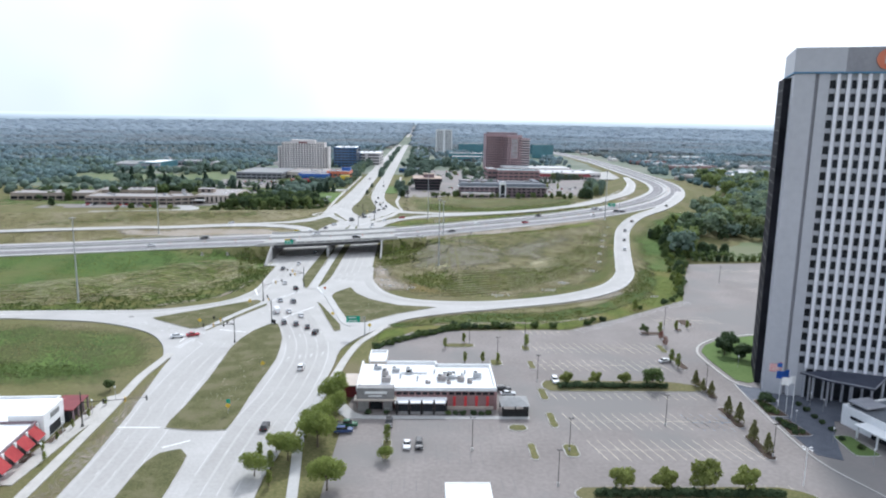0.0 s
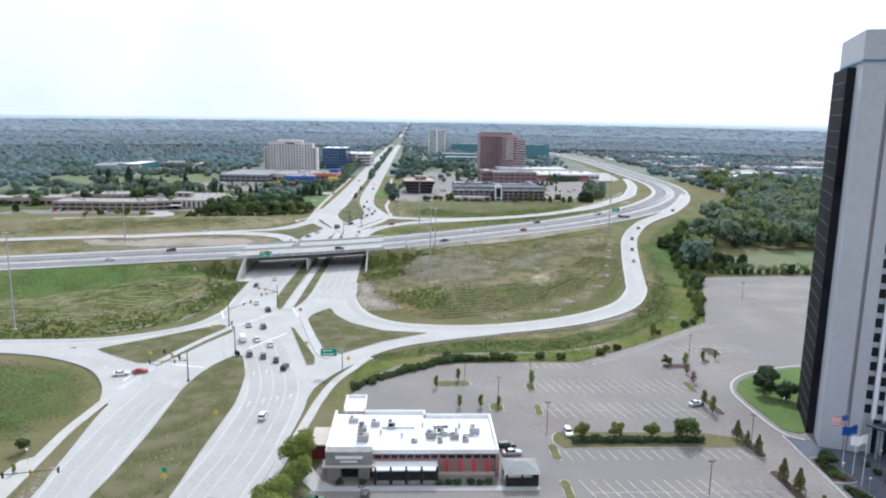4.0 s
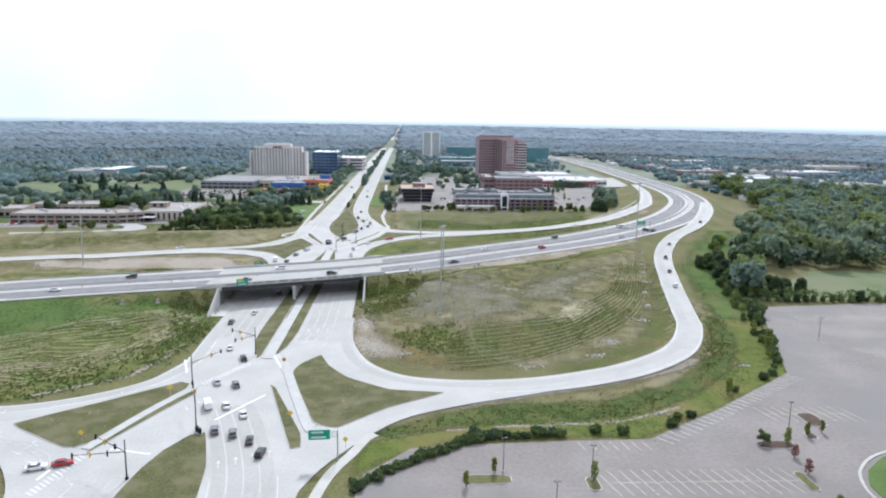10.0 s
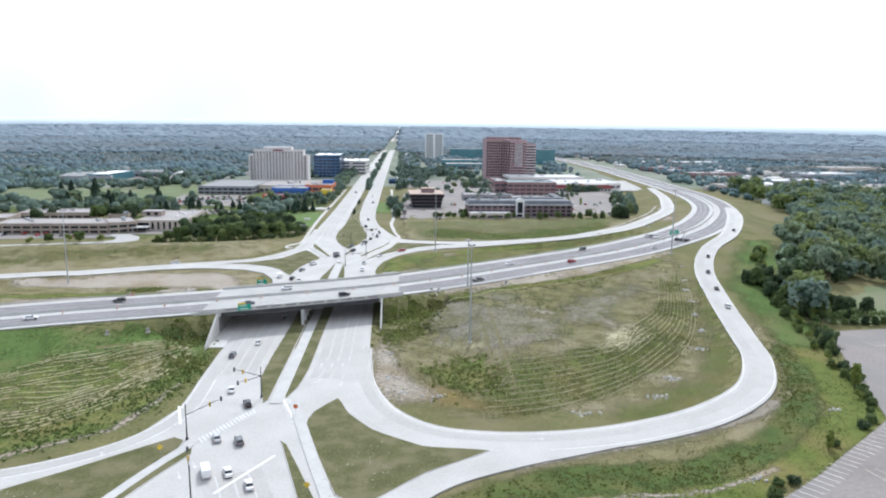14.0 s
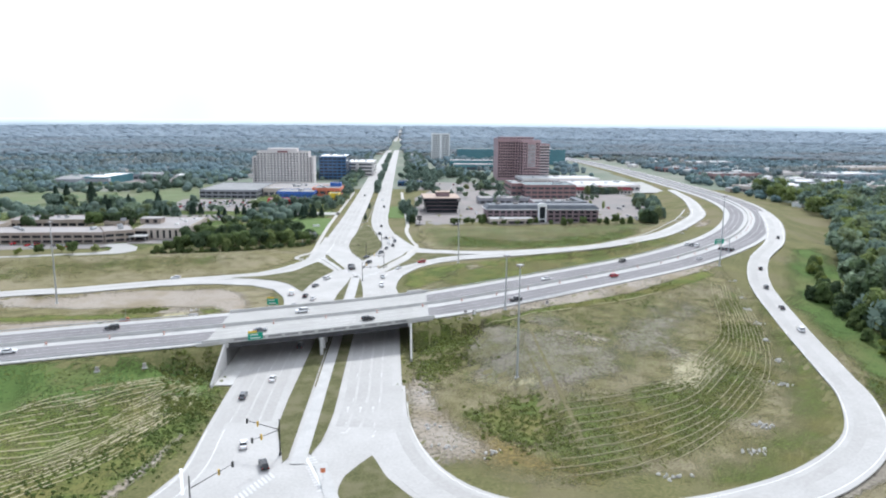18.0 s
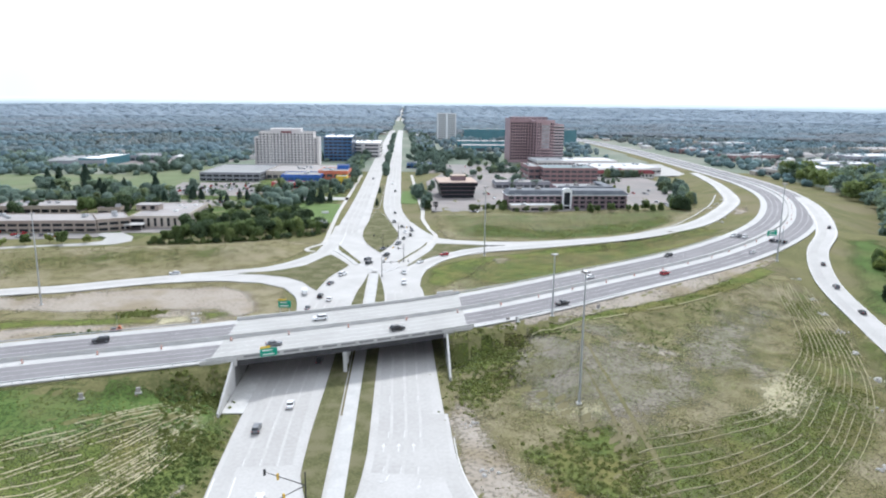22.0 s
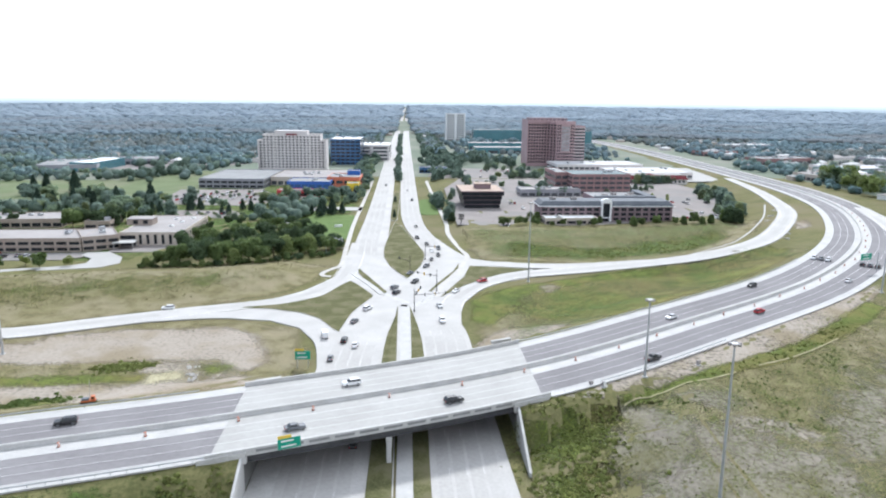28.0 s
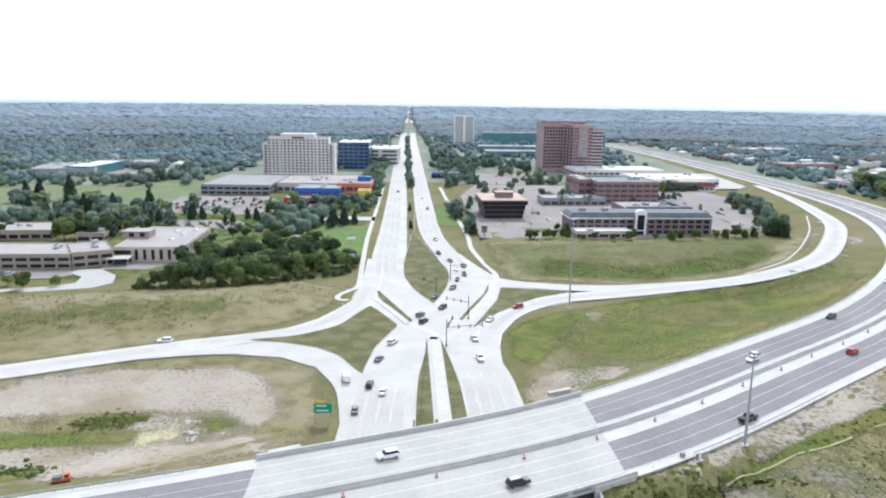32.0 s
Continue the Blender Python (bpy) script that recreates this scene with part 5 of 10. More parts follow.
# ---- school west of the junction ----
def build_school():
    """Two-storey school with a long bent wing, a pilastered hall and low blocks behind."""
    low_building("school_wing", "long two-storey school wing with beige roof and dark window ribbons", -240, 225, 76, 28, 7.2, SCHOOLW, PALER, 2, 2, GLASSD, 5, "school")
    low_building("school_link", "two-storey school link with beige roof and window ribbons", -163.4, 228, 18, 27, 7.6, SCHOOLW, PALER, 28, 2, GLASSD, 2, "school")
    hall = thing("school_hall", -150, 243, 0, 1, "flat-roofed school hall with beige pilasters and tall dark windows", "school")
    mass(hall, 0, 0, 33, 58, -0.6, 7.4, BEIGE, PALER)
    panes(hall, 9, 0, 0.8, 6, 1, 4.0, 1, 1.5, 5.2, GLASSD)
    panes(hall, 33, 1, 0.8, 12, 1, 4.6, 1, 1.6, 5.0, GLASSD, rz=90)
    part("glazed_entrance", boxed(0.6, -0.3, 0, 8.4, 0.1, 5.6, 0.03), GLASSD, hall)
    part("upper_room", boxed(-4, 24, 7.0, 10, 34, 10.4, 0.05), SCHOOLW, hall)
    part("upper_roof", boxed(-4.4, 23.6, 10.4, 10.4, 34.4, 10.8, 0.05), PALER, hall)
    panes(hall, -2, 24, 7.8, 2, 1, 5.5, 1, 2.6, 2.2, GLASSD)
    for x, y in ((22, 20), (24, 34), (18, 44), (27, 48)):
        rooftop_unit(hall, x, y, 7.0, 2.6, 1.8, 0.8, WHITE)
    low_building("school_block", "low beige school block behind trees", -260, 296, 54, 28, 5.5, SCHOOLW, PALER, 4, 1, GLASSD, 3, "school")
    low_building("school_block", "small low beige school block behind trees", -190, 293, 15, 26, 5, SCHOOLW, PALER, 4, 1, GLASSD, 1, "school")
    low_building("school_block", "low beige school block behind trees", -318, 250, 70, 28, 6.4, SCHOOLW, PALER, 8, 1, GLASSD, 4, "school")
    porch = thing("porch", -150, 232, 0, 6, "flat pale entrance porch on posts", "porch")
    part("slab", boxed(0, 0, 3.2, 11, 9, 3.7, 0.05), CONC_W, porch)
    for x in (0.5, 10.1):
        for y in (0.5, 8):
            part("post", boxed(x, y, 0, x + 0.4, y + 0.4, 3.2), CONC_W, porch)


build_school()


# ---- offices east of the arterial ----
def build_red_tower():
    """Stepped granite tower: a deep western mass, a taller centre with a glazed bay, a lower banded eastern mass."""
    root = thing("granite_tower", 156, 712, 0, 0, "pinkish red granite office tower with stepped bays and grid windows", "office building")
    mass(root, 0, 18, 24, 62, 0, 56, PINK, DARKR, lip=1)
    mass(root, 32, 0, 54, 60, 0, 54, PINK, DARKR, lip=1)
    mass(root, 54, 6, 68, 60, 0, 49.5, PINK, DARKR, lip=1)
    for k in range(3):
        part("step_bay", boxed(24 + 2.7 * k, 15 - 5 * k, 0, 26.7 + 2.7 * k, 40, 55.5 - 0.4 * k, 0.1), PINK, root)
        panes(root, 24 + 2.7 * k, 15 - 5 * k, 4, 1, 13, 2.7, 3.75, 1.8, 2.3, GLASSD)
    part("roof_screen", boxed(4, 24, 55, 50, 54, 58, 0.1), BRICKD, root)
    for x in range(6, 50, 5):
        part("screen_rib", boxed(x, 23.6, 54.6, x + 0.8, 24, 58.4), PINK, root)
    panes(root, 0.6, 18, 4, 7, 13, 3.3, 3.75, 2.2, 2.3, GLASSD)
    for k in range(13):
        part("ledge", boxed(-0.3, 17.6, 6.9 + 3.75 * k, 24, 18, 7.4 + 3.75 * k), PINK, root)
    panes(root, 32.4, 0, 4, 2, 13, 2.6, 3.75, 1.7, 2.3, GLASSD)
    panes(root, 48.6, 0, 4, 2, 13, 2.6, 3.75, 1.7, 2.3, GLASSD)
    panes(root, 38, 0, 4, 4, 4, 2.6, 3.75, 1.9, 2.4, GLASSD)
    bay = part("glazed_bay", boxed(38, -0.8, 19, 48.4, 0, 49, 0.05), BAYG, root, "tall glazed centre bay with pale reflections painted into its colour")
    for k in range(9):
        part("mullion", boxed(38, -1.0, 19 + 3.75 * k, 48.4, -0.8, 19.5 + 3.75 * k), PINK, bay)
    for k in range(5):
        part("mullion", boxed(38 + 2.5 * k, -1.0, 19, 38.3 + 2.5 * k, -0.8, 49), PINK, bay)
    part("cap", boxed(30, -0.6, 51, 54.6, 3, 55, 0.1), PINK, root)
    for k in range(12):
        part("band", boxed(54, 5.6, 5.6 + 3.75 * k, 68.2, 6, 6.3 + 3.75 * k), HOTELW, root, "pale stone band")
        part("ribbon_window", boxed(54.6, 5.8, 3.4 + 3.75 * k, 67.6, 6.05, 5.4 + 3.75 * k), PANEW, root)
        part("ribbon_window", boxed(67.9, 7, 3.4 + 3.75 * k, 68.1, 58, 5.4 + 3.75 * k), PANEW, root)


# pale mottled base colour imitates reflections in the bay's glass
BAYG = material("painted_reflection_glazing", (0.20, 0.19, 0.19), (0.42, 0.42, 0.42), 0.3, 0.25, 0.6, spec=0.5)
build_red_tower()


def build_brick_office():
    root = thing("brick_office", 93, 309, 2.4, 0.5, "three-storey purple brick office with dark mansard roof", "office building")
    W, D, H = 88, 20, 13.0
    part("wall", boxed(0, 0, -1, W, D, H - 2.9, 0.05), BRICKD, root)
    bm = bmesh.new()
    for y0, y1, z0, z1 in ((-0.6, 2.6, H - 2.9, H),):
        lo = [bm.verts.new(p) for p in ((-0.6, -0.6, z0), (W + 0.6, -0.6, z0), (W + 0.6, D + 0.6, z0), (-0.6, D + 0.6, z0))]
        hi = [bm.verts.new(p) for p in ((2, 2, z1), (W - 2, 2, z1), (W - 2, D - 2, z1), (2, D - 2, z1))]
        for i in range(4):
            bm.faces.new((lo[i], lo[(i + 1) % 4], hi[(i + 1) % 4], hi[i]))
        bm.faces.new(hi)
        bm.faces.new(lo[::-1])
    part("mansard_roof", bm, DARKR, root, "dark blue-grey mansard roof")
    part("cornice", boxed(-0.8, -0.8, H - 3.4, W + 0.8, D + 0.8, H - 2.9, 0.03), WHITE, root)
    panes(root, 48, 0, 0.6, 8, 3, 4.9, 3.1, 3.4, 1.9, GLASSD)
    panes(root, 0.5, 0, 0.6, 8, 3, 4.9, 3.1, 3.4, 1.9, GLASSD)
    panes(root, W, 0, 0.6, 4, 3, 4.6, 3.1, 2.6, 1.9, GLASSD, rz=90)
    part("tower_frame", boxed(40, -1.6, -1, 41.2, 1, 13.4, 0.05), WHITE, root, "white framed entrance tower")
    part("tower_frame", boxed(45.6, -1.6, -1, 46.8, 1, 13.4, 0.05), WHITE, root)
    bm = bmesh.new()
    prism_pts = [(40, 12.0), (46.8, 12.0), (46.8, 13.8), (45, 15), (41.8, 15), (40, 13.8)]
    lo = [bm.verts.new((x, -1.7, z)) for x, z in prism_pts]
    hi = [bm.verts.new((x, 1.2, z)) for x, z in prism_pts]
    bm.faces.new(lo[::-1])
    bm.faces.new(hi)
    for i in range(6):
        bm.faces.new((lo[i], lo[(i + 1) % 6], hi[(i + 1) % 6], hi[i]))
    bmesh.ops.recalc_face_normals(bm, faces=bm.faces)
    part("tower_frame", bm, WHITE, root, "white gabled top of the entrance tower")
    part("tower_frame", boxed(41.2, -1.5, 2.2, 45.6, 0.5, 2.9, 0.05), WHITE, root)
    part("tower_glazing", boxed(41.2, -1.2, -1, 45.6, 0.4, 12.0), GLASSD, root)
    mass(root, 44, D, 84, D + 42, -4, H - 1.5, BRICKD, GREYR, lip=0.5)
    part("rear_roof", boxed(43, D + 3, H - 1.5, 85, D + 8, H + 0.4, 0.3), DARKR, root)
    part("rear_roof", boxed(79, D + 8, H - 1.5, 85, D + 40, H + 0.4, 0.3), DARKR, root)
    for x, y in ((52, 34), (60, 40), (68, 32), (74, 44), (10, 10), (24, 10)):
        rooftop_unit(root, x, y, H - 1.0 if y > 20 else H, 4, 3, 1.6, PALER)
    pv = low_building("bank_pavilion", "low beige pavilion with white roof and big windows", 94, 296, 34, 12, 4.4, BEIGE, WHITE, 2, 1, GLASSD, 1, z=2.4)


build_brick_office()
low_building("brick_block", "red brick office block with teal roof edge", 146, 446, 50, 40, 17, BRICK, TEALR, 1, 4, PANEW, 4, "office building", z=2.2)
low_building("brick_block_wing", "red brick wing of an office", 135, 462, 11, 44, 17, BRICK, GREYR, 1, 3, PANEW, 1, "office building", z=2.2)


def build_dark_office():
    root = thing("dark_office", 46, 363, 2.3, 2, "dark glazed office with overhanging storeys and tan roof", "office building")
    for k, (g, z0, z1) in enumerate(((2.6, -1, 3.2), (2.0, 3.2, 6.4), (1.4, 6.4, 9.6), (0, 9.6, 12.6))):
        part("storey", boxed(g, g, z0, 31 - g, 38 - g, z1 - 0.5, 0.05), GLASSD, root, "dark glazed storey")
        part("band", boxed(g - 0.3, g - 0.3, z1 - 0.5, 31.3 - g, 38.3 - g, z1, 0.04), BRICKD, root)
    part("roof", boxed(0, 0, 12.6, 31, 38, 12.9, 0.05), TAN, root, "flat tan roof")
    part("penthouse", boxed(11.5, 12.5, 12.9, 23, 22, 16.4, 0.1), BRICKD, root)
    part("penthouse_roof", boxed(11, 12, 16.4, 23.5, 22.5, 16.9, 0.05), TAN, root)


build_dark_office()
low_building("clinic", "low grey clinic with flat pale roof", 100, 430, 50, 20, 6, SPANDREL, PALER, 2, 1, PANEW, 4, z=2.2)
low_building("plaza_shops", "long low building with white roof and dark red band", 222, 570, 80, 60, 6, HOTELW, ROOFW, 3, 1, PANEW, 6, z=2.2)
low_building("plaza_shops", "long low building with pale roof", 180, 660, 100, 50, 6, HOTELW, ROOFW, 3, 1, PANEW, 6, z=2.2)
low_building("bus_depot", "small dark blue pavilion beside a car park", 22, 640, 30, 14, 6, BLUEG, GREYR, 0, 1, GLASSD, 1)
low_building("white_slab_tower", "white slab office tower with thin window bands", 88, 1270, 38, 22, 52, WHITE, PALER, 0, 13, PANEW, 1, "office building")
low_building("teal_office", "long teal glass office", 140, 1240, 150, 40, 22, TEALG, GREYR, 0, 5, TEALG, 3, "office building")
low_building("warehouse", "long low warehouse with pale roof", 112, 930, 110, 40, 9, TEALG, PALER, 0, 1, PANEW, 6)
low_building("warehouse", "long low warehouse with pale roof", 110, 1010, 140, 40, 11, TEALG, PALER, 0, 1, PANEW, 6)
low_building("teal_office", "teal glass office behind the granite tower", 284, 1080, 44, 30, 28, TEALG, GREYR, 0, 6, TEALG, 2, "office building")


def mansard_band(x, y, w, d, z, rz):
    """A dark red sloping fascia round a shop roof."""
    root = thing("shop_row", x, y, z, rz, "low shops with dark red mansard fascia and white windows", "shops")
    part("wall", boxed(0, 0, -1, w, d, 4, 0.05), HOTELW, root)
    bm = bmesh.new()
    lo = [bm.verts.new(p) for p in ((-1, -1, 4), (w + 1, -1, 4), (w + 1, d + 1, 4), (-1, d + 1, 4))]
    hi = [bm.verts.new(p) for p in ((2, 2, 7.4), (w - 2, 2, 7.4), (w - 2, d - 2, 7.4), (2, d - 2, 7.4))]
    for i in range(4):
        bm.faces.new((lo[i], lo[(i + 1) % 4], hi[(i + 1) % 4], hi[i]))
    bm.faces.new(hi)
    bm.faces.new(lo[::-1])
    part("fascia", bm, MAROON, root, "dark red sloping fascia")
    part("roof", boxed(3, 3, 7.4, w - 3, d - 3, 7.8, 0.05), PALER, root)
    panes(root, 1, 0, 0.8, int(w / 4), 1, w / int(w / 4) - 0.3, 1, 2.6, 2.2, PANEW)


mansard_band(196, 528, 38, 26, 2.2, -3)
mansard_band(244, 530, 34, 24, 2.2, -3)

# ---- ground cover ----
def fast_mesh(name, V, F, mat, smooth=False):
    """A mesh from arrays: V (n, 3), F (m, k) with one k."""
    me = bpy.data.meshes.new(name)
    k = F.shape[1]
    me.vertices.add(len(V))
    me.vertices.foreach_set("co", np.ascontiguousarray(V, np.float32).ravel())
    me.loops.add(F.size)
    me.loops.foreach_set("vertex_index", np.ascontiguousarray(F, np.int32).ravel())
    me.polygons.add(len(F))
    me.polygons.foreach_set("loop_start", np.arange(0, F.size, k, dtype=np.int32))
    me.polygons.foreach_set("loop_total", np.full(len(F), k, np.int32))
    if smooth:
        me.polygons.foreach_set("use_smooth", np.ones(len(F), bool))
    me.update(calc_edges=True)
    me.materials.append(mat)
    return me


def edge_distance(Q, poly):
    """Distance of points to a polygon's edge, positive inside."""
    P = np.array(poly, float)
    best = np.full(len(Q), 1e9)
    for a, b in zip(P, np.roll(P, -1, 0)):
        d = b - a
        t = np.clip(((Q - a) @ d) / max(1e-9, d @ d), 0, 1)
        best = np.minimum(best, np.hypot(*(Q - a - t[:, None] * d).T))
    return np.where(inside(Q, [tuple(p) for p in P]), best, -best)


COVERS = []


def patch(name, poly, mat, label, amount=1.0, fade=5.0, step=1.5, cat="ground cover"):
    """A thin growth or soil draped on the ground inside a polygon, thinning out across its edge."""
    P = np.array(poly, float)
    seed = len(COVERS)
    COVERS.append(name)
    xs = np.arange(math.floor((P[:, 0].min() - fade) / step), math.ceil((P[:, 0].max() + fade) / step) + 1) * step
    ys = np.arange(math.floor((P[:, 1].min() - fade) / step), math.ceil((P[:, 1].max() + fade) / step) + 1) * step
    gx, gy = np.meshgrid(xs, ys)
    Q = np.c_[gx.ravel(), gy.ravel()]
    wob = np.array([noise.noise((x * 0.07, y * 0.07, 5 + seed)) for x, y in Q]) * fade * 0.7
    w = np.clip(0.5 + (edge_distance(Q, P) + wob) / (2 * fade), 0, 1)
    w = w * w * (3 - 2 * w) * amount
    nx = len(xs)
    idx = np.arange(len(Q)).reshape(len(ys), nx)
    F = np.stack([idx[:-1, :-1], idx[:-1, 1:], idx[1:, 1:], idx[1:, :-1]], -1).reshape(-1, 4)
    F = F[w[F].max(1) > 0.02]
    used = np.unique(F)
    remap = np.zeros(len(Q), int)
    remap[used] = np.arange(len(used))
    h = ground_at(Q[used]) + 0.014 + 0.0013 * seed
    me = fast_mesh(name, np.c_[Q[used], h], remap[F], mat, True)
    at = me.attributes.new("cover", "FLOAT", "POINT")
    at.data.foreach_set("value", w[used].astype(np.float32))
    return tagged(new(name, me), label, cat, kind="stuff")


def cover(name, c1, c2, c3=None, scale=0.1, fine=0.9, scale3=0.04):
    return material(name, c1, c2, 1.0, scale, fine, 0.12, c3=c3, scale3=scale3, spec=0.1, cover=True, grain=0.62)


MEADOW = cover("seeded_grass", (0.055, 0.098, 0.026), (0.105, 0.15, 0.042), (0.12, 0.135, 0.05), 0.08, 1.0, 0.03)
LUSH = cover("lush_weeds", (0.056, 0.088, 0.022), (0.135, 0.158, 0.044), (0.15, 0.142, 0.05), 0.2, 1.8, 0.06)
RANK = cover("rank_weeds", (0.035, 0.062, 0.018), (0.095, 0.125, 0.036), (0.11, 0.115, 0.04), 0.22, 2.0, 0.08)
BRIGHT = cover("bright_grass", (0.07, 0.097, 0.022), (0.142, 0.162, 0.042), (0.155, 0.145, 0.05), 0.2, 1.8, 0.06)
STRAW = cover("straw_mulch", (0.34, 0.31, 0.19), (0.44, 0.40, 0.27), None, 0.3, 2.0)
GREYB = cover("grey_bare_ground", (0.19, 0.168, 0.135), (0.275, 0.245, 0.2), (0.17, 0.158, 0.1), 0.07, 0.9, 0.06)
SOILC = cover("churned_soil", (0.27, 0.232, 0.19), (0.35, 0.31, 0.26), (0.24, 0.20, 0.14), 0.06, 0.9, 0.05)
OLIVE = cover("olive_grass", (0.135, 0.132, 0.04), (0.205, 0.19, 0.064), (0.19, 0.16, 0.07), 0.1, 1.2, 0.03)
DRYC = cover("dry_thatch", (0.128, 0.115, 0.055), (0.225, 0.2, 0.108), (0.235, 0.205, 0.13), 0.16, 2.2, 0.04)
RUST = cover("rusty_weeds", (0.17, 0.13, 0.05), (0.23, 0.18, 0.07), (0.15, 0.15, 0.06), 0.12, 0.9, 0.06)
STONEW = material("pale_riprap", (0.42, 0.40, 0.37), (0.60, 0.58, 0.55), 0.9, 1.0, 5, rnd=0.2)

# inside the eastern loop
patch("park_grass", [(-330, 214), (-120, 208), (-50, 225), (-32, 262), (-33, 560), (-330, 560)], MEADOW, "green park grass among trees and buildings", 0.75, 6, 6.0)
patch("dry_thatch", [(34, -30), (36, -78), (58, -92), (110, -84), (140, -55), (160, -12), (176, 50), (188, 100), (150, 84), (100, 42), (56, 20), (36, 10)], DRYC, "tan and olive thatch inside the loop", 0.75, 8)
patch("weeds", [(62, -88), (68, -50), (96, -38), (125, -20), (157, 30), (172, 66), (178, 66), (163, 13), (146, -27), (125, -55), (97, -78), (78, -88)], LUSH, "green weeds between straw wattles", 0.62, 6)
patch("bare_ground", [(50, 9), (64, 14), (83, 3), (101, -6), (97, -23), (83, -38), (68, -36), (56, -26), (49, -12)], GREYB, "greyish bare ground round the light mast", 0.9, 9)
patch("bare_ground", [(101, -22), (120, -10), (124, 10), (150, 38), (145, 46), (108, 10)], GREYB, "grey-brown worn ground on the slope", 0.95, 9)
patch("weeds", [(46, -51), (57, -43), (67, -41), (71, -51), (67, -71), (60, -74), (53, -65)], LUSH, "dense dark green shrubby weeds", 0.9, 5)
patch("rusty_weeds", [(44, -60), (52, -68), (62, -76), (76, -84), (70, -90), (50, -82)], RUST, "rusty brown weeds at the foot of the slope", 0.7, 6)
patch("weeds", [(32, 10), (50, 17), (49, 1), (44, -11), (38, -30), (33, -22)], LUSH, "shrubby green weeds beside the wing wall", 0.7, 7)
patch("straw_patch", [(52, -25), (70, -30), (69, -35), (59, -31)], STRAW, "pale straw mulch patch", 0.8, 3)
patch("straw_patch", [(108, -36), (117, -19), (129, -9), (134, -16), (127, -28), (116, -38)], STRAW, "pale straw mulch patch", 0.75, 5)
patch("soil_rubble", [(30, -21), (35, -24), (39, -47), (43, -61), (50, -72), (48, -79), (34, -80), (30, -63)], SOILC, "pale soil and rubble beside the roadway", 0.85, 4)
patch("soil_verge", [(45, 13), (58, 18), (68, 22), (78, 27), (101, 41), (125, 55), (156, 82), (188, 110), (194, 121), (160, 97), (126, 75), (98, 56), (75, 40), (50, 26), (43, 20)], SOILC, "bare soil verge below the freeway shoulder", 0.85, 2)
patch("weeds", [(84, -90), (112, -84), (130, -62), (152, -26), (166, 16), (178, 50), (186, 60), (178, 10), (164, -36), (140, -76), (110, -96)], LUSH, "green verge inside the loop ramp", 0.55, 6)
patch("weeds", [(59, 19.5), (78, 28), (101, 42), (126, 57), (150, 76), (176, 100), (180, 94), (154, 70), (117, 43), (98, 34), (76, 23), (59, 16)], BRIGHT, "green strip of grass along the top of the slope", 1.0, 1.6)
patch("bare_ground", [(59, 17), (66, 14), (72, 6), (69, -5), (62, -12), (51, -8), (51, 0), (55, 8)], GREYB, "grey bare ground below the wing wall", 1.0, 3)
patch("bare_ground", [(68, 19), (76, 22), (87, 23), (90, 16), (84, 9), (77, 12)], GREYB, "grey worn ground on the slope", 0.7, 3)
patch("soil_patch", [(82, 9), (93, 7.5), (103, 0), (100, -3), (91, 0), (81, 3)], SOILC, "pale soil patch on the slope", 0.7, 2)
patch("weeds", [(32, 9), (42, 16), (58, 17.5), (55, 8), (51, -2), (44, -14), (38, -30), (33, -22)], BRIGHT, "green weeds beside the wing wall", 0.6, 5)
patch("thin_weeds", [(36, 0), (40, -34), (60, -40), (100, -32), (124, -14), (150, 30), (178, 84), (150, 80), (100, 40), (56, 18)], LUSH, "thin scattered green growth inside the loop", 0.3, 8)
# the western embankment
patch("meadow", [(-66, -26), (-70, -60), (-88, -92), (-160, -118), (-300, -140), (-300, -70), (-150, -46)], MEADOW, "bright green seeded embankment", 1.0, 4)
patch("weeds", [(-80, -30), (-50, -22), (-31, -18), (-28, -45), (-40, -52), (-74, -54)], MEADOW, "green growth below the freeway shoulder", 0.85, 5)
patch("thin_straw", [(-120, -96), (-85, -74), (-78, -71), (-66, -52), (-52, -36), (-36, -24), (-31, -40), (-39, -66), (-60, -88), (-71, -106), (-120, -122)], STRAW, "thin straw mulch and soil across the embankment", 0.36, 6)
patch("weeds", [(-120, -100), (-85, -76), (-66, -54), (-50, -40), (-38, -40), (-44, -66), (-62, -86), (-80, -100), (-120, -116)], LUSH, "green growth between straw rows", 0.7, 6)
patch("weeds", [(-120, -112), (-71, -100), (-62, -86), (-49, -77), (-39, -60), (-33, -38), (-26, -27), (-24, -59), (-29, -83), (-40, -100), (-51, -111), (-63, -117), (-120, -126)], LUSH, "lush green weeds along the ramp", 0.8, 4)
patch("ditch", [(-59, -111.5), (-36, -94.5), (-31, -77), (-29, -62), (-28, -62), (-30, -77), (-35, -96), (-58, -112.5)], SOILC, "pale silted ditch", 1.0, 1.6)
# inside the western far loop
patch("dry_thatch", [(-200, 60), (-150, 92), (-100, 108), (-60, 112), (-34, 96), (-26, 70), (-30, 42), (-60, 26), (-120, 6), (-200, -10)], DRYC, "brown thatch round the soil yards", 0.8, 6)
patch("soil_yard", [(-119, 82), (-113, 89), (-94, 96), (-59, 99), (-47, 90), (-40, 74), (-39, 63), (-43, 57), (-50, 60), (-53, 66), (-66, 65), (-73, 67), (-91, 64), (-140, 66), (-150, 76)], SOILC, "pale churned bare soil inside the loop", 1.0, 4)
patch("soil_yard", [(-130, 40), (-94, 49), (-75, 46), (-58, 49), (-44, 53), (-37, 45), (-37, 40), (-48, 33), (-65, 22), (-78, 22), (-89, 34), (-130, 22)], SOILC, "pale churned bare soil beside the freeway", 0.95, 4)
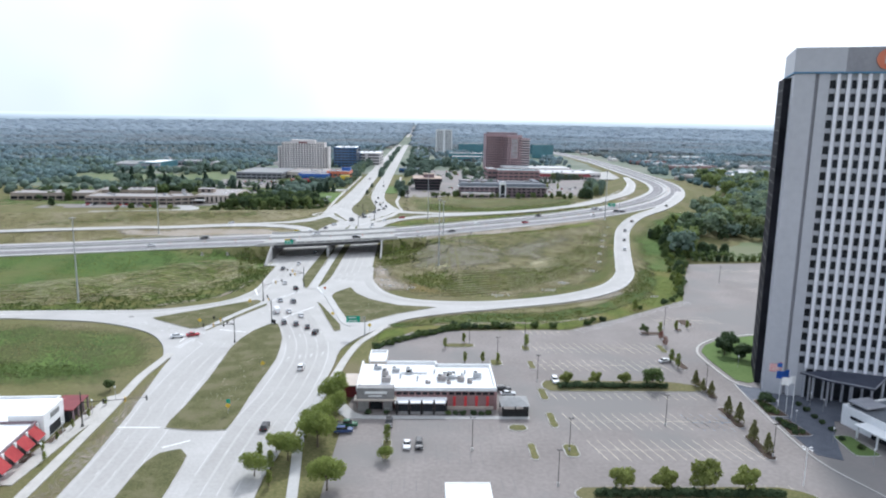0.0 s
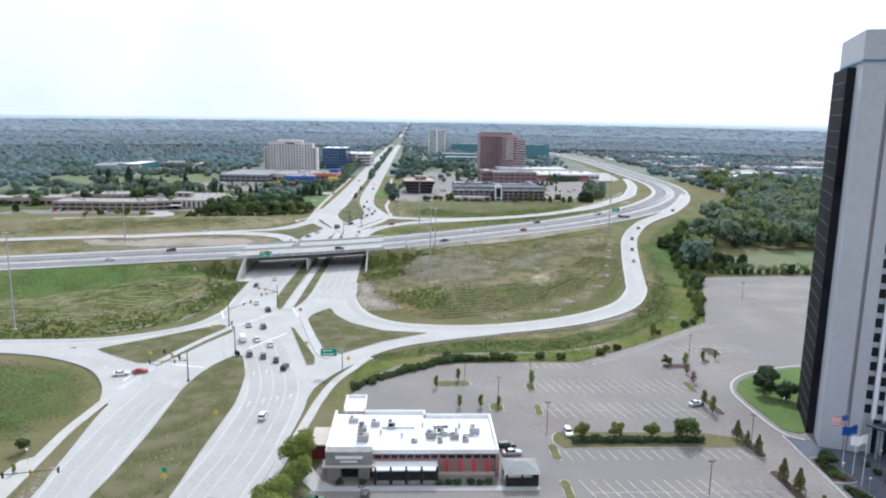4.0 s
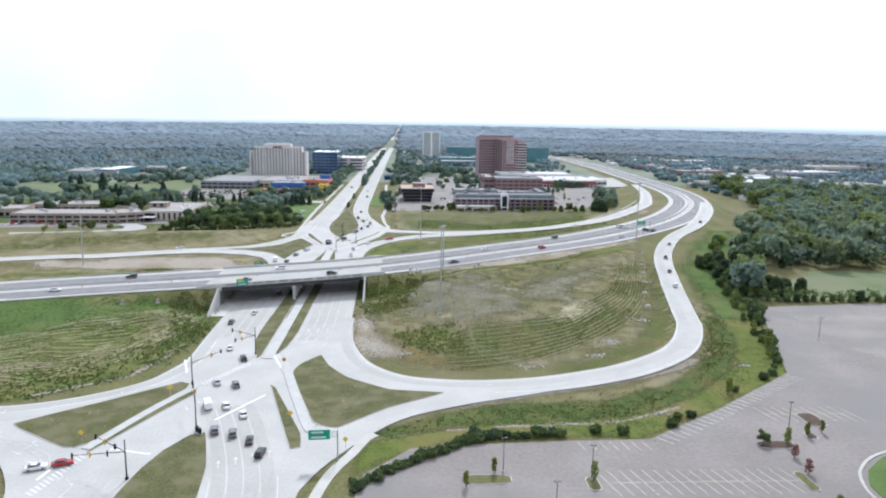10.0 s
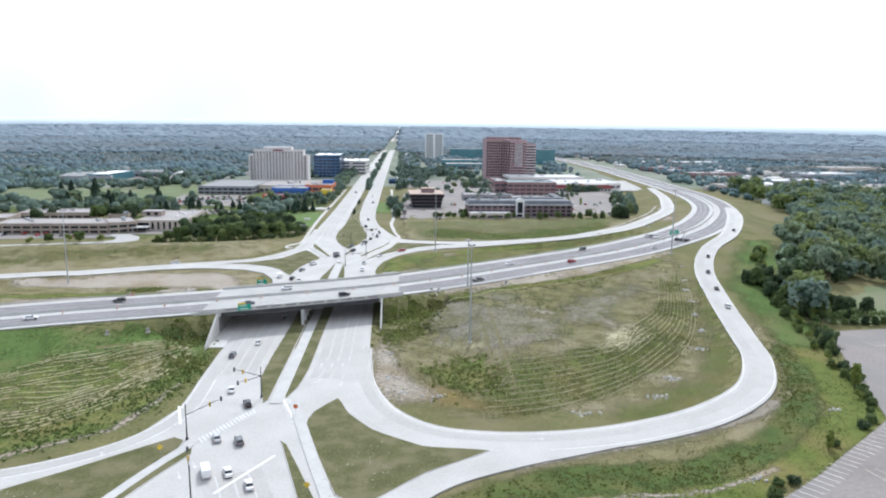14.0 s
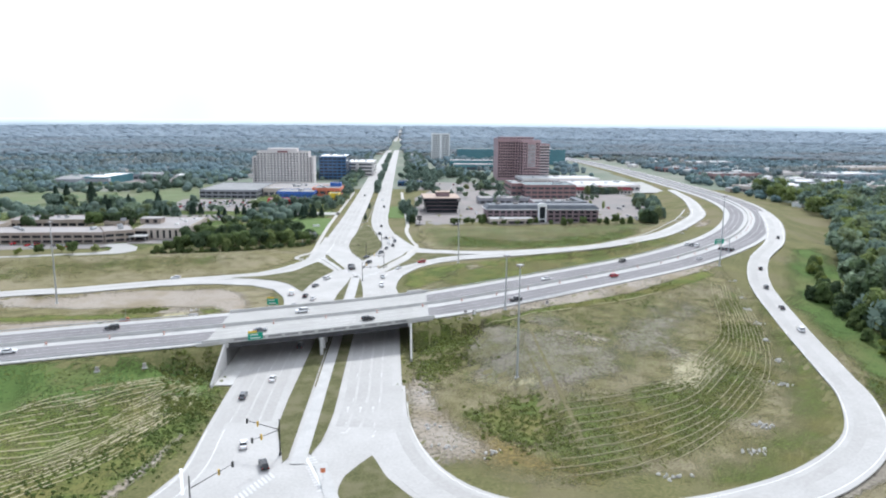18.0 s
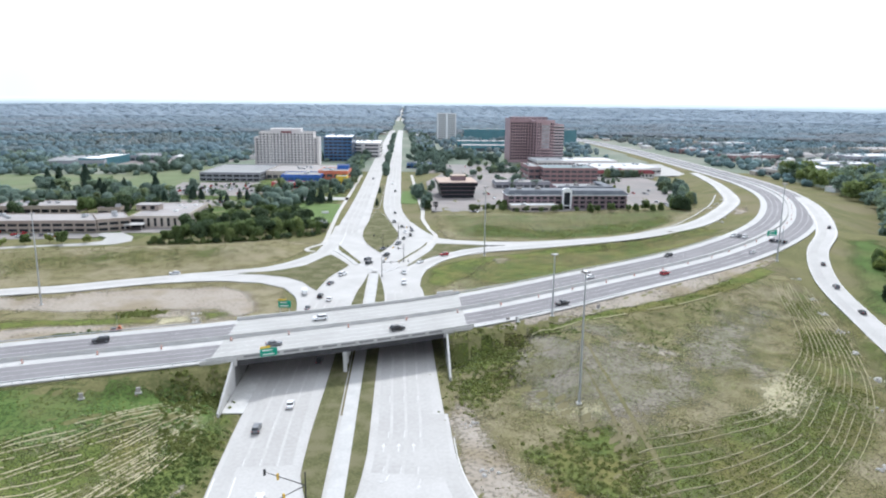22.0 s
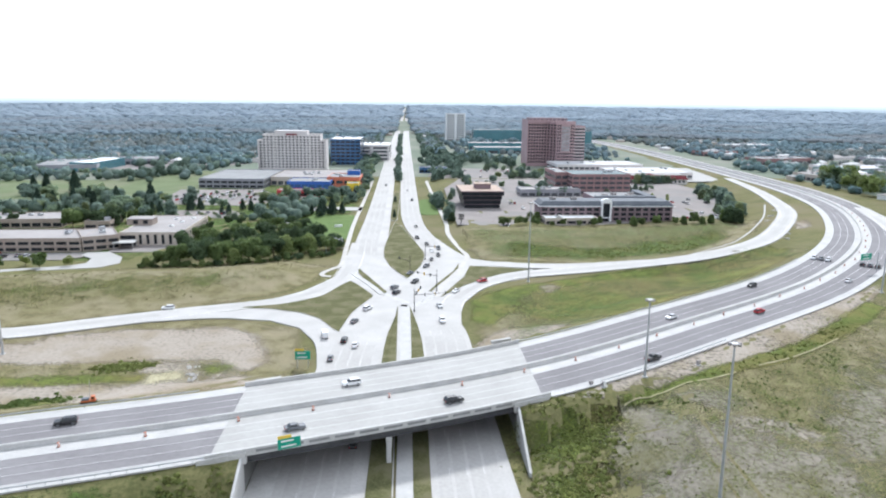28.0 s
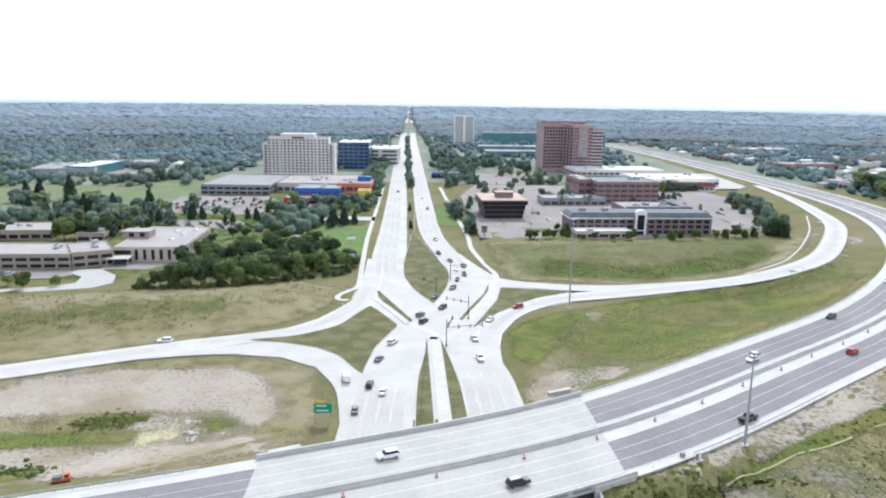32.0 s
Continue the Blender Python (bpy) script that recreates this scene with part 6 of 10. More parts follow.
patch("soil_yard", [(-75, 67), (-53, 64), (-44, 56), (-50, 50), (-74, 56)], SOILC, "trodden bare soil between the yards", 0.55, 3)
patch("reeds", [(-89, 60), (-83, 66), (-72, 65), (-72, 61), (-84, 57)], LUSH, "green reeds in a shallow ditch", 0.9, 2)
patch("reeds", [(-150, 50), (-104, 55), (-91, 56), (-71, 55), (-71, 48), (-87, 48), (-101, 47), (-150, 42)], BRIGHT, "bright green growth along a ditch", 0.8, 3)
patch("straw_patch", [(-71, 55), (-62, 58), (-60, 52), (-69, 47)], STRAW, "pale yellow straw mulch patch", 0.75, 2)
patch("weeds", [(-57, 62), (-48, 62), (-48, 57), (-56, 53)], BRIGHT, "small green patch in the soil yard", 0.7, 3)
patch("weeds", [(-100, 37), (-84, 35), (-82, 26), (-100, 24)], LUSH, "low shrubby weeds by the freeway", 0.8, 3)
# the swale beside the parking lot
patch("dry_verge", [(66, -123), (90, -113.5), (116, -105), (140, -92), (156, -74), (168, -44), (172, -20), (180, -10), (176, -50), (164, -80), (146, -102), (120, -116), (92, -122), (70, -128)], DRYC, "dry brown verge outside the ramp", 0.9, 4)
patch("grass_swale", [(38, -160), (43, -154), (60, -144), (71, -142), (112, -142), (134, -126), (174, -96), (192, -42), (204, 0), (198, 30), (190, 10), (178, -40), (160, -88), (136, -112), (112, -127), (86, -131), (58, -135), (38, -146)], BRIGHT, "bright green grass swale between ramp and parking lot", 1.0, 3)
patch("weeds", [(38, -139), (49, -132), (61, -125), (72, -120.5), (90, -119), (112, -115), (136, -100), (158, -74), (174, -30), (180, -30), (172, -66), (152, -98), (132, -116), (110, -129), (88, -133), (61, -134.5), (46, -141)], RANK, "dark band of rank weeds along the swale", 0.95, 3)
patch("ditch", [(60, -136.4), (74, -134.6), (90, -133.6), (106, -131.8), (118, -126.6), (128, -121.4), (128.6, -122.2), (118.6, -127.6), (106.4, -133), (90, -134.8), (74, -135.8), (60, -137.6)], SOILC, "pale silted drainage line in the swale", 1.0, 0.8)
patch("soil_verge", [(66, -121), (90, -112.5), (116, -104.5), (140, -92), (151, -82), (147, -80), (120, -99.5), (90, -109), (70, -116)], GREYB, "bare gravelly verge outside the ramp", 1.0, 2)
patch("weeds", [(178, -30), (186, 10), (200, 60), (226, 110), (262, 170), (276, 170), (250, 100), (226, 50), (210, 10), (196, -36)], MEADOW, "green verge between ramp and woods", 0.95, 8)
# the far berm and slopes
patch("dry_berm", [(-30, 190), (-36, 160), (-50, 138), (-66, 130), (-105, 112), (-150, 90), (-230, 52), (-300, 40), (-300, 140), (-200, 160), (-130, 185), (-60, 205)], DRYC, "dry tan grass berm", 0.9, 4)
patch("weeds", [(-60, 158), (-90, 146), (-140, 130), (-220, 96), (-220, 110), (-140, 148), (-90, 164)], LUSH, "olive weeds along the berm", 0.5, 8)
patch("dry_meadow", [(36, 140), (60, 156), (110, 174), (160, 196), (200, 225), (205, 190), (150, 138), (90, 92), (40, 66), (30, 80)], DRYC, "dry green-brown meadow between ramp and freeway", 0.8, 5)
patch("meadow", [(60, 147), (95, 169), (147, 183), (196, 216), (206, 210), (187, 174), (120, 116), (76, 82), (55, 103), (46, 118)], OLIVE, "yellow-green grass between ramp and freeway", 0.8, 5)
patch("weeds", [(31, 128), (39, 143), (52, 154), (95, 173), (150, 187), (198, 222), (200, 216), (150, 180), (96, 164), (60, 146), (48, 118), (35, 99), (29, 105)], BRIGHT, "bright green strip along the ramp", 0.85, 3)
patch("soil_patch", [(29, 80), (35, 88), (44, 97), (52, 95), (60, 85), (58, 73), (38, 66), (28, 64)], SOILC, "bare pale soil behind the bridge end", 0.9, 3)
patch("soil_patch", [(64, 154), (70, 157), (72, 152), (68, 142), (63, 143)], SOILC, "small bare soil patch in the meadow", 0.8, 2)
patch("gravel", [(240, 264), (250, 284), (264, 296), (258, 280), (249, 266)], SOILC, "pale gravel patch between ramp and freeway", 0.7, 2)
patch("dry_slope", [(44, 206), (100, 196), (160, 216), (212, 258), (236, 300), (232, 322), (130, 290), (40, 285), (40, 230)], DRYC, "tan grass slope below a car park", 0.9, 4)
patch("weeds", [(58, 216), (110, 208), (160, 228), (200, 262), (196, 276), (150, 250), (110, 232), (66, 238)], LUSH, "coarse green weeds on the slope", 0.75, 7)
patch("thin_weeds", [(-40, 180), (-70, 150), (-150, 118), (-260, 76), (-260, 130), (-130, 178), (-60, 200)], LUSH, "thin green growth on the berm", 0.2, 8)
patch("thin_weeds", [(40, 136), (110, 170), (198, 218), (200, 192), (150, 142), (90, 96), (42, 72)], MEADOW, "thin green growth in the meadow", 0.45, 8)
patch("thin_weeds", [(48, 210), (100, 200), (160, 220), (228, 300), (226, 316), (130, 284), (44, 278)], MEADOW, "thin green growth on the slope", 0.42, 8)
# the field inside the near ramp
patch("rubble_verge", [(-27.5, -178), (-25.4, -178), (-24, -206), (-23.2, -232), (-22.8, -270), (-27, -270), (-28, -232), (-28.6, -206)], SOILC, "rubble and weeds on the narrow verge", 0.5, 3)
patch("dry_field", [(-37, -158), (-48, -148), (-78, -139), (-160, -140), (-160, -205), (-60, -200), (-42, -196)], DRYC, "rough dry field inside the near ramp", 0.3, 4)
patch("weeds", [(-49, -193), (-51, -188), (-63, -184), (-90, -183), (-150, -178), (-150, -195), (-74, -197)], LUSH, "dark green band in the field", 0.8, 4)
patch("weeds", [(-42, -162), (-52, -153), (-80, -145), (-160, -146), (-160, -206), (-90, -204), (-44, -200), (-36, -180)], MEADOW, "green grass in the field", 0.62, 7)


def lawn(name, poly, label, z=0.02, mat=LAWN):
    return tagged(slab(name, poly, -0.3, z, mat), label, "lawn", kind="structure")


LAWNF = material("pale_lawn", (0.12, 0.15, 0.075), (0.165, 0.195, 0.105), 1.0, 0.04, 0.6, 0.06, c3=(0.17, 0.18, 0.11), scale3=0.02, spec=0.1)
lawn("lawn_verge", [(17, 424), (28, 428), (29, 352), (16, 352)], "bright green irrigated lawn strip", 0.08)
lawn("lawn_park", [(-50, 286), (-40, 268), (-28.5, 262), (-28.5, 345), (-58, 347), (-62, 320)], "mown green lawn beside the arterial", 0.06)
lawn("lawn_school", [(-420, 420), (-230, 430), (-210, 500), (-260, 560), (-460, 540)], "mown playing field", 0.02, LAWNF)
lawn("lawn_field", [(-230, 440), (-180, 440), (-150, 620), (-210, 650), (-280, 600)], "mown green field beyond trees", 0.03, LAWNF)
lawn("lawn_woods_edge", [(214, 0), (236, 60), (300, 66), (430, 66), (430, 4), (262, 1)], "rough green clearing beside the woods", 0.1, LAWNF)


# far ground sheets whose greyed green stands in for distance haze
FARM = material("hazed_meadow", (0.135, 0.165, 0.125), (0.195, 0.22, 0.17), 1.0, 0.02, 0.3, c3=(0.225, 0.23, 0.19), scale3=0.006, spec=0.05)
for poly in ([(-3000, 600), (3000, 600), (3000, 2500), (-3000, 2500)], [(420, 330), (1600, 330), (1600, 600), (420, 600)], [(-1600, 380), (-262, 380), (-262, 600), (-1600, 600)]):
    tagged(slab("ground_far", poly, -0.4, -0.05, FARM, smooth=False), "distant meadow greyed in colour for haze, between trees and houses", "ground", kind="structure")


# far woodland sheet, with haze put into its bluish colour
fy = np.arange(2450, 4960, 85.0)
fv = [(x, y, float(hill(y)) + (5.0 if y > 2500 else -0.3)) for y in fy for x in (-4200, -40, -14, 36, 60, 4200)]
ff = [(6 * i + k, 6 * i + k + 1, 6 * i + k + 7, 6 * i + k + 6) for i in range(len(fy) - 1) for k in (0, 4)]
tagged(from_arrays("ground_woods", fv, ff, WOODG), "distant woodland cover on rising ground, coloured bluish for haze", "ground", kind="structure")


# asphalt of the developed lots
def tarmac(name, poly, z, label, mat=LOT):
    return tagged(slab(name, poly, z - 0.4, z, mat, smooth=False), label, "parking lot", kind="structure")


tarmac("car_park_east", [(38, 296), (80, 290), (130, 296), (232, 330), (262, 400), (268, 470), (262, 560), (60, 560), (40, 480)], 2.46, "grey asphalt car park round brick offices")
tarmac("car_park_school", [(-270, 196), (-200, 206), (-165, 208), (-158, 214), (-160, 225), (-270, 223)], 0.10, "grey asphalt car park before the school")
tarmac("car_park_hotel", [(-184, 400), (-118, 392), (-92, 420), (-60, 440), (-100, 450), (-120, 490), (-190, 486)], 0.05, "grey asphalt car park before the hotel")
tarmac("car_park_west", [(-160, 342), (-116, 334), (-108, 352), (-118, 368), (-158, 368)], 0.05, "grey asphalt car park between trees")
tarmac("car_park_leisure", [(-330, 660), (-250, 650), (-180, 740), (-190, 830), (-330, 800)], 0.06, "grey car park beside the leisure hall")
tarmac("drive_school", [(-160, 226), (-149, 226), (-138, 214), (-134, 200), (-140, 191), (-156, 187), (-200, 176), (-260, 166), (-260, 172), (-200, 183), (-158, 194), (-150, 200), (-152, 211), (-160, 218)], 0.14, "pale concrete drive past the school", CONC_D)
tarmac("forecourt_school", [(-150, 226), (-118, 226), (-117, 243), (-152, 243)], 0.11, "grey forecourt before the school hall")
tarmac("car_park_far", [(60, 570), (150, 570), (150, 690), (40, 690), (30, 600)], 0.3, "pale car park beside low offices")
tarmac("plaza_lot", [(215, 545), (345, 560), (345, 700), (240, 690), (200, 640)], 1.2, "pale car park round shops", CONC_D)
tarmac("car_park_commerce", [(440, 610), (560, 560), (600, 660), (500, 720)], 0.06, "pale car park beside low commercial buildings", CONC_D)
tarmac("car_park_commerce", [(590, 700), (760, 660), (800, 760), (620, 820)], 0.06, "pale car park beside low commercial buildings", CONC_D)
tarmac("side_street", [(-26, 368), (-26, 384), (-60, 386), (-76, 378), (-80, 352), (-72, 300), (-64, 298), (-66, 340), (-64, 368), (-56, 371)], 0.13, "narrow asphalt side street", CONC_D)


# ---- straw rows and wattles along the slopes ----
def draped_rows(name, curves, width, mat, label, lift=0.05, h=0.2):
    """Low straw rolls lying on the ground along curves."""
    root = thing(name, 0, 0, 0, 0, label, "erosion control", "", "")
    for c in curves:
        z = ground_at(c) + lift
        d = normals2(np.c_[c, z])
        prof = ((-width / 2, 0), (-width * 0.3, h), (width * 0.3, h), (width / 2, 0))
        V = np.array([(*(c[i] + d[i] * o), z[i] + q) for i in range(len(c)) for o, q in prof])
        F = np.array([(4 * i + j, 4 * i + j + 1, 4 * i + 5 + j, 4 * i + 4 + j) for i in range(len(c) - 1) for j in range(3)])
        ob = new("wattle", fast_mesh("wattle", V, F, mat))
        ob.parent = root
    return root


def resampled(pts, n):
    P = spline([(x, y, 0) for x, y in pts], 2.0)[:, :2]
    s = np.r_[0, np.cumsum(np.hypot(*np.diff(P, axis=0).T))]
    t = np.linspace(0, s[-1], n)
    return np.c_[np.interp(t, s, P[:, 0]), np.interp(t, s, P[:, 1])]


STRAWR = material("weathered_straw", (0.28, 0.25, 0.145), (0.46, 0.41, 0.28), 1.0, 0.3, 2.5, 0.03, spec=0.1)
rr = np.random.RandomState(17)
w_out = resampled([(61, -93), (72, -91), (84, -87), (98, -78), (112, -66), (126, -52), (143, -30), (155, -8), (164, 16), (173, 44), (183, 74)], 70)
w_in = resampled([(70, -46), (84, -43), (98, -38), (114, -31), (128, -13), (144, 8), (156, 36), (164, 60), (172, 81)], 70)
WATTLES = []
for k in range(12):
    f = k / 11
    c = w_in * (1 - f) + w_out * f + np.c_[np.sin(np.arange(70) * 0.31 + k), np.cos(np.arange(70) * 0.23 + 2 * k)] * 0.12
    WATTLES.append(c[(k * 5) % 3:70 - (k * 3) % 5])
LENGTHS = [c[a:a + 9 + (a + k) % 3] for k, c in enumerate(WATTLES) for a in range(0, len(c) - 3, 10) if (a // 10 * 7 + k * 5) % 11]
draped_rows("erosion_wattles", LENGTHS, 0.2, STRAWR, "pale straw wattle rows along the contours of a slope")
draped_rows("straw_line", [resampled([(59, 17), (71, 22), (80, 26)], 12), resampled([(81.5, 26.6), (88, 29.2), (95, 33)], 10), resampled([(104, 38.4), (120, 46.2), (141, 60.6)], 16)], 0.5, STRAWR, "pale straw roll along the top of the slope", 0.05, 0.15)
s_up = resampled([(-150, -104), (-118, -90), (-85, -71), (-66, -50), (-52, -35), (-36, -22)], 66)
s_lo = resampled([(-150, -122), (-112, -116), (-71, -105), (-50, -88), (-38, -66), (-31, -40)], 66)
STRAW_ROWS = []
for k in range(22):
    f = k / 21
    c = s_up * (1 - f) + s_lo * f
    c = c + np.c_[np.sin(np.arange(66) * 0.5 + k), np.cos(np.arange(66) * 0.4 + k)] * 0.45
    a0 = rr.randint(0, 5)
    while a0 < 60:
        a1 = min(66, a0 + rr.randint(4, 15))
        if a1 - a0 > 3:
            STRAW_ROWS.append(c[a0:a1])
        a0 = a1 + rr.randint(1, 4)
draped_rows("straw_rows", STRAW_ROWS, 0.42, STRAWR, "pale straw mulch rows across an embankment", 0.05, 0.1)


def stones(name, spots, label, seed):
    rnd = np.random.RandomState(seed)
    root = thing(name, 0, 0, 0, 0, label, "rocks", "", "stuff")
    for x, y, r, n in spots:
        bm = bmesh.new()
        for _ in range(n):
            px, py = x + rnd.normal() * r, y + rnd.normal() * r * 0.6
            s = rnd.uniform(0.25, 0.7)
            m = Matrix.Translation((px, py, gz(px, py) + s * 0.25)) @ Euler(rnd.uniform(0, 6, 3)).to_matrix().to_4x4() @ Matrix.Diagonal((s, s * 0.8, s * 0.55, 1))
            bmesh.ops.create_icosphere(bm, subdivisions=1, radius=1, matrix=m)
        part("rock_pile", bm, STONEW, root)


stones("riprap", [(125, -62, 1.6, 20), (115, -77, 1.6, 18), (90, -89, 2.2, 14), (146, -33, 1.3, 14), (155, -13, 1.3, 14), (160, 5, 1.1, 12), (166, 23, 1.1, 12), (171, 41, 1.1, 10), (177, 58, 1.1, 10), (184, 84, 1.1, 10), (50, -76, 1.6, 10), (40, -72, 1.6, 12), (36, -60, 1.4, 8), (34, -36, 1.2, 8),
                  (163, -88, 1.2, 8), (121, -127, 1.5, 10), (-60, 60, 0.8, 12), (-58, 54, 0.8, 12), (-57, 50, 0.8, 10), (285, 375, 1.2, 14), (274, 352, 1.2, 12), (262, 331, 1.2, 14), (248, 310, 1.2, 12), (236, 291, 1.2, 12), (233, 262, 1.2, 12), (226, 248, 1.2, 12), (218, 234, 1.2, 12)], "pale broken stones laid along a slope", 4)


# ---- tufts of weeds, uncounted ----
def tufts(name, poly, n, size, mat, label, seed, rows=None, thin=0.0, blades=8, lift=0.0, stray=2.2):
    """Small leafy clumps scattered over a polygon, or along rows; denser where the noise is high."""
    rnd = np.random.RandomState(seed)
    if rows:
        R = np.concatenate(rows)
        P = R[rnd.randint(0, len(R), n)] + rnd.normal(size=(n, 2)) * 0.9
    else:
        Q = np.array(poly, float)
        P = rnd.uniform(Q.min(0), Q.max(0), (int(n * 2.6), 2))
        P = P[inside(P, [tuple(q) for q in Q])][:n]
        P = P + rnd.normal(size=P.shape) * stray * (0.3 + rnd.uniform(size=(len(P), 1)))
    nz = np.array([noise.noise((a * 0.05, b * 0.05, seed)) for a, b in P])
    P = P[nz + rnd.uniform(-0.35, 0.35, len(P)) > thin]
    m, q = len(P), blades
    z = ground_at(P) + lift
    big = size * rnd.uniform(0.5, 1.3, (m, 1))
    d = rnd.normal(size=(m, q, 3))
    d[..., 2] = np.abs(d[..., 2]) + 0.3
    d /= np.linalg.norm(d, axis=2)[..., None]
    C = np.stack([P[:, 0, None] + d[..., 0] * big, P[:, 1, None] + d[..., 1] * big, z[:, None] + d[..., 2] * big * 0.75], -1)
    u = np.cross(d, rnd.normal(size=(m, q, 3)))
    u /= np.linalg.norm(u, axis=2)[..., None] + 1e-9
    v = np.cross(d, u)
    s = (big * rnd.uniform(0.45, 0.85, (m, q)))[..., None]
    V = np.stack([C - u * s - v * s * 0.4, C + u * s * 0.2 - v * s * 0.8, C + u * s + v * s * 0.4, C - u * s * 0.3 + v * s * 0.8], 2).reshape(-1, 3)
    return tagged(new(name, fast_mesh(name, V, np.arange(len(V)).reshape(-1, 4), mat)), label, "weeds", kind="stuff")


TUFTG = material("weed_green", (0.128, 0.155, 0.045), (0.2, 0.215, 0.07), 0.9, 0.3, 2, rnd=0.2, spec=0.1, thin=0.3)
TUFTD = material("weed_dry", (0.19, 0.175, 0.09), (0.27, 0.245, 0.14), 0.9, 0.3, 2, rnd=0.15, spec=0.1, thin=0.3)
TUFTW = material("weed_dark_green", (0.08, 0.12, 0.035), (0.14, 0.175, 0.055), 0.9, 0.3, 2, rnd=0.25, spec=0.1, thin=0.3)
between = [(WATTLES[k][:60] + WATTLES[k + 1][:60]) / 2 for k in range(11)]
tufts("weed_rows", None, 9500, 0.25, TUFTG, "rows of dark green weeds between straw wattles", 41, between, -0.15)
tufts("weed_rows", None, 9500, 0.26, TUFTG, "rows of green weeds between straw rows", 42, STRAW_ROWS, 0.0)
tufts("shrubby_weeds", [(46, -51), (57, -42), (68, -41), (73, -51), (69, -72), (60, -76), (52, -66)], 480, 0.55, TUFTG, "dense shrubby weeds", 43, thin=-0.2, stray=4.0)
tufts("dry_clumps", [(34, -30), (36, -78), (60, -92), (120, -72), (156, -20), (186, 60), (150, 84), (100, 40), (50, 12)], 9000, 0.2, TUFTD, "scattered dry grass clumps on the loop slope", 44, thin=-0.1, blades=5)
tufts("weed_clumps", [(34, -30), (36, -78), (60, -92), (120, -78), (156, -24), (186, 60), (150, 80), (118, 42), (100, 16), (74, -2), (50, -20)], 7000, 0.18, TUFTG, "scattered green weeds on the loop slope", 63, thin=0.05, blades=5)
tufts("weed_clumps", [(-150, -50), (-66, -28), (-32, -20), (-30, -60), (-70, -100), (-150, -120)], 7000, 0.24, TUFTG, "scattered green weeds on the embankment", 64, thin=-0.05, blades=5)
tufts("dry_clumps", [(36, 138), (60, 160), (110, 172), (160, 194), (196, 218), (200, 192), (150, 142), (90, 100), (40, 74)], 2600, 0.2, TUFTD, "dry tufts in the meadow below the freeway", 65, thin=-0.05, blades=5)
tufts("weed_clumps", [(70, -122), (120, -106), (156, -76), (176, -20), (190, 20), (204, 0), (192, -44), (174, -94), (134, -124), (112, -140), (66, -142)], 9000, 0.24, TUFTG, "grass tufts along the swale", 66, thin=-0.1, blades=5)
tufts("weed_clumps", [(38, -139), (49, -133), (72, -123), (112, -120), (140, -104), (166, -72), (180, -30), (176, -30), (136, -110), (112, -127), (61, -133), (46, -139)], 5200, 0.36, TUFTG, "rank weeds along the swale", 45, thin=-0.5, stray=0.8)
tufts("weed_clumps", [(-120, -112), (-71, -100), (-49, -77), (-39, -60), (-33, -38), (-26, -27), (-24, -59), (-29, -83), (-40, -100), (-63, -117), (-120, -126)], 3600, 0.4, TUFTW, "lush weeds along the ramp", 47, thin=-0.2)
tufts("dry_clumps", [(-30, 190), (-66, 142), (-150, 112), (-260, 70), (-260, 140), (-130, 185), (-60, 205)], 2600, 0.4, TUFTD, "coarse dry tufts on the berm", 48, thin=0.0, blades=5)
tufts("weed_clumps", [(58, 216), (110, 208), (160, 228), (200, 262), (196, 276), (150, 250), (110, 232), (66, 238)], 1500, 0.45, TUFTG, "coarse weeds on the slope below the car park", 49, thin=-0.1)
tufts("shrubby_weeds", [(31.5, -24), (33, -30), (44, -20), (51, -2), (56, 15), (43, 15), (33, 8)], 900, 0.5, TUFTG, "shrubby weeds beside the wing wall", 51, thin=0.02, stray=4.0)
tufts("shrubby_weeds", [(-47, -20), (-31, -18), (-28, -50), (-36, -46)], 800, 0.6, TUFTG, "shrubby weeds beside the abutment", 52, thin=-0.1)
tufts("weed_clumps", [(59, 19), (78, 27.5), (101, 41), (126, 56), (150, 75), (153, 71), (117, 44), (98, 35), (76, 24), (59, 17)], 900, 0.45, TUFTG, "coarse grass along the top of the slope", 91, thin=-0.3, stray=0.6)
tufts("weed_clumps", [(60, 14), (80, 21), (102, 32), (140, 56), (150, 60), (124, 30), (102, 2), (84, 2), (72, 8)], 900, 0.34, TUFTW, "scattered green clumps on the worn slope", 92, thin=0.12, stray=0.8)
tufts("reeds", [(-89, 60), (-83, 66), (-72, 65), (-72, 61), (-84, 57)], 300, 0.5, TUFTG, "green reeds in a ditch", 53, thin=-0.4)
tufts("shrubby_weeds", [(-100, 37), (-84, 35), (-82, 26), (-100, 24)], 260, 0.6, TUFTW, "low shrubby weeds by the freeway", 56, thin=-0.2)
tufts("weed_clumps", [(-49, -193), (-51, -188), (-63, -184), (-150, -178), (-150, -195), (-74, -197)], 1500, 0.35, TUFTW, "dark weeds in the rough field", 54, thin=-0.3)
tufts("dry_clumps", [(-40, -160), (-80, -142), (-150, -142), (-150, -180), (-60, -178)], 1800, 0.3, TUFTD, "dry tufts in the rough field", 55, blades=5)
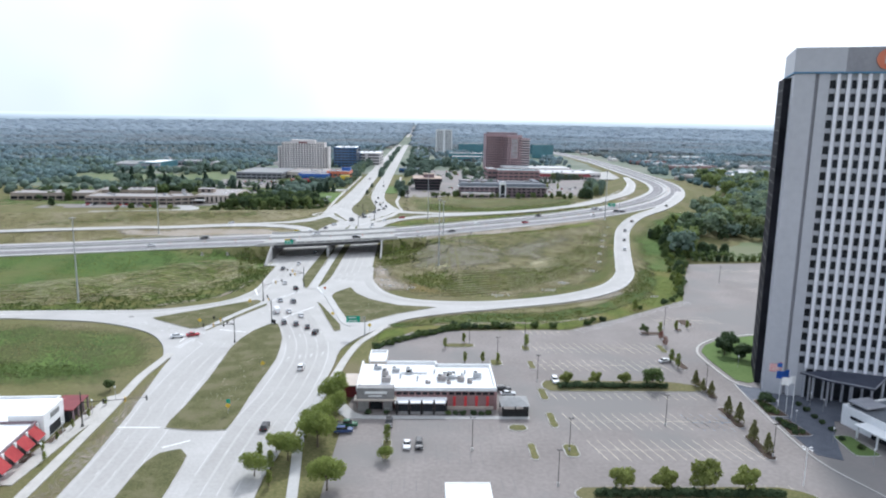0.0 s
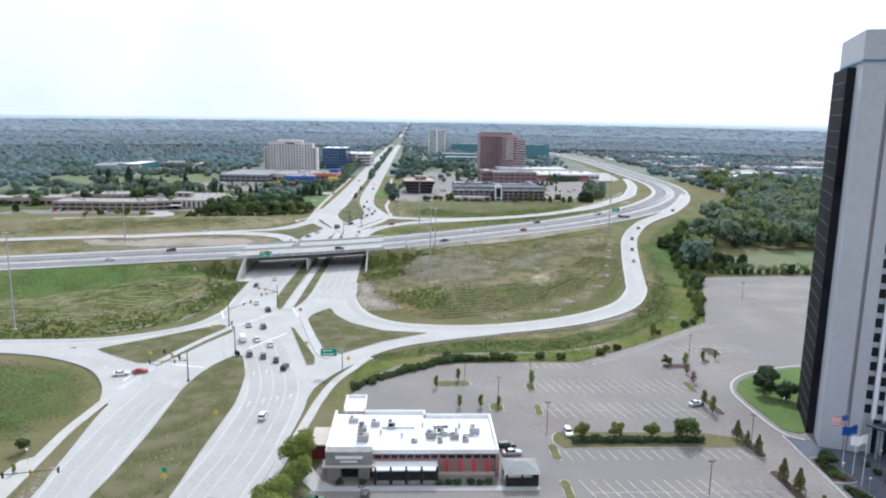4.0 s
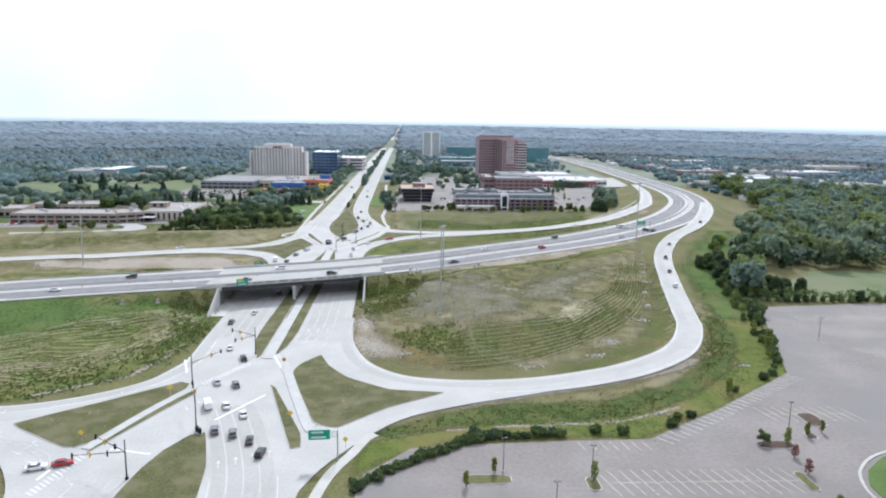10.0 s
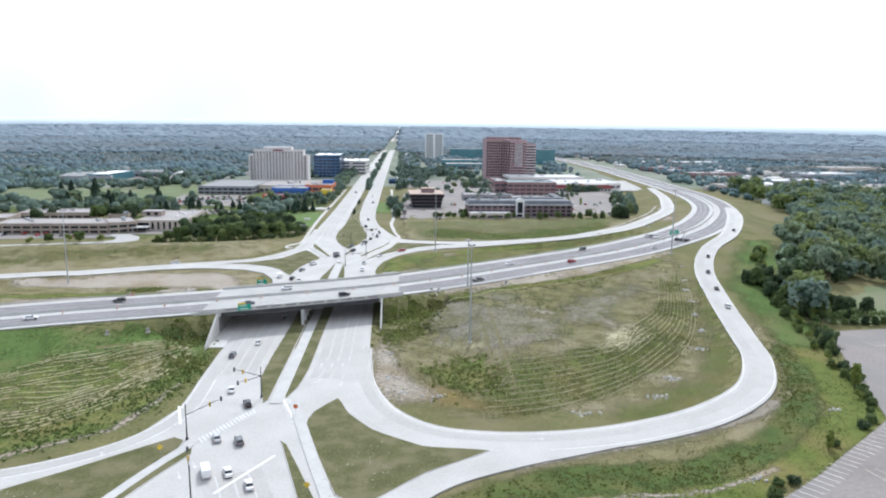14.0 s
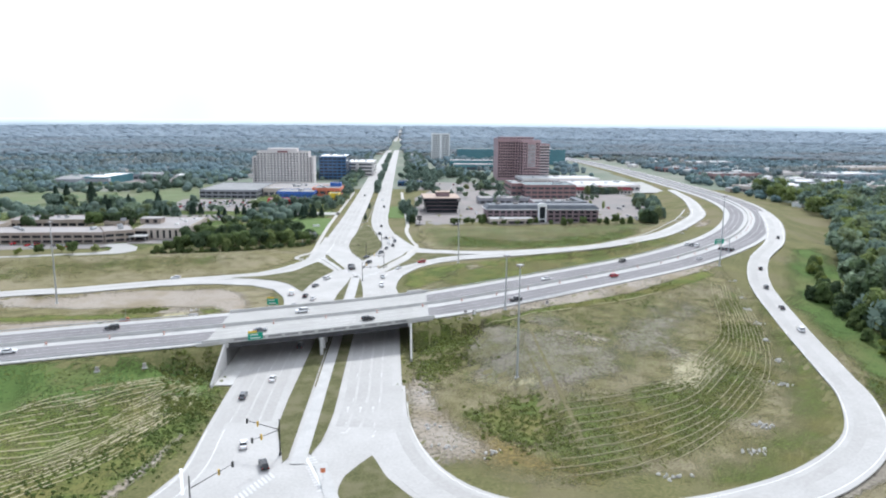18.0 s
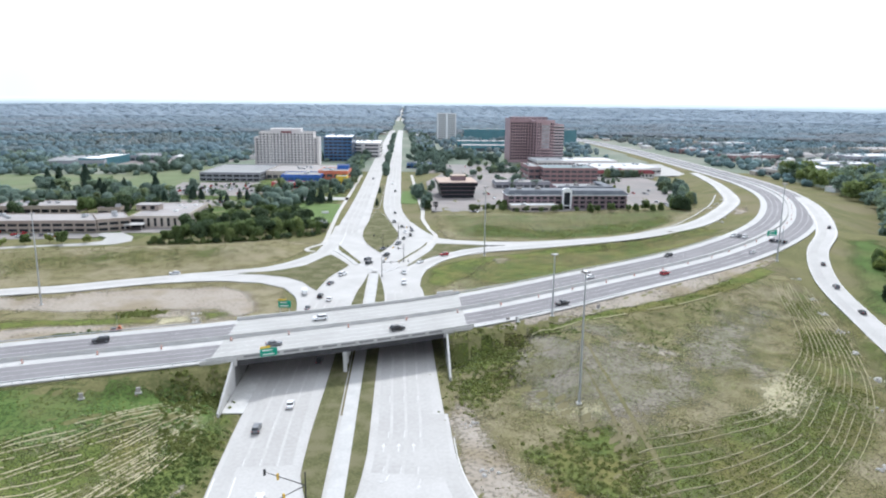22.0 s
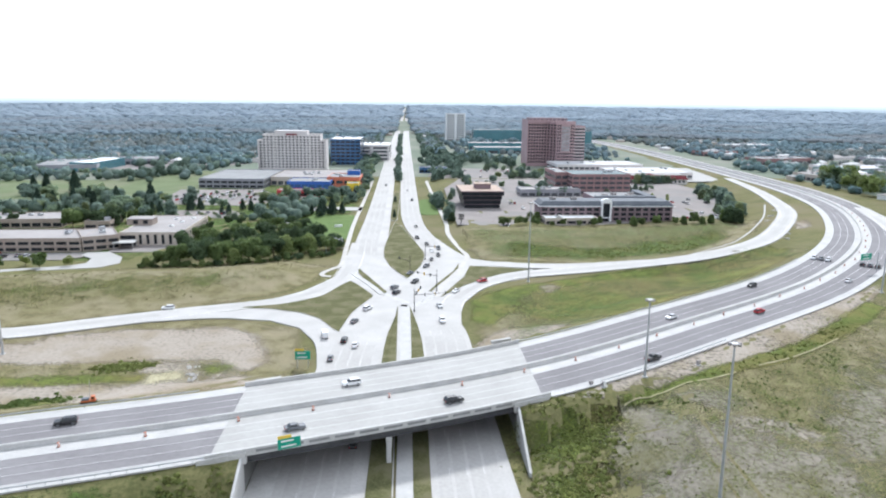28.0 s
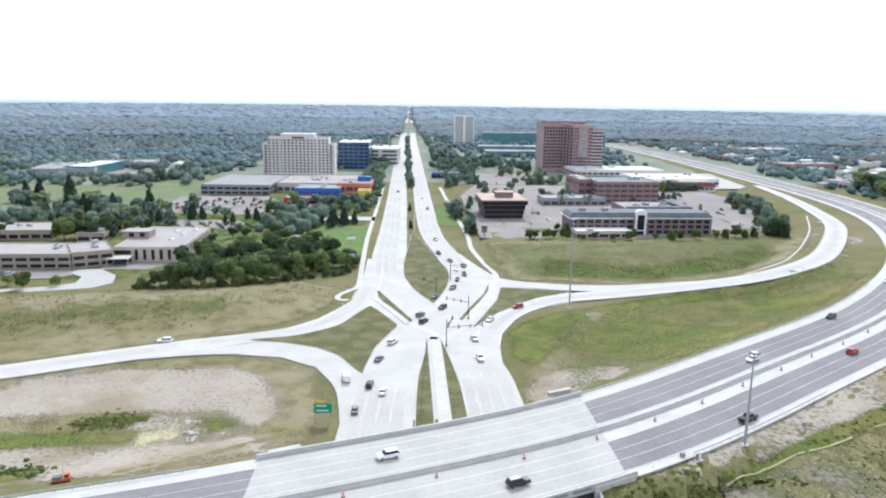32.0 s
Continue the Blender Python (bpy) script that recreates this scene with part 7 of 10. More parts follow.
for k, (poly, n) in enumerate((([(20, -80), (15, -95), (24, -134), (31, -133), (45, -120), (58, -110.5), (45, -108.5), (31, -98)], 2600), ([(-50, -130), (-36, -118), (-18, -103), (-27, -142), (-33, -143.5), (-42, -138)], 1800),
                             ([(-2, -140), (3, -156), (5, -180), (4.5, -206), (3.5, -232), (-10.5, -231), (-10.5, -197), (-11, -168), (-9, -150)], 4200), ([(-56, 122.5), (-44, 126), (-30, 138), (-20, 161), (-10, 139), (-17, 115), (-19, 96), (-28, 109), (-47, 121)], 1800),
                             ([(-5, 222), (-2, 194), (6, 171), (12, 194), (13, 225), (2, 290)], 1600))):
    tufts("short_grass", poly, n, 0.17, TUFTD, "short dry grass tufts on a traffic island", 70 + k, thin=-0.1, blades=5, lift=0.22, stray=0.4)
    tufts("short_grass", poly, n // 2, 0.17, TUFTW, "short green grass tufts on a traffic island", 80 + k, thin=-0.05, blades=5, lift=0.22, stray=0.4)
LITTER = material("straw_litter", (0.42, 0.39, 0.30), (0.56, 0.53, 0.44), 1.0, 0.5, 3, rnd=0.2, spec=0.1)
tufts("straw_litter", [(-8, -214), (-14, -206), (-6, -180), (4, -176), (10, -196), (6, -218)], 900, 0.2, LITTER, "pale straw litter on the median", 57, thin=0.1, blades=3, lift=0.24, stray=0.5)
tufts("straw_litter", [(34, -104), (22, -118), (30, -128), (50, -112)], 420, 0.2, LITTER, "pale straw litter on the island", 58, thin=0.1, blades=3, lift=0.24, stray=0.5)
tufts("straw_litter", [(-40, -132), (-52, -124), (-36, -112), (-22, -118)], 420, 0.2, LITTER, "pale straw litter on the island", 59, thin=0.1, blades=3, lift=0.24, stray=0.5)
tufts("rubble", [(30, -24), (35, -26), (39, -47), (43, -61), (50, -72), (48, -79), (34, -80), (30.5, -63)], 340, 0.22, LITTER, "pale rubble and litter on bare soil", 60, thin=0.05, blades=4)


# ---- trees ----
def leaf_cloud(rnd, centres, radii, n, size, squash=0.8):
    """Small leaf quads on the shells of several lobes: vertices and faces."""
    k = rnd.randint(0, len(centres), n)
    d = rnd.normal(size=(n, 3))
    d /= np.linalg.norm(d, axis=1)[:, None]
    d[:, 2] = np.where(d[:, 2] < -0.7, -d[:, 2], d[:, 2])
    rad = np.asarray(radii)[k] * rnd.uniform(0.62, 1.06, n)
    c = np.asarray(centres)[k] + d * rad[:, None] * (1, 1, squash)
    t = rnd.normal(size=(n, 3)) + d * 0.4
    u = np.cross(d + rnd.normal(size=(n, 3)) * 0.55, t)
    u /= np.linalg.norm(u, axis=1)[:, None] + 1e-9
    v = np.cross(u, d + rnd.normal(size=(n, 3)) * 0.4)
    v /= np.linalg.norm(v, axis=1)[:, None] + 1e-9
    s = size * rnd.uniform(0.6, 1.3, n)[:, None]
    V = np.stack([c - u * s - v * s * 0.5, c + u * s * 0.2 - v * s * 0.8, c + u * s + v * s * 0.4, c - u * s * 0.3 + v * s * 0.9], 1).reshape(-1, 3)
    F = np.arange(4 * n).reshape(-1, 4)
    return V, F


def crown_lobes(rnd, h, r, kind):
    if kind == "cone":
        zs = np.linspace(0.16, 0.97, 9)
        C = [(rnd.normal() * 0.05 * r, rnd.normal() * 0.05 * r, z * h) for z in zs]
        R = [r * (1.04 - z) + 0.12 for z in zs]
        return C, R
    if kind == "column":
        zs = np.linspace(0.25, 0.9, 6)
        return [(rnd.normal() * 0.1 * r, rnd.normal() * 0.1 * r, z * h) for z in zs], [r * (0.9 - 0.6 * abs(z - 0.5)) for z in zs]
    if kind == "full":
        C, R = [(0, 0, h * 0.5), (0, 0, h * 0.3)], [r * 0.8, r * 0.85]
        for i in range(16):
            a, f = i * 2.4 + rnd.uniform(0, 0.6), i / 15
            q = r * (0.68 - 0.45 * f) * rnd.uniform(0.8, 1.1)
            C.append((q * math.cos(a), q * math.sin(a), h * (0.14 + 0.72 * f)))
            R.append(r * rnd.uniform(0.36, 0.5))
        return C, R
    C, R = [(0, 0, h * 0.56)], [r * 0.8]
    for i in range(12):
        a = i * 2.4 + rnd.uniform(0, 0.6)
        q = rnd.uniform(0.4, 0.72) * r
        C.append((q * math.cos(a), q * math.sin(a), h * rnd.uniform(0.30, 0.84)))
        R.append(r * rnd.uniform(0.34, 0.52))
    return C, R


def make_tree(name, h, r, kind, leaf, seed, n=700, size=0.42, label="", cat="tree"):
    rnd = np.random.RandomState(seed)
    root = thing(name, 0, 0, -500, 0, label, cat, "trees")
    bm = bmesh.new()
    top = h * (0.9 if kind == "cone" else 0.55)
    tube(bm, (0, 0, -0.3), (rnd.normal() * 0.1, rnd.normal() * 0.1, top), 0.022 * h + 0.05, 0.008 * h, 7)
    C, R = crown_lobes(rnd, h, r, kind)
    if kind in ("round", "full"):
        for c in C[1:8]:
            tube(bm, (0, 0, h * rnd.uniform(0.22, 0.4)), c, 0.008 * h + 0.02, 0.02, 5)
    part("trunk", bm, BARK, root)
    V, F = leaf_cloud(rnd, C, R, n, size)
    ob = new("crown", fast_mesh("crown", V, F, leaf))
    ob.parent = root
    return root


T_ROUND = [make_tree("tree", 10, 4.6, "round", LEAF, 1, 1500, 0.6, "broad green deciduous tree with dense crown"),
           make_tree("tree", 9, 4.0, "round", LEAF, 2, 1400, 0.55, "broad green deciduous tree with dense crown"),
           make_tree("tree", 12, 5.2, "round", LEAFD, 3, 1700, 0.66, "tall dark green deciduous tree"),
           make_tree("tree", 9.5, 4.8, "round", LEAFD, 4, 1500, 0.6, "tall dark green deciduous tree")]
T_FULL = [make_tree("tree", 9.5, 4.4, "full", LEAF, 21, 2000, 0.5, "rounded green tree, leafy to the ground"),
          make_tree("tree", 8.0, 4.2, "full", LEAFL, 22, 1900, 0.46, "rounded light green tree, leafy to the ground"),
          make_tree("tree", 11, 4.6, "full", LEAFD, 23, 2200, 0.55, "tall dark green tree, leafy to the ground"),
          make_tree("tree", 9, 5.0, "full", LEAFD, 24, 2000, 0.55, "broad dark green tree, leafy to the ground")]
T_BROAD = [make_tree("tree", 10.5, 5.4, "round", LEAFD, 31, 2600, 0.5, "broad dark green tree with billowing crown"),
           make_tree("tree", 9.5, 5.6, "round", LEAF, 32, 2500, 0.5, "broad green tree with billowing crown"),
           make_tree("tree", 11.5, 5.2, "round", LEAFD, 33, 2700, 0.5, "tall dark green tree with billowing crown")]
T_LIGHT = [make_tree("tree", 8.5, 4.0, "round", LEAFN, 25, 3400, 0.22, "feathery light green tree with open crown")]
T_SMALL = [make_tree("small_tree", 4.6, 2.1, "round", LEAF, 5, 1500, 0.22, "small planted green tree with round crown"),
           make_tree("small_tree", 4.2, 1.9, "round", LEAFY, 6, 1500, 0.2, "small planted yellow-green tree with round crown")]
T_COLUMN = [make_tree("young_tree", 5.2, 1.2, "column", LEAFN, 7, 420, 0.22, "slender young tree with narrow crown"),
            make_tree("young_tree", 4.4, 0.9, "column", LEAFY, 8, 400, 0.24, "slender young tree with yellowish leaves")]
LEAFC = material("conifer_needles", (0.035, 0.06, 0.045), (0.065, 0.095, 0.065), 0.85, 0.3, 1.5, rnd=0.25, spec=0.15, thin=0.25)
T_CONE = [make_tree("conifer", 13, 4.6, "cone", LEAFC, 9, 1500, 0.6, "dark green conifer with pointed crown", "conifer")]
LEAFO = material("olive_needles", (0.12, 0.13, 0.05), (0.225, 0.22, 0.095), 0.85, 0.3, 1.5, rnd=0.3, spec=0.15, thin=0.3)
T_FIR = [make_tree("young_conifer", 4.7, 1.45, "cone", LEAFO, 13, 700, 0.22, "young olive green conifer in a mulch bed", "conifer")]
REDLEAF = material("russet_leaves", (0.16, 0.06, 0.04), (0.27, 0.12, 0.08), 0.8, 0.4, 3, rnd=0.3)
T_RED = [make_tree("russet_tree", 3.4, 1.2, "column", REDLEAF, 10, 240, 0.2, "small tree with russet leaves")]
SHRUB = [make_tree("shrub", 1.6, 1.3, "round", LEAF, 11, 420, 0.24, "low rounded green shrub", "shrub"),
         make_tree("shrub", 1.3, 1.2, "round", LEAFD, 12, 360, 0.24, "low dark rounded shrub", "shrub")]
rt = random.Random(5)
FAR_TREES = []


def plant(kinds, x, y, s=1.0, z=None):
    k = rt.choice(kinds)
    if y > 322 and k not in T_CONE + SHRUB + T_COLUMN + T_RED + T_FIR:
        FAR_TREES.append((k, x, y, gz(x, y) if z is None else z, s * rt.uniform(0.9, 1.1), rt.uniform(0, 6.3)))
        return None
    o = copy_thing(k, Matrix.Translation((x, y, gz(x, y) if z is None else z)) @ Matrix.Rotation(rt.uniform(0, 6.3), 4, "Z") @ Matrix.Scale(s * rt.uniform(0.9, 1.1), 4))
    return o


for x, y in ((99, -200.5), (108, -200.5), (117, -200.8)):
    plant(T_SMALL[1:], x, y, 0.95, 0.2)
plant(T_SMALL[:1], 125.5, -202, 1.35, 0.2)
for x, y, q in ((98.6, -264.4, 1.45), (107.8, -264.8, 1.4), (117.1, -264.2, 1.65), (125.9, -264.8, 1.6)):
    plant(T_SMALL[1:], x, y, q, 0.15)
for i in range(30):
    plant(SHRUB[1:], 93 + 40 * i / 29, -266.6 + rt.uniform(-0.3, 0.3), 1.0, 0.2)
for x, y in ((63, -166), (70, -160), (69, -181), (75, -181), (80, -181)):
    plant(T_COLUMN, x, y, 0.8, 0.15)
for x, y, q in ((138.9, -201.5, 1.1), (139.7, -205.6, 0.95), (140.9, -209.1, 1.0), (140.1, -222.5, 1.05), (140.9, -228, 1.15), (139.5, -239.5, 1.1), (140, -246, 1.0)):
    plant(T_FIR, x, y, q, 0.15)
for x, y in ((144, -154), (143, -162)):
    plant(T_RED, x, y, 1.0, 0.1)
for x, y in ((139, -180), (139.4, -185), (154, -142), (159, -140), (146, -147), (92, -164)):
    plant(T_COLUMN, x, y, 0.85, 0.1)
plant(T_SMALL[:1], 140, -146.5, 0.7, 0.2)
for x, y, s in ((166, -163, 0.85), (160.5, -172, 0.78), (165, -176, 0.8), (162, -167, 0.6)):
    plant(T_BROAD[::2], x, y, s * 0.8, 0.2)
plant(T_BROAD[:1], 154.2, -216, 0.42, 0.2)
for i in range(26):
    plant(SHRUB, 151.9 + 3 * rt.random(), (-222.8 + 9 * rt.random()) if i % 3 == 0 else (-235.4 + 9 * rt.random()), rt.uniform(0.35, 0.7), 0.2)
for x, y, s in ((29, -243, 1.0), (27.5, -236, 0.8), (34, -264, 0.8), (29.5, -216, 0.8), (23, -250, 0.75), (17, -258, 0.55), (19.5, -246, 0.5), (30, -214, 0.55), (29.5, -207, 0.5), (31, -225, 0.6), (46, -250, 0.4)):
    plant(T_LIGHT, x, y, s * 1.3, 0)
for x, y in ((46, -240.5), (20, -255), (16.5, -250), (21, -262)):
    plant(T_COLUMN, x, y, 0.9, 0.1)
plant(T_ROUND[:2], -36.5, -207, 0.42, 0)
for x, y in ((-33, -218), (-34, -226), (-35, -233), (-35.5, -240), (-36, -246), (-33, -251)):
    plant(T_COLUMN, x, y, 0.5, 0.1)
# belt of trees north of the western berm
for x, y, k, q in ((-118, 199, 1, 0.55), (-111, 201, 0, 0.7), (-103, 203, 2, 1.0), (-94, 203, 2, 1.1), (-86, 207, 3, 1.1), (-78, 205, 1, 0.8), (-73, 213, 2, 1.15), (-66, 210, 0, 0.75), (-62, 221, 3, 1.0), (-57, 226, 1, 1.1), (-51, 232, 2, 0.8),
                   (-46, 234, 1, 1.0), (-41, 241, 0, 0.85), (-36, 238, 3, 0.7), (-33, 246, 2, 0.75), (-30.5, 240, 0, 0.5)):
    plant((T_BROAD if k != 1 else T_FULL[1:2]), x, y - 9, q * 1.12)
for x, y in ((-104, 216), (-97, 226), (-88, 222), (-80, 228), (-74, 240), (-66, 236), (-58, 244), (-92, 240), (-84, 252), (-70, 256), (-60, 262), (-52, 252), (-46, 258), (-100, 244), (-110, 232), (-76, 272), (-90, 268), (-56, 278)):
    plant(T_BROAD + T_ROUND[2:], x, y - 6, rt.uniform(0.85, 1.2))
for i in range(30):
    f = i / 29
    full = i % 4 == 1
    plant(T_FULL[:2] if full else SHRUB, -118 + 86 * f + rt.uniform(-2, 2), 186 + (34 * f * f if f > 0.3 else 3) + rt.uniform(-2, 2), rt.uniform(0.3, 0.5) if full else rt.uniform(1.0, 1.9))
for x, y, q in ((-176, 202, 0.6), (-167, 197, 0.65), (-156, 202, 0.55), (-186, 196, 0.6), (-196, 192, 0.6)):
    plant(T_ROUND[:1] + T_LIGHT, x, y - 7, q * 1.1)
# conifers and parkland round the school and the hotel
for x, y, q in ((-232, 402, 1.0), (-215, 410, 1.0), (-190, 412, 1.15), (-226, 395, 0.8), (-243, 400, 0.9), (-150, 380, 0.8), (-122, 352, 0.55), (-118, 356, 0.6), (-105, 368, 0.75), (-112, 372, 0.6), (-45, 352, 0.75), (-52, 356, 0.7), (-39, 356, 0.7), (-60, 352, 0.5), (-104, 402, 0.5), (-95, 396, 0.5), (-160, 398, 0.7)):
    plant(T_CONE, x, y, q)
for x, y, q in ((-88, 330, 0.8), (-82, 338, 0.7), (-75, 333, 0.75), (-95, 345, 0.7), (-86, 355, 0.65), (-78, 362, 0.7), (-90, 408, 0.8), (-82, 414, 0.7), (-72, 404, 0.6), (-108, 330, 0.6), (-70, 345, 0.6), (-98, 372, 0.5), (-66, 392, 0.7), (-58, 404, 0.7), (-48, 410, 0.75), (-40, 402, 0.7), (-36, 414, 0.8)):
    plant(T_FULL + T_LIGHT, x, y, q)
for x, y in [(rt.uniform(-255, -150), rt.uniform(318, 430)) for _ in range(44)] + [(rt.uniform(-330, -225), rt.uniform(205, 330)) for _ in range(20)] + [(-181 + rt.uniform(-5, 5), 306 + rt.uniform(-6, 6)) for _ in range(6)]:
    plant(T_FULL + T_ROUND, x, y, rt.uniform(0.6, 1.05))
for i in range(16):
    plant(T_LIGHT, -96 - 4.6 * i, 300 - (i % 2) * 9 + rt.uniform(-1, 1) + 40, 0.45)
for i in range(22):
    plant(T_SMALL, -176 + 4.6 * i + rt.uniform(-1, 1), 430 + 14 * (i % 3) + rt.uniform(-3, 3), 0.75)
for i in range(16):
    plant(T_ROUND[:2] + T_LIGHT, -385 + 7 * i, 612 + rt.uniform(-3, 3), 0.6)
for x, y, q in ((-108.6, 253, 0.95), (-106.4, 306.6, 0.6), (-100, 312, 0.6), (-84.6, 319, 0.7), (-75, 300, 0.7), (-68, 310, 0.65), (-92, 292, 0.6), (-199, 298, 1.15), (-192, 304, 1.0), (-187.5, 321, 1.0), (-178, 320, 0.7), (-122, 316, 0.6), (-114, 290, 0.55), (-80, 286, 0.8), (-62, 296, 0.75)):
    plant(T_BROAD + T_LIGHT, x, y, q)
for x, y, q in ((-148, 368, 0.85), (-142, 372, 0.7), (-166, 358, 0.6), (-172, 360, 0.55), (-262, 386, 1.0), (-254, 392, 0.9), (-274, 474, 1.3), (-297, 473, 1.2), (-304, 466, 1.1), (-53, 342, 0.9), (-46, 351, 0.8)):
    plant(T_CONE, x, y, q)
for x, y, q in ((-101, 401, 1.0), (-94, 396, 0.9), (-300, 446, 1.1), (-290, 440, 1.0), (-239, 432, 1.2), (-240, 409, 1.2), (-230, 420, 1.1), (-187, 368, 0.9), (-201, 377, 1.0), (-210, 384, 1.0), (-250, 575, 1.1), (-244, 596, 1.1), (-237, 617, 1.1), (-237, 640, 1.1), (-262, 560, 1.0), (-237, 664, 1.1), (-128, 380, 0.7), (-136, 386, 0.7), (-270, 420, 1.1), (-280, 408, 1.1)):
    plant(T_BROAD, x, y, q)
# along the showrooms and the arterial
for x, y in [(rt.uniform(-92, -34), rt.uniform(428, 446)) for _ in range(16)] + [(rt.uniform(-34, -28), y) for y in range(420, 800, 14)]:
    plant(T_ROUND, x, y, rt.uniform(0.6, 1.0))
for y in list(range(470, 500, 9)) + list(range(560, 1420, 11)):
    if math.sin(y * 0.035) < -0.3:
        continue
    plant(T_ROUND[2:] + T_FULL[2:], -1.5 + rt.uniform(-2, 2), y, rt.uniform(0.55, 0.85))
for y in range(560, 1500, 9):
    for x in (33 + rt.uniform(0, 12), 52 + rt.uniform(0, 14), -36 - rt.uniform(0, 10)):
        if not (x < 0 and 440 < y < 520) and rt.random() < 0.7:
            plant(T_FULL[2:] + T_ROUND[2:], x, y, rt.uniform(0.6, 1.0))
for y in (338, 346, 412, 420, 560):
    plant(T_CONE, -2.2, y, 0.35, 0.2)
# east side planting
for x, y, q in ((36, 318, 0.6), (34, 326, 0.8), (36, 334, 0.75), (33.5, 342, 0.7), (38, 350, 0.7), (31, 378, 0.8), (29, 390, 0.9), (33, 400, 0.8), (38, 372, 0.75), (27, 410, 0.7), (41, 412, 0.6), (26, 424, 0.75), (44, 430, 0.6), (33, 440, 0.7), (60, 430, 0.6), (66, 440, 0.5), (52, 452, 0.7)):
    plant(T_FULL[::2] + T_LIGHT, x, y, q)
for x, y, q in ((66, 293, 0.55), (70, 295, 0.6), (76, 293, 0.65), (81, 296, 0.5), (88, 292, 0.5), (97, 289, 0.45), (104, 291, 0.5), (114, 289, 0.5), (124, 290, 0.55), (140, 291, 0.5), (150, 293, 0.65), (155, 292, 0.6), (165, 294, 0.6), (178, 296, 0.6), (184, 297, 0.6), (192, 300, 0.7), (197, 299, 0.55), (204, 302, 0.6), (88, 304, 0.5), (91, 310, 0.6), (88, 320, 0.5), (131, 303, 0.5)):
    plant(T_ROUND[:2] + T_FULL[:1], x, y, q)
for x, y in [(216 + 0.42 * i * 3 + rt.uniform(-6, 16), 302 + 4.2 * i + rt.uniform(-6, 6)) for i in range(40)]:
    d, z, w, s = near_line(np.array([[x, y]]), FREEWAY[::2])
    if d[0] > 30:
        plant(T_FULL, x, y, rt.uniform(0.6, 1.1))
for x, y, q in [(176 + 6 * i, 446 + 3.5 * i, 0.55) for i in range(9)] + [(160 + 7 * i, 545 + rt.uniform(-2, 2), 0.6) for i in range(12)] + [(226 + 5.5 * i, 520 + 1.5 * i, 0.9) for i in range(8)]:
    plant(T_FULL + T_LIGHT, x, y, q)
for x, y in [(rt.uniform(110, 138), rt.uniform(430, 500)) for _ in range(7)] + [(rt.uniform(100, 150), rt.uniform(560, 620)) for _ in range(16)] + [(rt.uniform(60, 110), rt.uniform(455, 540)) for _ in range(10)] + [(rt.uniform(96, 150), rt.uniform(660, 720)) for _ in range(14)]:
    plant(T_FULL + T_ROUND, x, y, rt.uniform(0.55, 0.95))
for x, y in [(rt.uniform(26, 140), rt.uniform(695, 860)) for _ in range(46)]:
    plant(T_FULL[2:] + T_ROUND[2:], x, y, rt.uniform(0.8, 1.2))
for x in (184, 196, 208):
    plant(T_COLUMN, x, 392, 1.4)
# shrubs
for x0, x1, y in ((97, 129, -203.2),):
    for i in range(24):
        plant(SHRUB[1:], x0 + (x1 - x0) * i / 23, y + rt.uniform(-0.4, 0.4), 1.0, 0.2)
for i in range(38):
    f = i / 37
    plant(SHRUB + T_LIGHT * (i % 4 == 0), 38 + 28 * f + rt.uniform(-1, 1), -166 + 22 * f + rt.uniform(-1.0, 2.0), rt.uniform(0.7, 1.3) if i % 4 else 0.2)
HEDGE = resampled([(38.5, -168), (43, -163.5), (49, -157.5), (57, -151.5), (63, -147), (72, -142.6), (83, -142.2), (90, -141.2)], 52)
for p in HEDGE:
    plant(SHRUB[:1] + SHRUB, p[0] + rt.uniform(-0.8, 0.8), p[1] + rt.uniform(0.2, 2.4), rt.uniform(0.6, 1.35))
WILD = resampled([(176, -84), (185, -54), (192.5, -31), (203, 6), (214, 44), (224, 70), (250, 128)], 46)
for i, p in enumerate(WILD):
    f = i / 45
    for _ in range(1 + (f > 0.45)):
        plant(T_FULL[:2] + T_LIGHT + SHRUB[:1], p[0] - rt.uniform(-1, 2 + 5 * f), p[1] + rt.uniform(-3, 3), rt.uniform(0.16, 0.34) + 0.34 * f)
EDGE = spline([(64, -143, 0), (90, -141, 0), (113, -140, 0), (138, -121, 0), (156, -107, 0), (173, -92, 0), (187, -56, 0), (202, -19, 0), (209, 2, 0), (214, 18, 0)], 3.4)
for x, y, q in [(208 + 14 * rt.random(), 0 + 70 * rt.random(), rt.uniform(0.5, 0.9)) for _ in range(26)] + [(216 + 4.2 * i, -2 + rt.uniform(-1.5, 2), rt.uniform(0.28, 0.5)) for i in range(48)] + [(192 + 9 * i / 4, -38 + 6 * i, rt.uniform(0.4, 0.65)) for i in range(6)]:
    plant(T_FULL, x, y, q)
for x, y, q in ((224, 8, 0.8), (231, 14, 0.75), (237, 10, 0.7), (228, 22, 0.7)):
    plant(T_FULL[2:], x, y, q)
for i, p in enumerate(EDGE):
    if rt.random() < 0.35 + 0.65 * (i / len(EDGE)):
        plant(SHRUB + (T_COLUMN[:1] if i > 18 else []) + (T_SMALL[:1] if i > 26 else []), p[0] + rt.uniform(-1.5, 1.5), p[1] + rt.uniform(-1, 3), rt.uniform(0.6, 1.5))
for x, y in ((163.7, -216.2), (163.7, -220.3), (163.4, -224.9), (163.6, -228.7), (163.6, -233.3)):
    plant(SHRUB[1:], x, y, 0.8, 0.1)
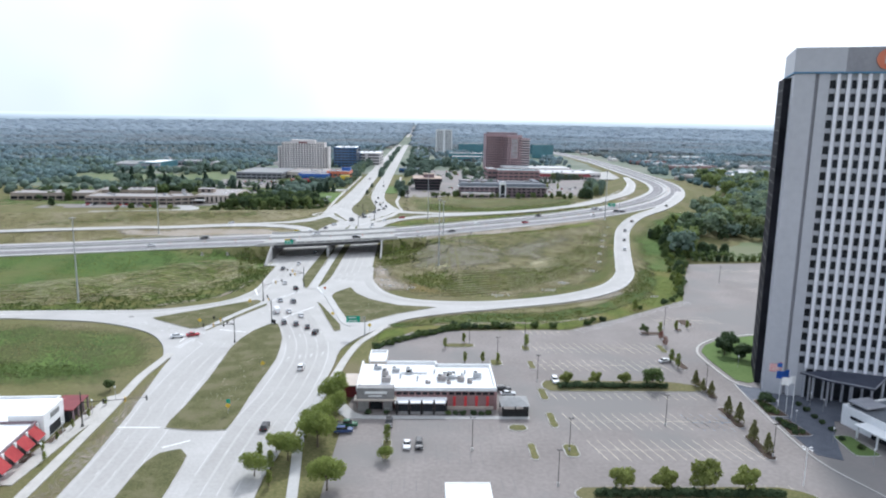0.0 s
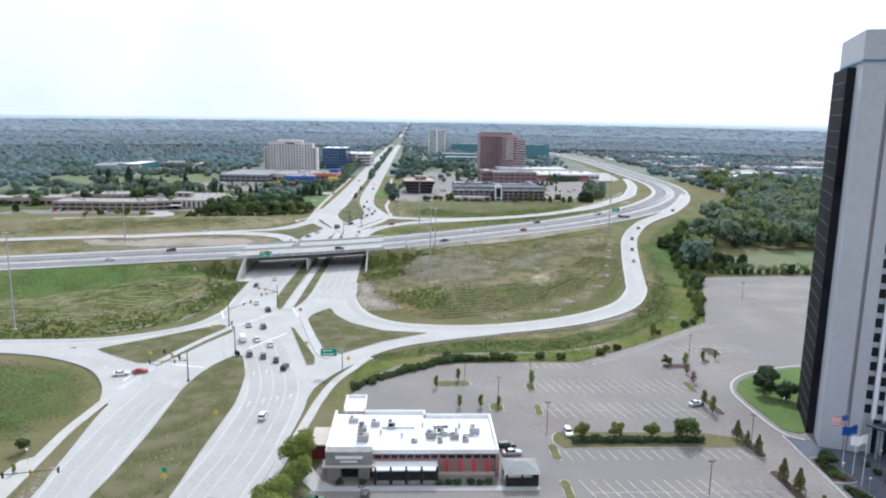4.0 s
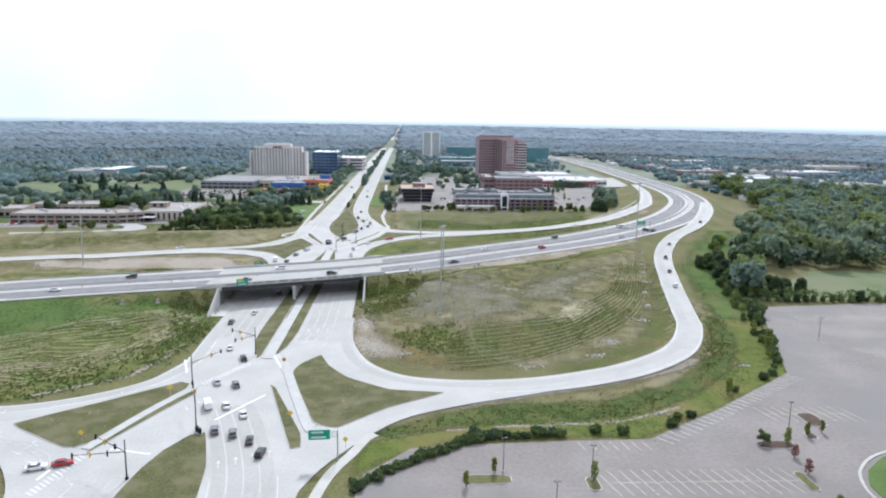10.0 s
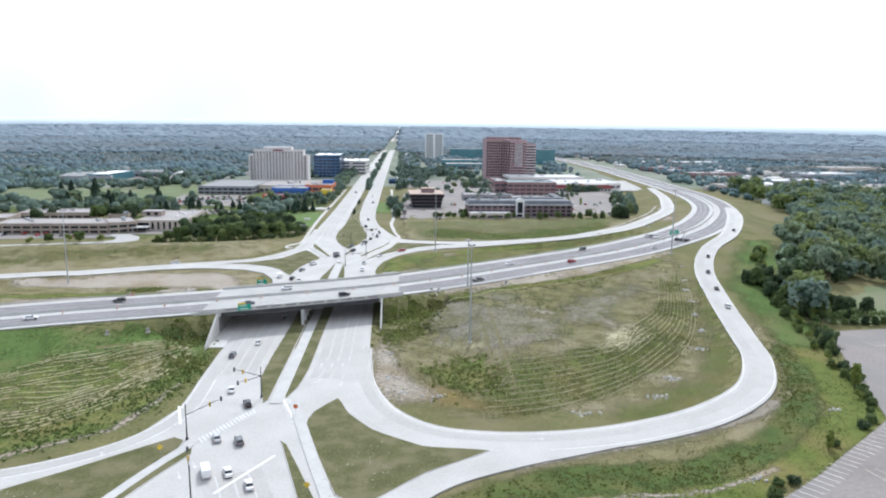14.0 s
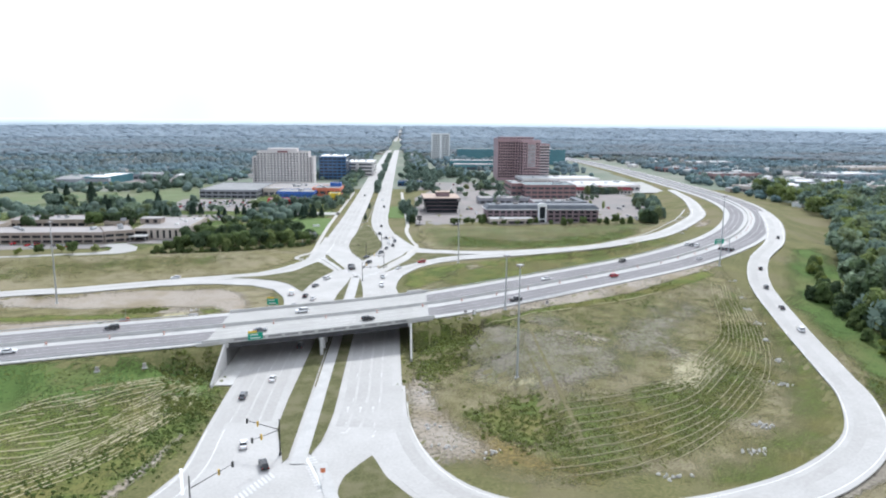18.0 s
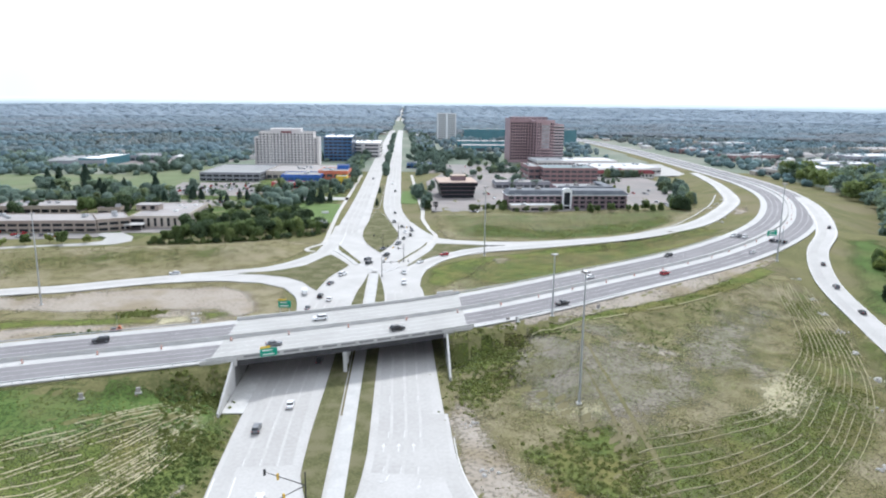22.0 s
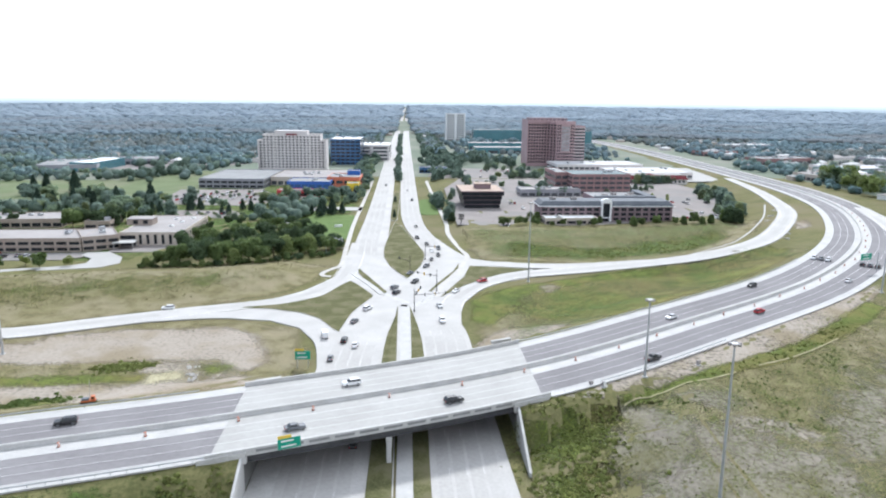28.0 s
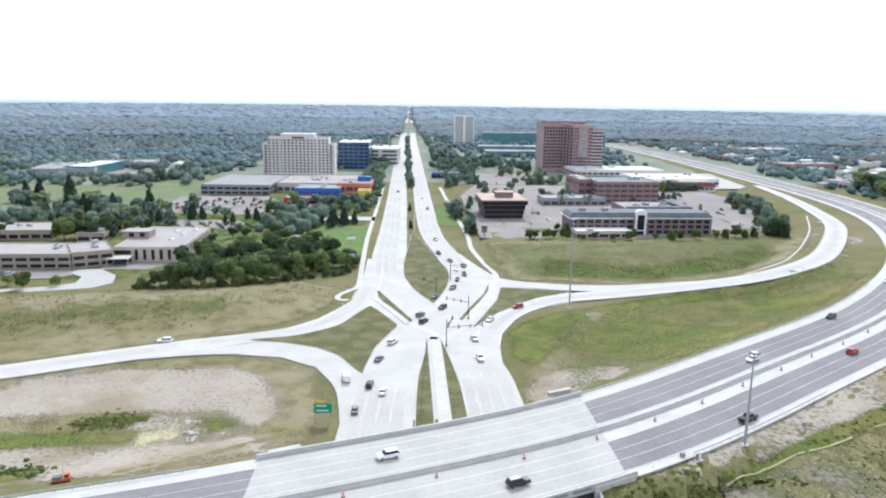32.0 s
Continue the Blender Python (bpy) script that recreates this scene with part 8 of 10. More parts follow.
for x, y in ((153, -217), (154, -219), (152.5, -221), (153, -229), (154, -232), (155, -234.5), (163, -239), (165, -244), (40, -223.3), (45, -223.4), (62, -223.6), (64, -223.4), (66, -223.8), (69, -223.5), (71, -223.8), (73, -223.5)):
    plant(SHRUB, x, y, 0.75, 0.1)
by_leaf = {}
# distant trees swap their leaf colours for the haze-tinted ones
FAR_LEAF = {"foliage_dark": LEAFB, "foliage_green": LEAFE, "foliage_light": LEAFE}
for k, x, y, z, q, a in FAR_TREES:
    me = [c for c in k.children if c.name.startswith("crown")][0].data
    V = np.empty(len(me.vertices) * 3, np.float32)
    me.vertices.foreach_get("co", V)
    V = V.reshape(-1, 4, 3)[::3]
    c = V.mean(1, keepdims=True)
    V = ((V - c) * 1.6 + c).reshape(-1, 3) * q
    ca, sa = math.cos(a), math.sin(a)
    by_leaf.setdefault(me.materials[0].name, []).append(np.c_[V[:, 0] * ca - V[:, 1] * sa + x, V[:, 0] * sa + V[:, 1] * ca + y, V[:, 2] + z])
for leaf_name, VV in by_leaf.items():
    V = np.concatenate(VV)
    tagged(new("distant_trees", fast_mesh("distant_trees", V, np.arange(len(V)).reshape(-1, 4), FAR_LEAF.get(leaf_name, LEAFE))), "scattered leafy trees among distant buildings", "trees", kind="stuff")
for k in T_FULL + T_BROAD + T_LIGHT + T_ROUND + T_SMALL + T_COLUMN + T_CONE + T_FIR + T_RED + SHRUB:
    for o in list(k.children):
        bpy.data.objects.remove(o)
    bpy.data.objects.remove(k)


# ---- woods: uncounted crowns joined ----
def woods_near(name, spots, label, seed, n=110, size=1.0, leaf=None, core=False):
    """Crowns of leaf flakes on lobes; core: a lumpy leafy mass within each crown, for woods seen from afar."""
    rnd = np.random.RandomState(seed)
    base, faces = [], []
    bm = bmesh.new()
    bmesh.ops.create_icosphere(bm, subdivisions=2, radius=1)
    BV, BF = np.array([v.co[:] for v in bm.verts]), np.array([[v.index for v in f.verts] for f in bm.faces])
    bm.free()
    for v in range(4):
        C, R = crown_lobes(rnd, 11, 4.6, "round")
        V, F = leaf_cloud(rnd, C, R, n, size)
        F = np.concatenate([F[:, :3], F[:, [0, 2, 3]]])
        if core:
            lump = np.array([1 + 0.55 * noise.noise((a * 1.3 + 9 * v, b * 1.3, c * 1.3)) for a, b, c in BV])
            F = np.concatenate([F, BF + len(V)])
            V = np.concatenate([V, BV * lump[:, None] * (4.5, 4.5, 3.9) + (0, 0, 6.2)])
        base.append(V)
        faces.append(F)
    VV, FF, at = [], [], 0
    for x, y, z, s in spots:
        a = rnd.uniform(0, 6.3)
        v = rnd.randint(4)
        V = base[v] * s
        FF.append(faces[v] + at)
        at += len(V)
        c, q = math.cos(a), math.sin(a)
        VV.append(np.c_[V[:, 0] * c - V[:, 1] * q + x, V[:, 0] * q + V[:, 1] * c + y, V[:, 2] + z])
    V = np.concatenate(VV)
    return tagged(new(name, fast_mesh(name, V, np.concatenate(FF), leaf or LEAF, core)), label, "woods", kind="stuff")


rw = np.random.RandomState(8)
WPOLY = [(206, 2), (222, 24), (236, 66), (258, 66), (300, 74), (480, 74), (620, 300), (590, 440), (480, 560), (430, 580), (416, 480), (400, 400), (372, 300), (318, 225), (278, 150), (236, 78), (212, 30)]
Q = np.c_[rw.uniform(200, 780, 9000), rw.uniform(0, 640, 9000)]
Q = Q[inside(Q, WPOLY)]
d_f = near_line(Q, FREEWAY[::2])[0]
Q = Q[d_f > 42]
cells, keep = set(), []
for p in Q:
    c = (int(p[0] / 9.6), int(p[1] / 9.6))
    if c not in cells and not (p[1] > 430 and rw.uniform() < 0.6):
        cells.add(c)
        keep.append(p)
gzs = ground_at(np.array(keep))
WOODED = [(x, y, z - 1.5, rw.uniform(0.85, 1.9)) for (x, y), z in zip(keep, gzs)]
kind = rw.uniform(size=len(WOODED))
for name, lo, hi, leaf, label in (("woodland_east", 0.0, 0.5, LEAFE, "dense mixed green woodland"), ("woodland_blue", 0.5, 0.72, LEAFB, "woodland trees with green blued for haze"), ("woodland_dark", 0.72, 0.82, LEAFD, "darker trees within the woodland"),
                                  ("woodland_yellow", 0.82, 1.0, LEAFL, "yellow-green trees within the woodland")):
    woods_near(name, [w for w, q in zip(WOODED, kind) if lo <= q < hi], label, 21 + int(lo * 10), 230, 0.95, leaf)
woods_near("tree_line", [(x, -1 + rw.uniform(-2, 3), 0, rw.uniform(0.4, 0.7)) for x in np.arange(214, 470, 4.5)], "low tree line along the lot edge", 23, 110, 0.7)


def far_woods(name, r0, r1, spacing, size, seed, detail, label):
    rnd = np.random.RandomState(seed)
    bm = bmesh.new()
    bmesh.ops.create_icosphere(bm, subdivisions=max(1, detail), radius=1)
    bm.verts.ensure_lookup_table()
    B = np.array([v.co[:] for v in bm.verts])
    FB = np.array([[v.index for v in f.verts] for f in bm.faces])
    bm.free()
    cam0 = np.array((10.0, -150.0))
    n = int(0.62 * (r1**2 - r0**2) / spacing**2)
    rr = np.sqrt(rnd.uniform(r0**2, r1**2, n))
    an = rnd.uniform(-0.66, 0.72, n)
    P = cam0 + np.c_[np.sin(an), np.cos(an)] * rr[:, None]
    x, y = P.T
    nz = np.array([noise.noise((a * 0.006, b * 0.006, 2)) + 0.5 * noise.noise((a * 0.02, b * 0.02, 7)) for a, b in P])
    dens = np.where(y > 1700, 0.95, np.where(y > 850, 0.8, 0.0))
    dens = np.where((x < -60) & (y > 780), 0.97, dens)
    dens = np.where((x < -380) & (y > 250), 0.75, dens)
    dens = np.where((x < -60) & (y > 560) & (y <= 780), 0.5, dens)
    dens = np.where((x > 60) & (y > 780) & (y < 1300) & (x < 340), 0.3, dens)
    dens = np.where((x > 410) & (y > 260), 0.62, dens)
    dens = np.where((x > 410) & (y > 440) & (y < 1100), 0.42, dens)
    dens = np.where((x > 520) & (y > 900) & (nz < 0.1), 0.8, dens)
    ok = rnd.uniform(size=n) < dens + np.clip(nz, -0.4, 0.3) * 0.5
    ok &= (dens > 0)
    ok &= ~((x > np.where(y > 1500, -16 + 0.004 * (y - 1500), -32)) & (x < np.where(y > 1500, 27 + 0.005 * (y - 1500), 38)))
    d, z, w, s = near_line(P, FREEWAY[::2])
    ok &= d > np.where(y > 1300, 10, np.where(y > 800, 60, 42))
    for bx0, by0, bx1, by1 in BLOCKS:
        ok &= ~((x > bx0) & (x < bx1) & (y > by0) & (y < by1))
    P = P[ok]
    m = len(P)
    if detail == 0:
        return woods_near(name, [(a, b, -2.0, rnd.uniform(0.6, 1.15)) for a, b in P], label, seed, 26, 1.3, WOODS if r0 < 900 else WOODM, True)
    sc = size * rnd.uniform(0.6, 1.25, m)
    jit = rnd.uniform(0.94, 1.06, (m, len(B), 1))
    V = B[None] * jit * sc[:, None, None] * np.array((1.15, 1.15, 0.3 if r0 > 2000 else 0.42))
    V[:, :, 2] += (6 + sc * 0.2 + hill(P[:, 1]))[:, None]
    V[:, :, 0] += P[:, 0, None]
    V[:, :, 1] += P[:, 1, None]
    F = (FB[None] + (np.arange(m) * len(B))[:, None, None]).reshape(-1, 3)
    # farther rings take the paler, bluer haze-tinted colours
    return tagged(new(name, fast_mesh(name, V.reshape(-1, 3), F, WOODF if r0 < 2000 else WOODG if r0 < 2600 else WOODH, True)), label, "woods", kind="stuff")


BLOCKS = [(-200, 440, -60, 730), (-95, 720, -5, 880), (-360, 600, -250, 700), (80, 1240, 300, 1300), (100, 910, 260, 1070), (140, 690, 250, 790), (230, 1060, 310, 1130)]
FAR_HOUSES = []
rh = random.Random(3)
for _ in range(230):
    x, y = rh.uniform(380, 1000), rh.uniform(420, 1700)
    if x < 0.62 * (y + 300):
        FAR_HOUSES.append((x, y, rh.uniform(12, 26), rh.uniform(9, 16), rh.uniform(0, 90)))
for _ in range(60):
    x, y = rh.uniform(-800, -120), rh.uniform(700, 1500)
    FAR_HOUSES.append((x, y, rh.uniform(12, 24), rh.uniform(9, 14), rh.uniform(0, 90)))
for _ in range(40):
    x, y = rh.choice((-1, 1)) * rh.uniform(45, 140) + 10, rh.uniform(1330, 2600)
    FAR_HOUSES.append((x, y, rh.uniform(18, 40), rh.uniform(12, 24), 0))
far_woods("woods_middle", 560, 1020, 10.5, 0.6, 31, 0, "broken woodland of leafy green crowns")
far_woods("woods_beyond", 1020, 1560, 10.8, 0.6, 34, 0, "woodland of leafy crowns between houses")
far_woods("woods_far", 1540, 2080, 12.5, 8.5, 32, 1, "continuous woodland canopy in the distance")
far_woods("woods_far", 2060, 2720, 15, 12, 35, 1, "continuous woodland canopy in the distance, coloured bluish for haze")
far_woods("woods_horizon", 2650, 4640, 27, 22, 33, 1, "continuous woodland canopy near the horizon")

rp = np.random.RandomState(12)
PK = np.c_[rp.uniform(-560, -62, 2600), rp.uniform(300, 800, 2600)]
pn = np.array([noise.noise((a * 0.02, b * 0.02, 4)) for a, b in PK])
ok = pn + rp.uniform(-0.4, 0.4, len(PK)) > 0.05
for bx0, by0, bx1, by1 in ((-245, 210, -100, 345), (-190, 350, -90, 440), (-185, 440, -60, 730), (-360, 600, -250, 700), (-420, 430, -230, 540), (-235, 450, -165, 610)):
    ok &= ~((PK[:, 0] > bx0) & (PK[:, 0] < bx1) & (PK[:, 1] > by0) & (PK[:, 1] < by1))
PK = PK[ok][:620]
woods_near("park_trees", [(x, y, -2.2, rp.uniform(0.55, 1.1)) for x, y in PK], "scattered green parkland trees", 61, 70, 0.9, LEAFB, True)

# ---- far houses and sheds ----
def house(x, y, w, d, rz):
    root = thing("house", x, y, 0, rz, "small far building with pale walls and low roof", "house", "far houses")
    part("wall", boxed(-w / 2, -d / 2, -0.3, w / 2, d / 2, 4.2), BEIGE if int(x) % 3 else WHITE, root)
    bm = bmesh.new()
    lo = [bm.verts.new(p) for p in ((-w / 2 - 0.5, -d / 2 - 0.5, 4.2), (w / 2 + 0.5, -d / 2 - 0.5, 4.2), (w / 2 + 0.5, d / 2 + 0.5, 4.2), (-w / 2 - 0.5, d / 2 + 0.5, 4.2))]
    hi = [bm.verts.new(p) for p in ((-w / 2 + 3, 0, 5.6), (w / 2 - 3, 0, 5.6))]
    for f in ((lo[0], lo[1], hi[1], hi[0]), (lo[1], lo[2], hi[1]), (lo[2], lo[3], hi[0], hi[1]), (lo[3], lo[0], hi[0]), lo[::-1]):
        bm.faces.new(f)
    part("roof", bm, (GREYR, PALER, WHITE, DARKR)[int(x + y) % 4], root)
    for k in (-0.3, 0.1):
        part("window", boxed(w * k, -d / 2 - 0.08, 1.2, w * k + 1.6, -d / 2 + 0.02, 2.8), GLASSD, root)


def joined_houses(name, specs, wall, roof, label):
    """Distant houses as one uncounted mesh: walls below, hipped roofs above."""
    bm = bmesh.new()
    for x, y, w, d, rz in specs:
        m = pose(x, y, 0, 0, 0, rz)
        box_v = [(-w / 2, -d / 2), (w / 2, -d / 2), (w / 2, d / 2), (-w / 2, d / 2)]
        lo = [bm.verts.new(m @ Vector((*p, -0.3))) for p in box_v]
        up = [bm.verts.new(m @ Vector((*p, 4.2))) for p in box_v]
        hi = [bm.verts.new(m @ Vector(p)) for p in ((-w / 2 + 3, 0, 5.9), (w / 2 - 3, 0, 5.9))]
        for i in range(4):
            bm.faces.new((lo[i], lo[(i + 1) % 4], up[(i + 1) % 4], up[i]))
        for f in ((up[0], up[1], hi[1], hi[0]), (up[1], up[2], hi[1]), (up[2], up[3], hi[0], hi[1]), (up[3], up[0], hi[0])):
            bm.faces.new(f).material_index = 1
    tagged(mesh_object(name, bm, [wall, roof]), label, "houses", kind="stuff")


kept = []
for spec in FAR_HOUSES:
    d, z, w, s = near_line(np.array([spec[:2]]), FREEWAY[::2])
    if d[0] > 50:
        if spec[1] < 640:
            house(*spec)
        else:
            kept.append(spec)
joined_houses("distant_houses", kept[::3], BEIGE, GREYR, "distant houses with grey roofs among trees")
joined_houses("distant_houses", kept[1::3], HOTELW, PALER, "distant pale houses among trees")
joined_houses("distant_houses", kept[2::3], HOTELW, ROOFW, "distant white-roofed buildings among trees")
for k, (x, y, w, d, h) in enumerate(((430, 560, 70, 40, 7), (520, 640, 90, 40, 7), (470, 760, 80, 36, 8), (600, 560, 60, 40, 7), (640, 760, 100, 50, 8), (450, 900, 60, 30, 7), (760, 900, 110, 50, 9), (560, 1050, 90, 40, 8))):
    low_building("warehouse", "low pale commercial building among trees", x, y, w, d, h, (BEIGE, SPANDREL, BRICK)[k % 3], (PALER, ROOFW, GREYR)[k % 3], 12, 1, PANEW, 5)


# ---- light masts, lamps, signals, signs ----
def high_mast(x, y, h=36):
    z = gz(x, y)
    root = thing("light_mast", x, y, z, 0, "tall galvanised steel high-mast light pole with lamp ring", "light mast", "light masts")
    bm = bmesh.new()
    tube(bm, (0, 0, -0.5), (0, 0, h), 0.36, 0.16, 10)
    part("pole", bm, STEEL, root)
    part("footing", boxed(-0.7, -0.7, -0.6, 0.7, 0.7, 0.25, 0.05), WALLC, root)
    bm = bmesh.new()
    bmesh.ops.create_cone(bm, cap_ends=True, segments=12, radius1=0.7, radius2=0.7, depth=0.25, matrix=Matrix.Translation((0, 0, h - 0.2)))
    ring = part("lamp_ring", bm, STEEL, root)
    for i in range(6):
        a = i * math.pi / 3
        part("lamp", boxed(1.0 * math.cos(a) - 0.28, 1.0 * math.sin(a) - 0.28, h - 0.5, 1.0 * math.cos(a) + 0.28, 1.0 * math.sin(a) + 0.28, h + 0.02, 0.08), PALER, ring)
    return root


for x, y, h in ((64, -27, 36), (-90, -111, 36), (-122, 73, 36), (60, 162, 36), (68, 28.6, 21.5), (190, 112, 36)):
    high_mast(x, y, h)
cabinet = thing("control_cabinet", 55.2, 22.4, gz(55.2, 22.4), 28, "pale grey roadside control cabinet on a concrete base", "cabinet")
part("base", boxed(-0.9, -0.7, -0.5, 0.9, 0.7, 0.15, 0.03), WALLC, cabinet)
part("body", boxed(-0.45, -0.3, 0.15, 0.45, 0.3, 1.6, 0.04), PALER, cabinet)
part("door", boxed(-0.4, -0.34, 0.25, 0.4, -0.3, 1.5, 0.01), WHITE, cabinet)


def lot_lamp(x, y, h=8.5):
    root = thing("lot_lamp", x, y, 0.05, 0, "dark metal parking lot lamp post with twin heads", "street lamp", "lot lamps")
    bm = bmesh.new()
    tube(bm, (0, 0, 0.7), (0, 0, h), 0.09, 0.07, 8)
    part("pole", bm, BLACK, root)
    bm = bmesh.new()
    tube(bm, (0, 0, -0.1), (0, 0, 0.75), 0.28, 0.26, 10)
    part("footing", bm, WALLC, root)
    for s in (-1, 1):
        part("head", boxed(s * 0.15 - (0.55 if s < 0 else 0), -0.2, h - 0.05, s * 0.15 + (0.55 if s > 0 else 0), 0.2, h + 0.12, 0.03), BLACK, root)
    return root


lp = lot_lamp(91.5, -164)
for x, y in ((90.6, -198), (80, -180), (72, -160), (67, -245), (46, -240), (85, -262), (91, -245), (140.5, -206), (150, -140), (120, -230), (140.5, -248), (205, -60), (262, -60)):
    copy_thing(lp, pose(x, y, 0.05))


def plaza_lamp(x, y):
    root = thing("plaza_lamp", x, y, 0.1, 0, "slim grey plaza lamp with a round white cap", "street lamp", "plaza lamps")
    bm = bmesh.new()
    tube(bm, (0, 0, -0.1), (0, 0, 3.6), 0.06, 0.05, 8)
    part("pole", bm, STEEL, root)
    bm = bmesh.new()
    tube(bm, (0, 0, 3.6), (0, 0, 3.95), 0.16, 0.28, 10)
    part("cap", bm, WHITE, root)
    return root


pl = plaza_lamp(154.2, -222)
for x, y in ((160, -184), (156, -229), (167, -216), (168, -221), (160, -240), (163, -252), (-32, -214), (-34, -224), (-35, -238), (-34, -250)):
    copy_thing(pl, pose(x, y, 0.1))


def arm_lamp():
    """Four-headed white lamp beside the drive."""
    root = thing("drive_lamp", 140.6, -262, 0, 0, "white four-armed parking lamp post", "street lamp")
    bm = bmesh.new()
    tube(bm, (0, 0, -0.1), (0, 0, 9), 0.1, 0.08, 8)
    part("pole", bm, WHITE, root)
    for a in range(4):
        m = Matrix.Rotation(a * math.pi / 2 + 0.4, 4, "Z")
        bm = bmesh.new()
        tube(bm, (0, 0, 8.9), (0.8, 0, 9.05), 0.04, 0.04, 6)
        box(bm, 0.7, -0.18, 9.0, 1.4, 0.18, 9.14, 0.03)
        bm.transform(m)
        part("arm", bm, WHITE, root)


arm_lamp()
SIGY = material("signal_yellow", (0.55, 0.33, 0.02), (0.62, 0.4, 0.04), 0.5)


def signal_mast(x, y, arm, heads, h=6.4, side=None, z=0.2):
    """A black pole with a mast arm; arm is its end relative to the pole."""
    root = thing("traffic_signal", x, y, z, 0, "black traffic signal pole with mast arm and signal heads", "traffic signal", "traffic signals")
    bm = bmesh.new()
    tube(bm, (0, 0, -0.3), (0, 0, 9.2), 0.19, 0.12, 10)
    part("pole", bm, BLACK, root)
    part("base", boxed(-0.3, -0.3, -0.3, 0.3, 0.3, 0.5, 0.05), BLACK, root)
    for ax, ay in [arm] + ([side] if side else []):
        bm = bmesh.new()
        tube(bm, (0, 0, h), (ax, ay, h + 0.7), 0.11, 0.06, 8)
        a = part("mast_arm", bm, BLACK, root)
        L = math.hypot(ax, ay)
        for k in range(heads):
            f = 1 - k * 0.33
            px, py, pz = ax * f, ay * f, h + 0.7 * f
            rz = math.degrees(math.atan2(ay, ax))
            hd = part("signal_head", boxed(-0.18, -0.2, -0.75, 0.18, 0.2, 0.55, 0.03), SIGY if k % 2 else BLACK, a)
            hd.matrix_basis = pose(px, py, pz, 0, 0, rz)
            for q in range(3):
                bm2 = bmesh.new()
                tube(bm2, (0, -0.2, 0.35 - 0.38 * q), (0, -0.34, 0.35 - 0.38 * q), 0.13, 0.13, 8)
                ln = new("lens_hood", bpy.data.meshes.new("lens_hood"))
                bm2.to_mesh(ln.data)
                bm2.free()
                ln.data.materials.append(BLACK)
                ln.parent = a
                ln.matrix_basis = pose(px, py, pz, 0, 0, rz)
    return root


signal_mast(-4.2, -135, (-4, 12), 2)
signal_mast(-14.5, -102.5, (6.5, 9), 2)
signal_mast(-1.2, -75, (-8.5, 4), 2, side=(-5, -7))
signal_mast(-12, -161, (-9, 6.5), 3, side=(-10, -3))
signal_mast(15, 207, (7, -2), 2)
signal_mast(7, 174, (-5, 5), 1)
signal_mast(8, 116, (12, 1), 3, side=(2.5, 9))
signal_mast(18, 146, (-8, 4), 3)
signal_mast(-33, -232, (16, 2), 3)
GREEN = material("sign_green", (0.015, 0.27, 0.17), (0.02, 0.32, 0.21), 0.4, 0.5, 2)


def guide_sign(x, y, z, w, h, rz, label, rows=2, top=None, posts=True):
    """A green guide sign with plain bars for its wording, on two posts or on a bridge parapet."""
    root = thing("guide_sign", x, y, z, rz, label, "road sign", "guide signs")
    pn = part("panel", boxed(-w / 2, -0.05, 0, w / 2, 0.05, h, 0.02), GREEN, root)
    for k in range(rows):
        zz = h * (0.25 + 0.5 * k / max(1, rows - 1))
        part("wording_bar", boxed(-w * 0.36, -0.09, zz - h * 0.07, w * 0.3 - 0.5 * (k % 2), -0.05, zz + h * 0.07), PAINT, pn)
    if top:
        part("exit_tab", boxed(-w / 2, -0.05, h, -w / 2 + w * 0.6, 0.05, h + 0.7, 0.02), YELLOW, root, "yellow tab on top")
    if posts:
        for s in (-0.35, 0.35):
            bm = bmesh.new()
            tube(bm, (w * s, 0.12, -z + gz(x, y) - 0.3), (w * s, 0.12, h), 0.1, 0.1, 8)
            part("post", bm, STEEL, root)
    return root


guide_sign(-26.6, 59, 2.6, 4.6, 2.6, 0, "green guide sign with yellow tab on two posts", top=True)
guide_sign(-20, edge_y(NEAR, -20) - 0.35, 8.5, 4.8, 2.3, 23, "green and yellow guide sign fixed to the bridge parapet", top=True, posts=False)
g1 = tagged(guide_sign(29.5, -153.6, 5.6, 5.0, 2.4, 4, "green guide sign on a steel cantilever", posts=False), group="guide signs")
bm = bmesh.new()
tube(bm, (4.2, 0.2, -5.7), (4.2, 0.2, 2.2), 0.2, 0.17, 10)
part("post", bm, STEEL, g1)
for zz in (0.5, 1.9):
    bm = bmesh.new()
    tube(bm, (4.2, 0.15, zz), (-2.3, 0.12, zz), 0.09, 0.09, 8)
    part("arm", bm, STEEL, g1)
for i in range(5):
    bm = bmesh.new()
    tube(bm, (2.6 + 0.32 * i, 0.13, 0.5), (2.9 + 0.32 * i, 0.13, 1.9), 0.04, 0.04, 6)
    part("lattice", bm, STEEL, g1)
c_i = int(np.argmin(np.hypot(NEAR[:, 0] - 203, NEAR[:, 1] - 140)))
g2 = guide_sign(NEAR[c_i][0] - 5.5, NEAR[c_i][1] + 4.5, 14.0, 6.5, 2.8, 20, "green overhead guide sign on a steel arm above the freeway", posts=False)
bm = bmesh.new()
tube(bm, (7.2, -0.3, -6.2), (7.2, -0.3, 3), 0.26, 0.2, 10)
part("post", bm, STEEL, g2)
bm = bmesh.new()
tube(bm, (7.2, 0.15, 1.6), (-3, 0.15, 1.6), 0.13, 0.1, 8)
part("arm", bm, STEEL, g2)


